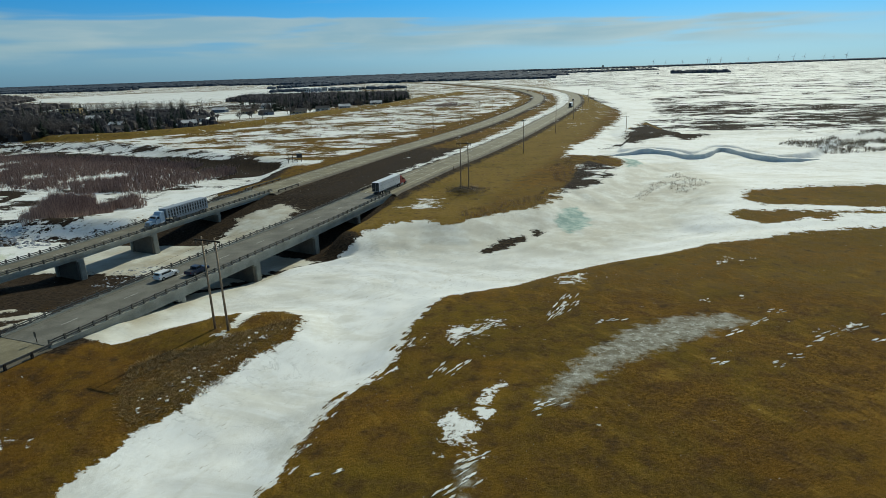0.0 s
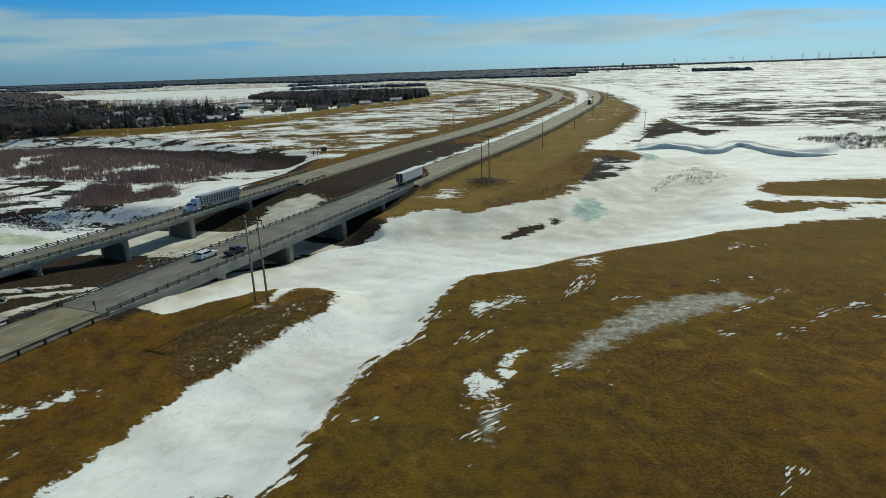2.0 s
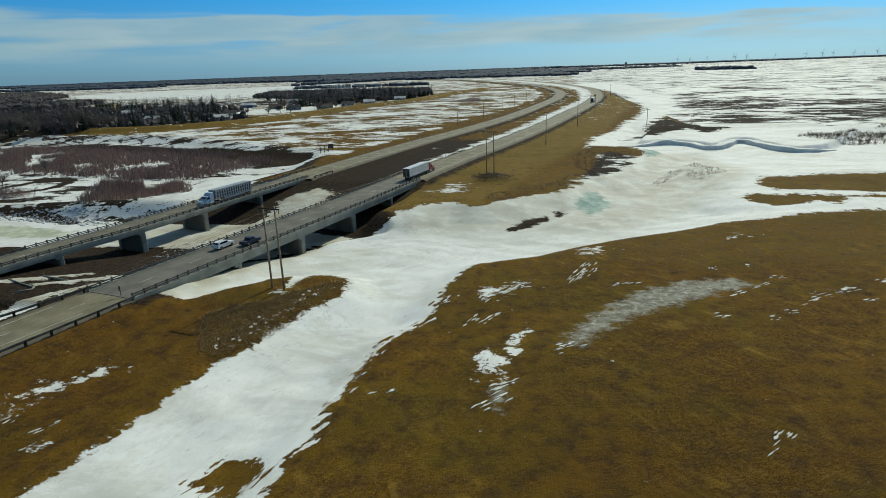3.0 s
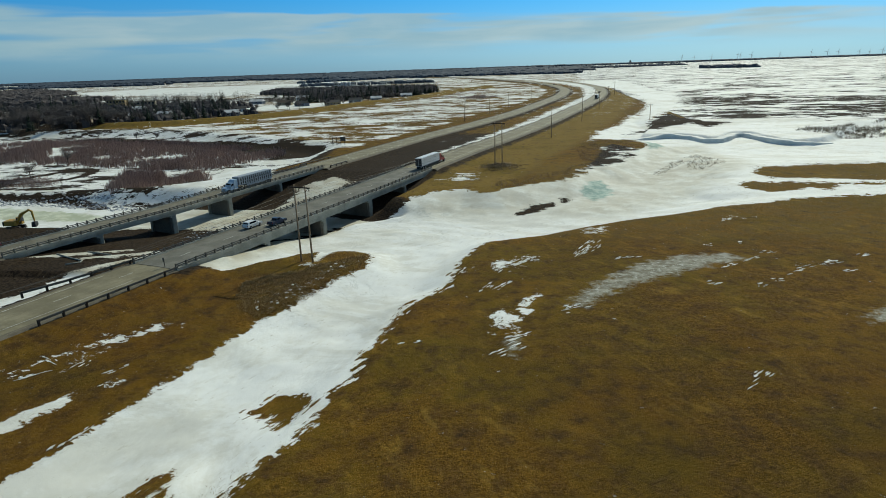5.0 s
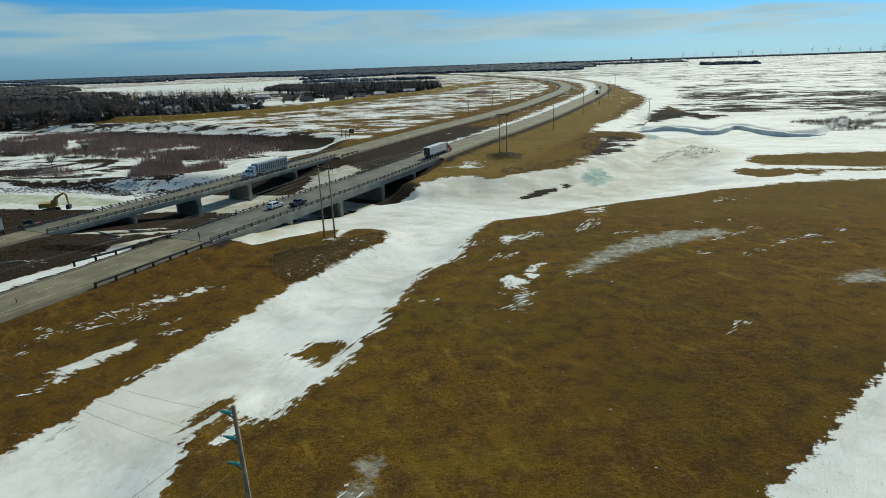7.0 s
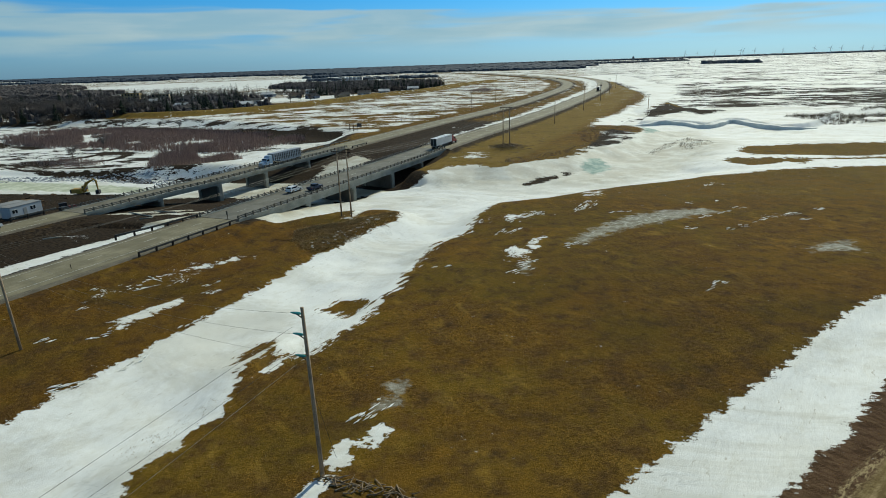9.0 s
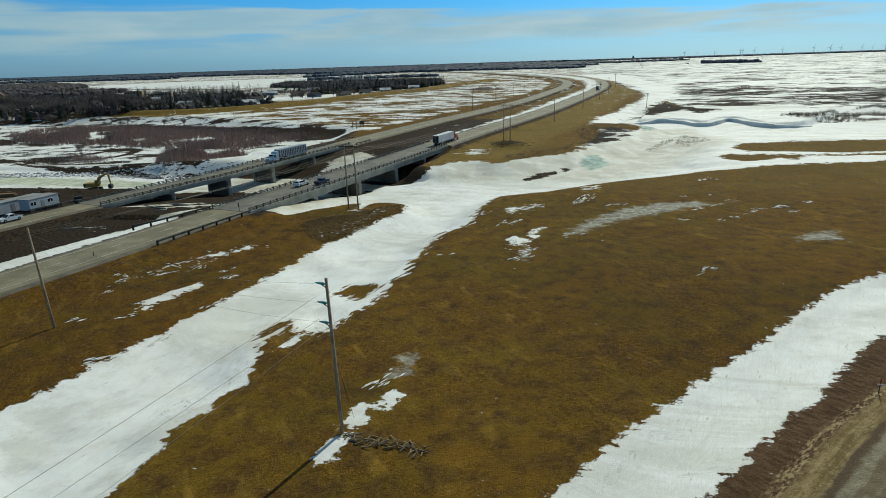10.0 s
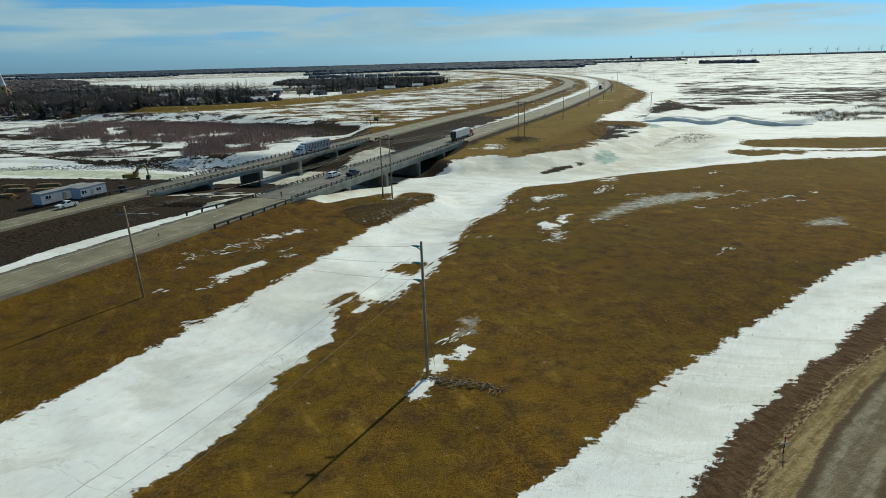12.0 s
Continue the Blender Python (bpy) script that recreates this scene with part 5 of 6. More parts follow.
stems("willow_thicket", THICKET_NEAR, 2500, 1, 3.0, 6.4, WILLOW, "reddish brown leafless willow thicket in the snow", "shrubs", width=0.065, bunch=6, gaps=0.2, loose=1.2)
stems("willow_thicket", THICKET_SIDE, 500, 31, 1.6, 3.0, WILLOW, "small brown willow thicket by the frozen loop", "shrubs", width=0.04, bunch=5, gaps=0.25, loose=2.0)
stems("willow_thicket", THICKET_FAR, 9500, 2, 2.4, 5.2, WILLOW, "wide reddish brown leafless willow thicket", "shrubs", width=0.08, bunch=6, gaps=0.33, loose=2.0)
stems("reed_bed", [(128, 360), (141, 373), (158, 376), (173, 390), (196, 414), (260, 420), (255, 372), (205, 362), (160, 348), (146, 345), (136, 352)], 4200, 3, 1.2, 3.0, REED, "grey dry reeds standing out of the snow", "reeds", width=0.03, gaps=0.42)
stems("reed_bed", [(45, 259), (59, 288), (70, 301), (69, 291), (72, 278), (72, 266), (62, 256), (57, 264), (60, 276), (53, 268), (47, 254)], 420, 4, 0.7, 1.6, REED, "sparse dry reeds in the frozen river", "reeds", width=0.02, bunch=5, gaps=0.5)
stems("brush", [(22, 270), (29, 279), (42, 293), (54, 322), (44, 336), (30, 338), (20, 300)], 500, 5, 0.5, 1.3, WILLOW, "low brown brush on the river bank", "shrubs", bunch=6, width=0.03)
stems("brush", [(-240, 500), (-200, 560), (-170, 680), (-120, 790), (-100, 930), (-60, 900), (-100, 740), (-150, 640), (-190, 540)], 2200, 6, 0.8, 2.2, WILLOW, "low brown brush along the levee", "shrubs", bunch=5, width=0.05, gaps=0.5)
stems("brush", [(-110, 352), (-60, 372), (-40, 440), (-20, 540), (-60, 640), (-110, 640), (-150, 560), (-190, 470), (-170, 390)], 5200, 11, 0.7, 1.7, WILLOW, "patches of low russet brush on the snowy plain", "shrubs", bunch=4, width=0.05, gaps=0.62)
stems("brush", [(-92, 735), (-62, 705), (-40, 760), (-70, 800)], 900, 7, 1.5, 3.0, WILLOW, "dark round clump of brush by the highway", "shrubs", bunch=6, width=0.05, gaps=0.1)
stems("brush", [(-10, 221), (0, 227), (8, 235), (15, 240), (20, 252), (28, 268), (25, 274), (14, 253), (4, 241), (-8, 230)], 420, 12, 0.4, 1.1, WILLOW, "low brown brush along the snowy river bank", "shrubs", bunch=5, width=0.04, gaps=0.35, loose=0.8)
stems("dry_grass", [(-44, 128.5), (-47, 137), (-44, 141), (-39, 143), (-36.4, 148), (-29.5, 154), (-28, 148), (-30.4, 142.5), (-32.5, 134), (-35, 126), (-37, 122), (-40, 123.5)], 3400, 8, 0.22, 0.55, MAT_GRASS, "matted dry grass tumbling down the river bank", "grass", 2.6, 0.065, 5, 0.3)
stems("dry_grass", [(-36, 62), (0, 62), (22, 90), (22, 130), (-8, 132), (-16, 110), (-28, 76)], 5200, 9, 0.10, 0.34, STRAW_TUFT, "short dry grass tufts on the brown field", "grass", 1.2, 0.025, 4, 0.5)
stems("dry_grass", [(-58, 85), (-46, 98), (-40, 125), (-44, 140), (-60, 132), (-68, 108), (-66, 84)], 2600, 10, 0.10, 0.36, STRAW_TUFT, "short dry grass tufts beside the highway", "grass", 1.2, 0.025, 4, 0.5)

stems("dry_grass", [(-14.5, 62), (-11, 61), (-5, 59.8), (-4.6, 58.6), (-8, 58), (-12, 59.6)], 900, 41, 0.12, 0.45, MAT_GRASS, "mat of dry twigs and grass at the pole's foot", "grass", 1.5, 0.03, 4, 0.1, 0.25)


def snow_remnants(name, streaks, seed, label):
    """Thin torn leaves of old snow, drawn out along the wind; streaks: from x, y to x, y and how many."""
    r = random.Random(seed)
    s = Shape()
    for x0, y0, x1, y1, count in streaks:
        dx, dy = x1 - x0, y1 - y0
        run = math.hypot(dx, dy)
        ux, uy = dx / run, dy / run
        for _ in range(count):
            t, side = r.random(), r.gauss(0, 0.5)
            cx, cy = x0 + dx * t - uy * side, y0 + dy * t + ux * side
            half, wide = r.uniform(0.25, 0.9) * (0.6 + run * 0.09), r.uniform(0.05, 0.22)
            z = ground_z(cx, cy)
            k = 7
            rim = []
            for j in range(2 * k):
                f = (j if j < k else 2 * k - 1 - j) / (k - 1) * 2 - 1
                w0 = wide * (1 - abs(f) ** 1.5) * r.uniform(0.25, 1.3) * (1 if j < k else -1)
                rim.append((cx + ux * half * f - uy * w0, cy + uy * half * f + ux * w0, ground_z(cx + ux * half * f, cy + uy * half * f) + 0.05))
            n0 = len(s.v)
            s.v += rim + [(px, py, pz - 0.15) for px, py, pz in rim]
            s.f.append(tuple(n0 + j for j in range(2 * k)))
            s.f += [(n0 + j, n0 + 2 * k + j, n0 + 2 * k + (j + 1) % (2 * k), n0 + (j + 1) % (2 * k)) for j in range(2 * k)]
    return tagged(part(name, s, SNOW_LEAF), label, "snow", kind="stuff")


SNOW_LEAF = island_tones("old_snow", (0.50, 0.49, 0.43, 1), (0.80, 0.80, 0.76, 1), 0.8, 0.2)
snow_remnants("snow_remnants", [(-2.6, 146.2, 0.3, 153.1, 9), (-0.7, 146.8, 2.4, 151.8, 9), (0.1, 148.9, 5.8, 154.8, 14), (12.8, 155.8, 17.2, 166.5, 22), (13.8, 156.7, 17.9, 163.2, 12), (-3.8, 135.2, -2, 139.1, 7), (-2.1, 135.9, 1, 141.1, 10), (19.5, 154.2, 24.2, 156.7, 9), (38.4, 163.9, 40.3, 165.2, 5), (44.7, 165.1, 46.5, 166.2, 4), (47.2, 159.4, 50, 160.7, 5), (47.4, 148.2, 54.1, 152.2, 7)], 1, "torn leaves of old snow drawn out across the brown field")
snow_remnants("snow_remnants", [(54.8, 152.8, 59.3, 155.1, 6), (41.2, 140.9, 42.7, 141.8, 5), (58.2, 149.3, 60.2, 150.2, 5), (62.1, 157.4, 66, 159.6, 8), (33.4, 141.6, 36.2, 142.9, 5), (44.6, 143.9, 46.4, 144.5, 4), (38.2, 151.3, 46.4, 157.1, 10), (9, 129, 13, 131.5, 10), (-12.7, 114.7, -10.3, 116.2, 4), (29.1, 107.8, 33.2, 112, 10), (1, 117, 4.5, 120, 16), (0, 113, 3.5, 117, 12)], 2, "torn leaves of old snow drawn out across the brown field")
snow_remnants("snow_remnants", [(-49.4, 103.4, -47.5, 106, 5), (-65.5, 99.7, -64.8, 102.2, 5), (-54.4, 104.5, -54, 106.8, 6), (-59.9, 101.1, -57, 103.4, 9), (-61.6, 107.2, -57.9, 105.8, 6), (-63.4, 92.5, -62.8, 93.9, 4), (-60.5, 81.5, -59.5, 83, 4), (-49, 71.3, -46.9, 73.8, 12), (-54.3, 83.5, -52, 84.8, 8), (-43.6, 88.3, -42.9, 93, 8), (-44.7, 76.5, -43.9, 80.6, 12), (-12.8, 68.5, -10.5, 73, 12)], 3, "scraps of old snow in the grass beside the highway")


def stubble(name, low, high, count, seed, tall, mat, label):
    """Countless short grass blades over the open turf, leaving out snow and road."""
    r = np.random.default_rng(seed)
    x, y = r.uniform(low[0], high[0], count), low[1] * (high[1] / low[1]) ** r.uniform(0, 1, count)
    i, j = np.searchsorted(GX, x) - 1, np.searchsorted(GY, y) - 1
    free = (snow[j, i] < -0.6) & (lane[j, i] > 5.5) & (south[j, i] > 8.5) & (ice[j, i] < -1.0)
    x, y, i, j = x[free], y[free], i[free], j[free]
    u, v = (x - GX[i]) / (GX[i + 1] - GX[i]), (y - GY[j]) / (GY[j + 1] - GY[j])
    z = (Z[j, i] * (1 - u) + Z[j, i + 1] * u) * (1 - v) + (Z[j + 1, i] * (1 - u) + Z[j + 1, i + 1] * u) * v
    n0 = len(x)
    a, tilt, h = r.uniform(0, 6.28, n0), r.uniform(0.8, 3.2, n0), r.uniform(0.35, 1.0, n0) * tall * (0.7 + y / 220)
    wide = r.uniform(0.02, 0.05, n0) * (0.7 + y / 220)
    b = r.uniform(0, 6.28, n0)
    co = np.empty((n0, 3, 3))
    co[:, 0] = np.stack([x + np.cos(b) * wide, y + np.sin(b) * wide, z - 0.03], 1)
    co[:, 1] = np.stack([x - np.cos(b) * wide, y - np.sin(b) * wide, z - 0.03], 1)
    co[:, 2] = np.stack([x + np.cos(a) * h * tilt, y + np.sin(a) * h * tilt, z + h], 1)
    me = bpy.data.meshes.new(name)
    me.vertices.add(n0 * 3)
    me.vertices.foreach_set("co", co.astype(np.float32).ravel())
    me.loops.add(n0 * 3)
    me.loops.foreach_set("vertex_index", np.arange(n0 * 3, dtype=np.int32))
    me.polygons.add(n0)
    me.polygons.foreach_set("loop_start", np.arange(0, n0 * 3, 3, dtype=np.int32))
    me.polygons.foreach_set("loop_total", np.full(n0, 3, np.int32))
    me.update(calc_edges=True)
    me.materials.append(mat)
    return tagged(new(name, me), label, "grass", kind="stuff")


TURF_BLADE = island_tones("turf_blades", (0.075, 0.042, 0.008, 1), (0.29, 0.16, 0.036, 1))
stubble("dry_grass", (-40, 36), (90, 215), 260000, 71, 0.075, TURF_BLADE, "short brown stubble grass over the wide field")
stubble("dry_grass", (-80, 50), (-40, 160), 70000, 73, 0.08, TURF_BLADE, "short brown grass on the slope below the highway")


def clump(s, r, x, y, high, wide, tall=(0.7, 1.0), spread=(0.8, 1.7)):
    """One uneven clump of far trees."""
    h, w, g = high * r.uniform(*tall), wide * r.uniform(*spread), ground_z(x, y)
    rim, mid = [], []
    for j in range(6):
        a = j * 1.047 + r.uniform(-0.3, 0.3)
        rim.append((x + math.cos(a) * w, y + math.sin(a) * w, g - 0.5))
        mid.append((x + math.cos(a) * w * r.uniform(0.7, 1.1), y + math.sin(a) * w * r.uniform(0.7, 1.1), g + h * r.uniform(0.5, 0.85)))
    s.grow(rim + mid + [(x + r.uniform(-1, 1) * w * 0.3, y, g + h)], [(j, (j + 1) % 6, 6 + (j + 1) % 6, 6 + j) for j in range(6)] + [(6 + j, 6 + (j + 1) % 6, 12) for j in range(6)])


def woods_from(name, s, mat, label):
    me = bpy.data.meshes.new(name)
    me.from_pydata(s.v, [], s.f)
    me.materials.append(mat)
    return tagged(new(name, me), label, "woods", kind="stuff")


def far_woods(name, lines, label, seed, tall=(0.7, 1.0), spread=(0.8, 1.7)):
    """Belts of far woodland made of many uneven clumps."""
    r = random.Random(seed)
    s = Shape()
    for x0, y0, x1, y1, count, deep, high in lines:
        for _ in range(count):
            t = r.random()
            clump(s, r, x0 + (x1 - x0) * t + r.gauss(0, deep * 0.2), y0 + (y1 - y0) * t + r.gauss(0, deep), high, high, tall, spread)
    return woods_from(name, s, HAZY_FAR_WOOD, label)


def wood_mass(name, poly, count, seed, high, wide, mat, label):
    """A closed wood filling an outline."""
    r = random.Random(seed)
    s = Shape()
    for x, y in scatter(poly, count, seed):
        clump(s, r, x, y, high, wide, (0.6, 1.1))
    return woods_from(name, s, mat, label)


GREY_WOOD = island_tones("leafless_far_crowns", (0.058, 0.050, 0.048, 1), (0.105, 0.090, 0.084, 1))
wood_mass("leafless_woods", LEFT_WOODS, 5200, 81, 9.0, 6.0, GREY_WOOD, "wide grey-brown leafless wood beyond the town")
wood_mass("leafless_woods", [(-240, 745), (-165, 835), (-150, 960), (-182, 1120), (-383, 1184), (-498, 1182), (-460, 1010), (-360, 920), (-290, 830)], 2400, 82, 6.5, 2.6, GREY_WOOD, "dark leafless wood between the town and the highway")
wood_mass("leafless_woods", WOODS, 1000, 84, 6.0, 2.0, GREY_WOOD, "grey-brown leafless trees and bushes among the houses")
wood_mass("far_woods", [(-2600, 2850), (-1000, 2600), (-270, 2220), (60, 2120), (200, 2600), (300, 3600), (-200, 4300), (-2400, 4300), (-3600, 4000)], 2600, 83, 11.0, 20.0, HAZY_FAR_WOOD, "broad dark forest towards the horizon")
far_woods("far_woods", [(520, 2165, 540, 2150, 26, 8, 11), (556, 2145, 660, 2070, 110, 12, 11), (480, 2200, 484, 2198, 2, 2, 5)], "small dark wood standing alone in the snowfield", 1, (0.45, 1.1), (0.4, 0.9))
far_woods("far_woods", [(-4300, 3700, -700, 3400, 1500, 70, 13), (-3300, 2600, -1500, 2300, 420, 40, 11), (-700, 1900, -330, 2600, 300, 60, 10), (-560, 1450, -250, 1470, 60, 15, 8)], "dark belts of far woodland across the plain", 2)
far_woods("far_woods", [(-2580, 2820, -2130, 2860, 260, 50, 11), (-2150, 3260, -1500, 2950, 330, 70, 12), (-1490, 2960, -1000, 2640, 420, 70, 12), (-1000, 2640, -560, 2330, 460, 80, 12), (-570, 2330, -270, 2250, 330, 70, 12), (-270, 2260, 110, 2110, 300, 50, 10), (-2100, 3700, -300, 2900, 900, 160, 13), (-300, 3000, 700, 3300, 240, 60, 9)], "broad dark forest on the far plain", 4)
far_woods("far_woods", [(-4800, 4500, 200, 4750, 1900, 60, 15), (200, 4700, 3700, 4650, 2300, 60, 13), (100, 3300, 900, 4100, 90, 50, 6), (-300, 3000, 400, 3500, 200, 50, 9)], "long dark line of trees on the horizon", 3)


# ---------------------------------------------------------------- vehicles
def paint(name, color, rough=0.35, metal=0.0):
    return simple(name, tuple(c * 0.75 for c in color[:3]) + (1,), color, 0.8, rough, metal, 0.002, 0.5)


WHITE = paint("white_paint", (0.72, 0.72, 0.70, 1))
RED = paint("dark_red_paint", (0.30, 0.025, 0.02, 1))
BLUE_WHITE = paint("pale_blue_paint", (0.42, 0.52, 0.62, 1))
NAVY = paint("dark_blue_paint", (0.02, 0.028, 0.06, 1))
SILVER = paint("bare_aluminium", (0.33, 0.36, 0.39, 1), 0.5, 0.3)
BLACK = paint("black_frame", (0.02, 0.02, 0.02, 1), 0.6)
RUBBER = paint("tyre_rubber", (0.016, 0.016, 0.016, 1), 0.85)
RIM = paint("steel_rim", (0.35, 0.35, 0.34, 1), 0.4, 0.7)
GLASS = paint("dark_glass", (0.015, 0.02, 0.025, 1), 0.08)
LAMP = paint("lamp_lens", (0.65, 0.62, 0.55, 1), 0.2)
YELLOW = paint("dull_yellow_paint", (0.42, 0.24, 0.03, 1), 0.5)
ROOF_DARK = simple("dark_shingles", (0.03, 0.028, 0.028, 1), (0.075, 0.07, 0.066, 1), 1.5, 0.9)
ROOF_SNOWY = simple("snowy_shingles", (0.30, 0.30, 0.29, 1), (0.68, 0.68, 0.66, 1), 0.6, 0.9)
ROOF_BROWN = simple("brown_shingles", (0.055, 0.038, 0.028, 1), (0.11, 0.08, 0.06, 1), 1.5, 0.9)
SIDING = [simple("white_siding", (0.45, 0.45, 0.43, 1), (0.62, 0.61, 0.58, 1), 0.8), simple("tan_siding", (0.24, 0.19, 0.12, 1), (0.36, 0.30, 0.2, 1), 0.8), simple("blue_siding", (0.06, 0.08, 0.12, 1), (0.11, 0.14, 0.19, 1), 0.8), simple("grey_siding", (0.17, 0.17, 0.165, 1), (0.28, 0.28, 0.27, 1), 0.8)]
YELLOW_BRICK = simple("yellow_brick", (0.27, 0.19, 0.08, 1), (0.42, 0.31, 0.14, 1), 1.0)


def wheels(parent, spots, radius=0.5, width=0.3):
    for x, y in spots:
        t = part("wheel", Shape().wheel((x, y, radius), radius, width), RUBBER, parent)
        part("rim", Shape().wheel((x * 1.02, y, radius), radius * 0.55, width * 1.02, 10), RIM, t)


def tractor(parent, mat, front):
    """A long-nosed tractor unit whose bumper stands at y = front, pointing to +y."""
    y = front
    part("frame", Shape().box((0, y - 3.6, 0.75), (0.9, 6.8, 0.3)), BLACK, parent)
    part("hood", Shape().profile([(y - 0.2, 0.75), (y - 0.15, 1.5), (y - 0.6, 1.75), (y - 2.0, 1.95), (y - 2.0, 0.75)], -0.85, 0.85, 0.12), mat, parent)
    cab = part("cab", Shape().profile([(y - 1.95, 0.7), (y - 1.95, 1.95), (y - 2.45, 2.75), (y - 3.5, 2.85), (y - 3.5, 0.7)], -1.12, 1.12, 0.1), mat, parent)
    part("windscreen", Shape().box((0, y - 2.16, 2.35), (1.8, 0.08, 0.62)), GLASS, cab)
    for k in (-1, 1):
        part("side_window", Shape().box((k * 1.08, y - 2.9, 2.25), (0.06, 0.8, 0.55)), GLASS, cab)
        part("mirror", Shape().box((k * 1.35, y - 2.1, 2.1), (0.14, 0.12, 0.55), chamfer=0.02), BLACK, cab)
        part("fender", Shape().profile([(y - 0.35, 0.9), (y - 0.5, 1.2), (y - 1.6, 1.25), (y - 1.9, 0.9)], k * 0.85 - 0.3, k * 0.85 + 0.3), mat, parent)
        part("headlight", Shape().box((k * 0.85, y - 0.28, 1.0), (0.3, 0.1, 0.24), chamfer=0.02), LAMP, parent)
        part("fuel_tank", Shape().tube([(k * 0.95, y - 4.6, 0.75), (k * 0.95, y - 3.3, 0.75)], 0.33, 10), SILVER, parent)
        part("exhaust_stack", Shape().tube([(k * 1.0, y - 5.15, 1.0), (k * 1.0, y - 5.15, 3.6)], 0.08, 8), RIM, parent)
    part("sleeper", Shape().profile([(y - 3.5, 0.8), (y - 3.45, 2.95), (y - 4.0, 3.55), (y - 5.0, 3.6), (y - 5.0, 0.8)], -1.18, 1.18, 0.08), mat, parent)
    part("bumper", Shape().box((0, y - 0.05, 0.62), (2.3, 0.25, 0.42), chamfer=0.06), RIM, parent)
    part("grille", Shape().box((0, y - 0.14, 1.15), (0.9, 0.08, 0.6), chamfer=0.02), RIM, parent)
    wheels(parent, [(k * 1.02, y - 1.1) for k in (-1, 1)] + [(k * 0.95, y - d) for k in (-1, 1) for d in (5.5, 6.85)], 0.52, 0.42)


def semi(label, cab_mat, livestock=False):
    t = thing("semi_truck", label, "truck")
    tractor(t, cab_mat, 10.5)
    rear, front, top = -10.5, 4.9, 4.05
    if livestock:
        body = part("trailer_body", Shape().profile([(rear, 1.0), (rear, top), (front, top), (front, 1.55), (front - 3.2, 1.5), (front - 3.6, 0.8), (rear + 3.6, 0.8), (rear + 3.3, 1.0)], -1.25, 1.25), SILVER, t, "ribbed aluminium livestock trailer")
        for k in (-1, 1):
            for i in range(15):
                yy = rear + 0.75 + i * 0.98
                part("air_slot", Shape().box((k * 1.25, yy, 2.6), (0.03, 0.5, 2.3)), BLACK, body)
            for z in (1.7, 2.6, 3.5):
                part("slat", Shape().box((k * 1.27, (rear + front) / 2, z), (0.05, front - rear - 0.2, 0.14)), SILVER, body)
    else:
        body = part("trailer_body", Shape().box((0, (rear + front) / 2, 2.62), (2.58, front - rear, 2.86), chamfer=0.05), WHITE, t, "plain white box trailer")
        for k in (-1, 1):
            part("rear_door", Shape().box((k * 0.62, rear - 0.03, 2.62), (1.16, 0.06, 2.7), chamfer=0.01), BLACK, body, "dark rear door")
            part("side_skirt", Shape().box((k * 1.2, -1.5, 0.85), (0.05, 7.0, 0.65)), BLACK, body)
            part("bottom_rail", Shape().box((k * 1.29, (rear + front) / 2, 1.28), (0.05, front - rear, 0.2)), SILVER, body)
    part("chassis", Shape().box((0, rear + 3.0, 0.95), (1.0, 5.6, 0.3)), BLACK, t)
    part("rear_bumper", Shape().box((0, rear + 0.1, 0.6), (2.3, 0.12, 0.14)), BLACK, t)
    for k in (-1, 1):
        part("landing_leg", Shape().box((k * 0.7, 2.2, 0.75), (0.16, 0.16, 0.95)), BLACK, t)
        part("tail_light", Shape().box((k * 1.05, rear - 0.02, 1.1), (0.25, 0.06, 0.12)), RED, t)
    wheels(t, [(k * 0.98, rear + d) for k in (-1, 1) for d in (1.5, 2.85)], 0.52, 0.5)
    return t


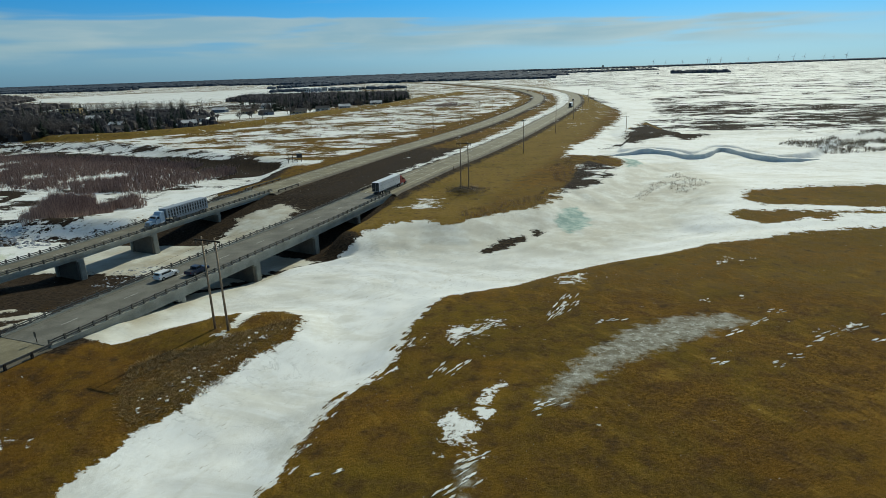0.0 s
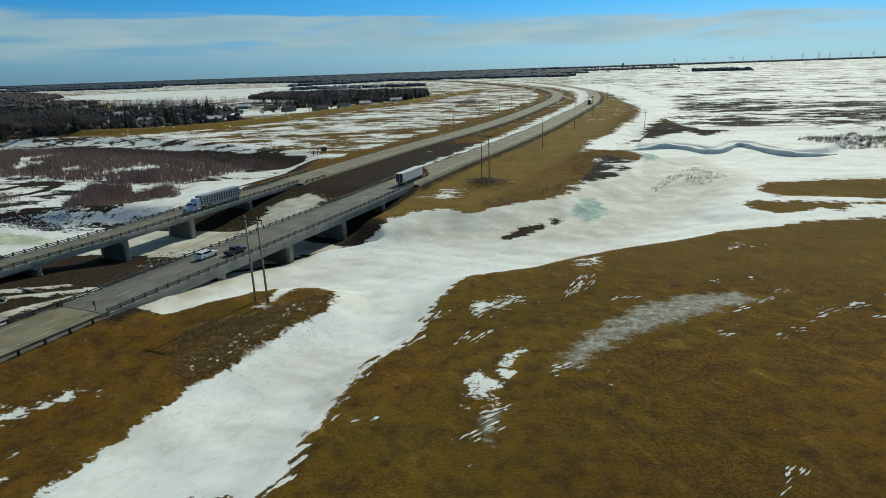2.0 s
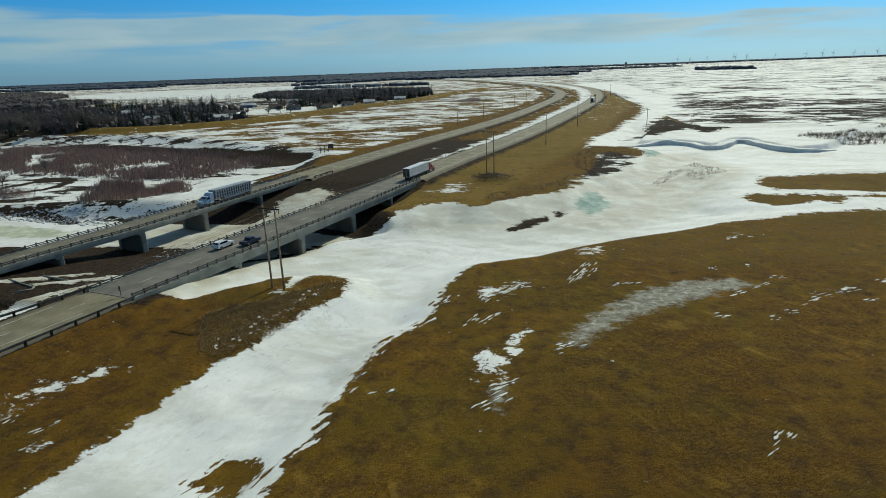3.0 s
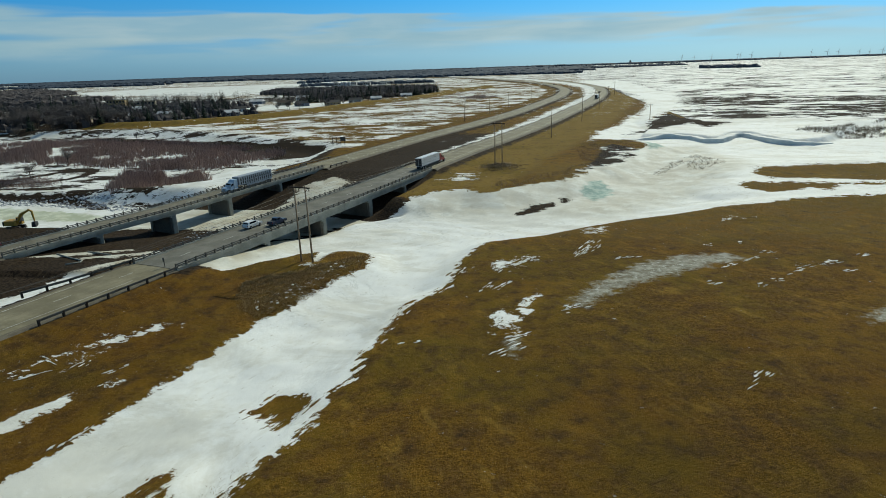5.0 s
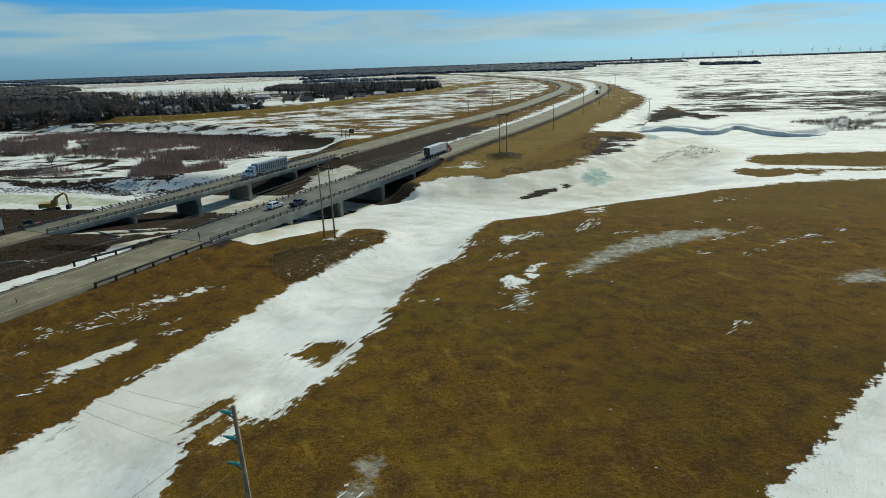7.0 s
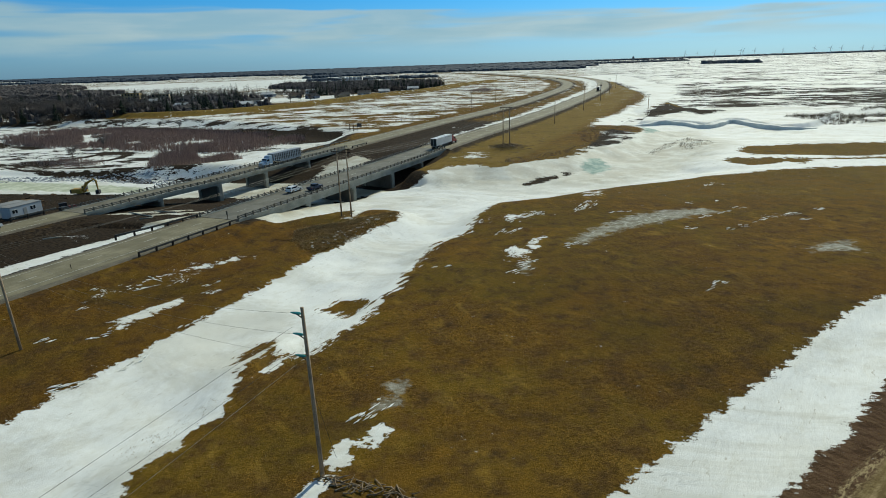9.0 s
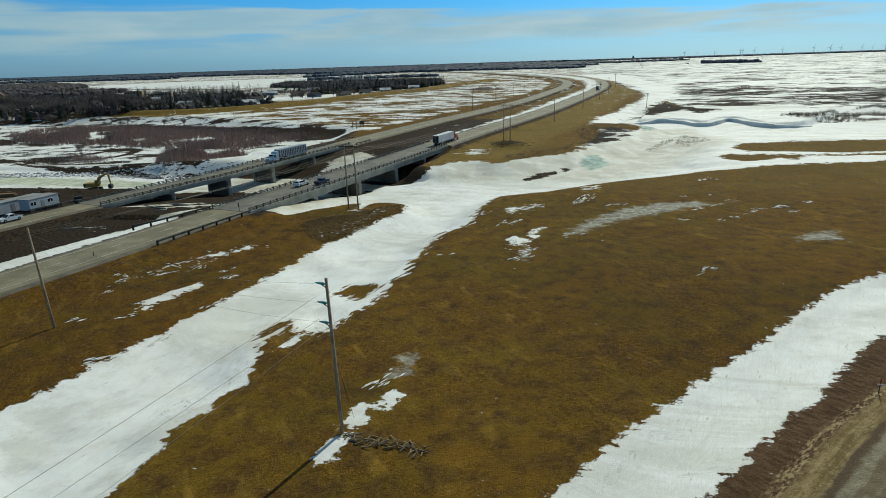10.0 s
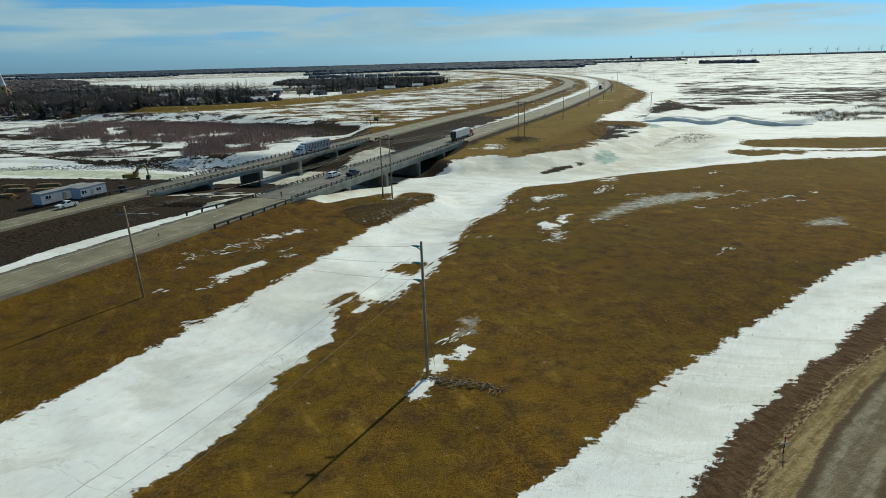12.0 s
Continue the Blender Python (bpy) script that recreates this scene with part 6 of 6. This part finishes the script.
def car(label, mat, kind):
    t = thing("pickup_truck" if kind == "pickup" else "suv", label, "car")
    roof = [(-0.9, 0.98), (-0.75, 1.62), (0.35, 1.66), (1.05, 1.05)] if kind == "pickup" else [(-2.25, 1.0), (-2.0, 1.6), (-0.2, 1.68), (0.4, 1.62), (1.1, 1.02)]
    low = [(2.45, 0.4), (2.5, 0.75), (2.35, 0.95), (1.05, 1.06), (-0.9, 1.06), (-2.45, 1.02), (-2.5, 0.5), (-2.4, 0.38)]
    part("body", Shape().profile([(y, z) for y, z in low], -0.95, 0.95, 0.06), mat, t)
    cab = part("cabin", Shape().profile(roof, -0.86, 0.86, 0.12), mat, t)
    part("windscreen", Shape().profile([(0.98, 1.1), (0.42, 1.6), (0.47, 1.62), (1.06, 1.1)], -0.72, 0.72, 0.06), GLASS, cab)
    for k in (-1, 1):
        part("side_window", Shape().box((k * 0.82, -0.2 if kind == "pickup" else -0.6, 1.36), (0.06, 1.0 if kind == "pickup" else 2.1, 0.36)), GLASS, cab)
        part("headlight", Shape().box((k * 0.72, 2.44, 0.8), (0.3, 0.1, 0.16), chamfer=0.02), LAMP, t)
        part("tail_light", Shape().box((k * 0.82, -2.46, 0.85), (0.2, 0.08, 0.25), chamfer=0.02), RED, t)
        part("mirror", Shape().box((k * 1.02, 0.7, 1.12), (0.16, 0.1, 0.14), chamfer=0.02), BLACK, t)
    part("rear_window", Shape().box((0, -0.88 if kind == "pickup" else -2.16, 1.35), (1.3, 0.06, 0.34)), GLASS, cab)
    if kind == "pickup":
        part("cargo_bed", Shape().box((0, -1.7, 1.04), (1.5, 1.4, 0.06)), BLACK, t)
    part("bumper", Shape().box((0, 2.5, 0.5), (1.8, 0.14, 0.24), chamfer=0.04), BLACK, t)
    wheels(t, [(k * 0.84, y) for k in (-1, 1) for y in (1.5, -1.55)], 0.38, 0.26)
    return t


def on_road(ob, line, y, away, back=False, z=ROAD_Z):
    c, d, left = frame_at(line, y)
    p = c + left * away
    turn = math.atan2(d[1], d[0]) - math.pi / 2 + (math.pi if back else 0)
    ob.matrix_basis = Matrix.Translation((p[0], p[1], z + 0.03)) @ Matrix.Rotation(turn, 4, "Z")
    return ob


on_road(semi("red long-nosed truck with a white box trailer on the highway", RED), SOUTH_ROAD, 257, -2.0)
on_road(semi("pale blue truck with an aluminium livestock trailer on the bridge", BLUE_WHITE, True), NORTH_ROAD, 217, -2.0, True)
on_road(car("white sport utility car driving over the bridge", WHITE, "suv"), SOUTH_ROAD, 168.5, 1.9)
on_road(car("dark blue pickup truck driving over the bridge", NAVY, "pickup"), SOUTH_ROAD, 172.5, -1.9)
on_road(car("white pickup truck on the far carriageway", WHITE, "pickup"), NORTH_ROAD, 128, 2.2, True)
on_road(semi("dark blue truck far off on the highway's curve", NAVY), SOUTH_ROAD, 640, -2.0)
on_road(car("dark car far off on the highway's curve", NAVY, "suv"), SOUTH_ROAD, 742, 1.9)
on_road(car("dark car far off on the opposite carriageway", NAVY, "suv"), NORTH_ROAD, 1020, -1.9, True)

# ---------------------------------------------------------------- building site beside the far bridge
# white trailer panels, greyed towards blue to carry the facade's shade
TRAILER = paint("shaded_panels", (0.40, 0.43, 0.46, 1), 0.5)


def office_trailer(label, long, x, y, turn):
    z = ground_z(x, y)
    t = thing("office_trailer", label, "trailer", "site offices", Matrix.Translation((x, y, z)) @ Matrix.Rotation(turn, 4, "Z"))
    part("body", Shape().box((0, 0, 2.05), (long, 3.3, 2.7), chamfer=0.06), TRAILER, t, "ribbed trailer wall, blue-grey with shade in the colour")
    part("roof", Shape().box((0, 0, 3.46), (long + 0.2, 3.5, 0.14), chamfer=0.05), SIDING[3], t, "grey metal roof")
    for k in (-0.36, 0.2):
        w0 = part("window", Shape().box((long * k, -1.66, 2.3), (1.3, 0.06, 0.85), chamfer=0.01), GLASS, t)
        part("window_frame", Shape().box((long * k, -1.665, 2.3), (0.08, 0.08, 0.85)).box((long * k, -1.665, 2.75), (1.4, 0.08, 0.06)).box((long * k, -1.665, 1.85), (1.4, 0.08, 0.06)), WHITE, w0)
    part("door", Shape().box((long * -0.05, -1.67, 1.75), (0.9, 0.06, 2.0), chamfer=0.01), SIDING[3], t)
    part("hitch", Shape().box((long / 2 + 0.6, 0, 0.7), (1.3, 0.2, 0.16)), BLACK, t)
    part("skirting", Shape().box((0, 0, 0.35), (long - 0.4, 3.0, 0.7)), BLACK, t)
    wheels(t, [], 0.4)


office_trailer("long white site office trailer standing on brown soil", 15.0, -127.6, 142.0, radians(80))
office_trailer("short white site office trailer with one window", 8.3, -121.4, 144.2, radians(82))

ex = thing("excavator", "yellow tracked excavator with its boom raised beside the river", "excavator", m=Matrix.Translation((-131, 175, ground_z(-131, 175))) @ Matrix.Rotation(radians(10), 4, "Z"))
for k in (-1, 1):
    part("track", Shape().profile([(k * 1.1 - 0.3, 0), (k * 1.1 + 0.3, 0), (k * 1.1 + 0.3, 0.85), (k * 1.1 - 0.3, 0.85)], -2.0, 2.0, 0.3), RUBBER, ex)
part("house", Shape().box((-0.7, 0, 1.7), (3.0, 2.6, 1.3), chamfer=0.2), YELLOW, ex, "dull yellow engine housing")
part("counterweight", Shape().box((-2.3, 0, 1.6), (0.7, 2.6, 1.1), chamfer=0.25), BLACK, ex)
cabin = part("cab", Shape().box((0.9, 0.7, 2.1), (1.5, 1.1, 1.8), chamfer=0.12, taper=0.92), YELLOW, ex)
part("window", Shape().box((1.62, 0.7, 2.35), (0.1, 0.85, 1.0)).box((0.9, 0.14, 2.35), (1.1, 0.06, 0.9)), GLASS, cabin)
part("boom", Shape().tube([(0.8, -0.3, 1.6), (2.2, -0.3, 3.9), (4.6, -0.3, 5.0)], [0.34, 0.42, 0.24], 6), YELLOW, ex, "dull yellow bent boom")
part("stick", Shape().tube([(4.3, -0.3, 5.2), (5.2, -0.3, 4.6), (5.4, -0.3, 1.9)], [0.2, 0.3, 0.18], 6), YELLOW, ex)
part("bucket", Shape().profile([(-0.9, 0.5), (-0.9, 1.8), (0.3, 1.8), (0.3, 0.9)], 4.7, 5.9, 0.15), BLACK, ex)
part("hydraulic_ram", Shape().tube([(1.4, -0.3, 1.8), (2.9, -0.3, 3.9)], 0.09, 6), SILVER, ex)

crate_spots = [(-117.5, 152.5, 1.4, BLACK), (-117.2, 155.5, 1.2, RED), (-121, 156.5, 1.0, BLACK)]
for x, y, turn, mat in crate_spots:
    c = thing("equipment_crate", "small painted equipment box standing on the site", "equipment", "site equipment", Matrix.Translation((x, y, ground_z(x, y))) @ Matrix.Rotation(turn, 4, "Z"))
    part("box", Shape().box((0, 0, 0.7), (1.9, 1.2, 1.2), chamfer=0.12, taper=0.94), mat, c)
    part("skid", Shape().box((0, 0.4, 0.06), (2.1, 0.14, 0.12)).box((0, -0.4, 0.06), (2.1, 0.14, 0.12)), BLACK, c)
LUMBER = simple("stacked_timber", (0.12, 0.07, 0.03, 1), (0.26, 0.17, 0.085, 1), 2.0, 0.85)
rr = random.Random(4)
for x, y, turn in ((-148, 160, 0.3), (-152, 153, 0.1), (-143, 153.5, 0.5), (-158, 158, 0.2), (-137, 160, 0.4), (-150, 145, 0.3)):
    st = thing("timber_stack", "low stack of timber lying on brown soil", "timber", "timber stacks", Matrix.Translation((x, y, ground_z(x, y))) @ Matrix.Rotation(turn, 4, "Z"))
    for row in range(3):
        for k in range(5):
            part("plank", Shape().box((rr.uniform(-0.3, 0.3), (k - 2) * 0.34, 0.16 + row * 0.3), (6.0, 0.3, 0.27), chamfer=0.02), LUMBER, st)

# roadside sign frame by the far carriageway
bd = thing("sign_frame", "dark timber sign frame seen from behind beside the road", "sign", m=Matrix.Translation((-94.5, 332, ground_z(-94.5, 332))) @ Matrix.Rotation(radians(10), 4, "Z"))
for k in (-3, -1, 1, 3):
    part("post", Shape().box((k, 0, 1.8), (0.25, 0.25, 4.2), chamfer=0.02), POST_WOOD, bd)
part("panel", Shape().box((2.2, -0.2, 3.0), (2.6, 0.12, 2.0), chamfer=0.02), BLACK, bd)
part("rail", Shape().box((0, 0.15, 2.2), (6.6, 0.1, 0.2)).box((0, 0.15, 3.6), (6.6, 0.1, 0.2)), POST_WOOD, bd)

# driftwood by the near pole and a brush pile at the far twin poles
LOG = simple("grey_driftwood", (0.13, 0.092, 0.054, 1), (0.32, 0.235, 0.145, 1), 2.0, 0.9)
rr = random.Random(9)
for i in range(64):
    t = i / 63
    x, y = -13.0 + 8.2 * t + rr.uniform(-0.3, 0.3), 60.6 - 1.4 * t + rr.gauss(0, 0.4)
    a, long = rr.gauss(-0.15, 0.8), rr.uniform(0.4, 1.7)
    z = ground_z(x, y) + 0.08
    dx, dy = math.cos(a) * long / 2, math.sin(a) * long / 2
    ob = part("branch", Shape().tube([(x - dx, y - dy, z), (x + rr.uniform(-0.1, 0.1), y + rr.uniform(-0.1, 0.1), z + 0.1), (x + dx, y + dy, z + rr.uniform(0, 0.25))], [0.075, 0.055, 0.02], 5), LOG)
    tagged(ob, "grey weathered branch lying on the dry grass", "branch", "driftwood")
s = Shape()
for _ in range(420):
    x, y = rr.gauss(-8.5, 3.2), rr.gauss(257.5, 3.6)
    z = ground_z(x, y)
    a, long = rr.uniform(0, 6.28), rr.uniform(0.8, 2.8)
    s.tube([(x, y, z + rr.uniform(0, 0.5)), (x + math.cos(a) * long, y + math.sin(a) * long, z + rr.uniform(0, 1.0))], [0.06, 0.03], 3, False)
tagged(part("brush_pile", s, LOG), "heap of cut branches around the twin poles", "brush pile", kind="stuff")


# ---------------------------------------------------------------- town
def house(x, y, turn, long, deep, tone):
    h = thing("house", "one-storey house among bare trees with snow around it", "house", "houses in the town", Matrix.Translation((x, y, ground_z(x, y))) @ Matrix.Rotation(turn, 4, "Z"))
    part("wall", Shape().box((0, 0, 1.5), (long, deep, 3.4)), SIDING[tone], h)
    roof = Shape().grow([(-long / 2 - 0.5, -deep / 2 - 0.5, 3.1), (long / 2 + 0.5, -deep / 2 - 0.5, 3.1), (long / 2 + 0.5, deep / 2 + 0.5, 3.1), (-long / 2 - 0.5, deep / 2 + 0.5, 3.1), (-long / 2 - 0.2, 0, 5.5), (long / 2 + 0.2, 0, 5.5)], [(0, 1, 5, 4), (3, 2, 5, 4), (0, 3, 4), (1, 2, 5), (0, 1, 2, 3)])
    rf = part("roof", roof, (ROOF_SNOWY, ROOF_DARK, ROOF_BROWN, ROOF_DARK)[(tone + int(abs(x))) % 4], h)
    part("chimney", Shape().box((long * 0.2, 0.6, 5.4), (0.8, 0.6, 1.4)), DARK_CONCRETE, rf)
    for k in (-0.32, 0.08, 0.34):
        win = part("window", Shape().box((long * k, -deep / 2 - 0.03, 1.8), (1.6, 0.08, 1.1)), GLASS, h)
        part("window_frame", Shape().box((long * k, -deep / 2 - 0.05, 2.4), (1.8, 0.1, 0.1)).box((long * k, -deep / 2 - 0.05, 1.2), (1.8, 0.1, 0.1)), WHITE, win)
    part("door", Shape().box((long * -0.12, -deep / 2 - 0.03, 1.1), (1.0, 0.08, 2.1)), SIDING[(tone + 1) % 4], h)


for spec in HOUSES:
    house(*spec)


def block(name, label, x, y, turn, long, deep, high, storeys, bays, mat, category="building"):
    b = thing(name, label, category, m=Matrix.Translation((x, y, ground_z(x, y))) @ Matrix.Rotation(turn, 4, "Z"))
    part("wall", Shape().box((0, 0, high / 2 - 0.2), (long, deep, high + 0.4)), mat, b)
    part("roof", Shape().box((0, 0, high + 0.2), (long + 0.8, deep + 0.8, 0.4), chamfer=0.1), ROOF_DARK, b)
    for s0 in range(storeys):
        for i in range(bays):
            px, pz = -long / 2 + (i + 0.5) * long / bays, (s0 + 0.55) * high / storeys
            win = part("window", Shape().box((px, -deep / 2 - 0.04, pz), (long / bays * 0.55, 0.1, high / storeys * 0.5)), GLASS, b)
            part("sill", Shape().box((px, -deep / 2 - 0.08, pz - high / storeys * 0.28), (long / bays * 0.65, 0.16, 0.12)), WHITE, win)


block("school_building", "long yellow brick building with rows of dark windows", -520, 735, radians(20), 22, 12, 9, 2, 6, YELLOW_BRICK)
block("apartment_house", "cream two-storey building among bare trees", -455, 700, radians(25), 20, 11, 8, 2, 5, SIDING[1])
ch = thing("church", "brown stone church with a tall pale pointed steeple", "church", m=Matrix.Translation((-650, 660, 0)) @ Matrix.Rotation(radians(40), 4, "Z"))
part("wall", Shape().box((0, 8, 5), (12, 30, 11)), YELLOW_BRICK, ch)
part("roof", Shape().grow([(-6.8, -7.5, 10.4), (6.8, -7.5, 10.4), (6.8, 23.5, 10.4), (-6.8, 23.5, 10.4), (0, -7, 17.5), (0, 23, 17.5)], [(0, 3, 5, 4), (1, 2, 5, 4), (0, 1, 4), (3, 2, 5), (0, 1, 2, 3)]), ROOF_BROWN, ch)
tw = part("tower", Shape().box((0, -9, 9), (6.4, 6.4, 19), chamfer=0.3), YELLOW_BRICK, ch)
part("belfry_window", Shape().box((0, -12.25, 15), (1.6, 0.1, 3.2)), GLASS, tw)
part("steeple", Shape().tube([(0, -9, 18.4), (0, -9, 22), (0, -9, 38)], [4.2, 3.0, 0.08], 8), SIDING[0], ch, "pale grey pointed steeple")
part("cross", Shape().box((0, -9, 38.9), (0.2, 0.2, 2.0)).box((0, -9, 39.2), (1.1, 0.2, 0.2)), BLACK, ch)
for x, y, hgt in ((-455, 1400, 6), (-420, 1410, 8), (-385, 1400, 6), (-350, 1415, 5)):
    block("farm_shed", "pale metal shed far off on the plain", x, y, 0.1, 15, 10, hgt, 1, 3, SIDING[0], "shed")
for k in (0, 9, 18):
    sl = thing("grain_bin", "round steel grain bin far off on the plain", "grain bin", "grain bins", Matrix.Translation((-440 + k, 1385, ground_z(-440 + k, 1385))))
    part("drum", Shape().tube([(0, 0, -0.5), (0, 0, 7)], 3.6, 14), SILVER, sl)
    part("cone_roof", Shape().tube([(0, 0, 7), (0, 0, 9.4)], [3.8, 0.4], 14), SILVER, sl)

# ---------------------------------------------------------------- far right: turbines, tower, creek
TURBINE = simple("turbine_white", (0.42, 0.45, 0.48, 1), (0.55, 0.58, 0.6, 1), 0.05, 0.5)
wt = thing("wind_turbine", "white three-bladed wind turbine standing on the far plain", "wind turbine", "wind turbines on the horizon")
part("tower", Shape().tube([(0, 0, -2), (0, 0, 55)], [2.6, 1.5], 10), TURBINE, wt)
part("nacelle", Shape().box((0, 1, 56), (3.4, 8, 3.4), chamfer=0.5), TURBINE, wt)
for i in range(3):
    a = 0.35 + i * 2.094
    part("blade", Shape().tube([(0, -3.4, 56), (math.sin(a) * 9, -3.6, 56 + math.cos(a) * 9), (math.sin(a) * 27, -3.4, 56 + math.cos(a) * 27)], [0.9, 1.5, 0.35], 6), TURBINE, wt)
rr = random.Random(12)
for i, (x, y) in enumerate(((937, 4396), (1019, 4410), (1116, 4357), (1307, 4459), (1306, 4407), (1357, 4347), (1546, 4397), (1748, 4432), (1793, 4305), (1900, 4408), (2009, 4377), (2100, 4443), (2202, 4494), (2428, 4320))):
    m = Matrix.Translation((x, y, ground_z(x, y))) @ Matrix.Rotation(rr.uniform(-0.3, 0.3), 4, "Z")
    q = copy_thing(wt, m) if i else wt
    q.matrix_basis = m
    q.scale = [rr.uniform(0.55, 0.75)] * 3
el = thing("grain_elevator", "tall dark grain elevator on the horizon", "grain elevator", m=Matrix.Translation((624, 4530, ground_z(624, 4530) - 8)))
part("house", Shape().box((0, 0, 12), (16, 16, 26)), SIDING[3], el)
part("cupola", Shape().box((0, 0, 29), (9, 12, 9)), ROOF_DARK, el)


# broken river ice piled along the far bank, and snow lumps on the near one
ICE_BLOCK = island_tones("broken_ice", (0.10, 0.115, 0.14, 1), (0.50, 0.51, 0.52, 1), 0.5, 0.3)


def lumps(name, poly, count, seed, low, high, mat, label, category, rise=(0.4, 0.9)):
    r = random.Random(seed)
    s = Shape()
    for x, y in scatter(poly, count, seed):
        k = low + (high - low) * r.random() ** 2
        z, a = ground_z(x, y), r.uniform(0, 6.28)
        ring = [(x + math.cos(a + j * 1.257) * k * r.uniform(0.7, 1.3), y + math.sin(a + j * 1.257) * k * r.uniform(0.7, 1.3)) for j in range(5)]
        lift, tilt = k * r.uniform(*rise), r.uniform(-0.3, 0.3) * k
        s.grow([(px, py, z - 0.1) for px, py in ring] + [(x + (px - x) * 0.75, y + (py - y) * 0.75, z + lift + tilt * (px - x)) for px, py in ring], [(j, (j + 1) % 5, 5 + (j + 1) % 5, 5 + j) for j in range(5)] + [(5, 6, 7, 8, 9)])
    me = bpy.data.meshes.new(name)
    me.from_pydata(s.v, [], s.f)
    me.materials.append(mat)
    return tagged(new(name, me), label, category, kind="stuff")


lumps("ice_rubble", [(-240, 214), (-200, 224), (-170, 224), (-145, 225), (-131, 220), (-122, 212), (-125, 209), (-138, 210), (-160, 215), (-200, 214), (-240, 207)], 1700, 3, 0.12, 0.6, ICE_BLOCK, "jumbled blocks of broken blue-grey river ice", "ice", (0.1, 0.6))
lumps("ice_rubble", [(-86, 178), (-72, 176), (-64, 184), (-70, 196), (-88, 192)], 320, 4, 0.1, 0.45, ICE_BLOCK, "broken river ice between the bridges", "ice", (0.1, 0.5))
SNOW_LUMP = island_tones("snow_lump", (0.66, 0.65, 0.60, 1), (0.84, 0.84, 0.80, 1), 0.7, 0.3)
lumps("snow_lumps", [(-39, 124), (-34, 131), (-32, 142), (-29, 151), (-33, 150), (-37, 138), (-41, 128)], 60, 5, 0.12, 0.42, SNOW_LUMP, "lumps of old snow on the grassy bank", "snow", (0.1, 0.3))
DIRT = island_tones("spoil_heap", (0.035, 0.024, 0.015, 1), (0.10, 0.064, 0.036, 1), 0.95, 0.1)
lumps("spoil_heap", [(-190, 135), (-140, 140), (-126, 160), (-130, 176), (-160, 180), (-200, 170)], 700, 7, 0.2, 0.9, DIRT, "churned heaps of brown soil on the site", "soil", (0.08, 0.35))
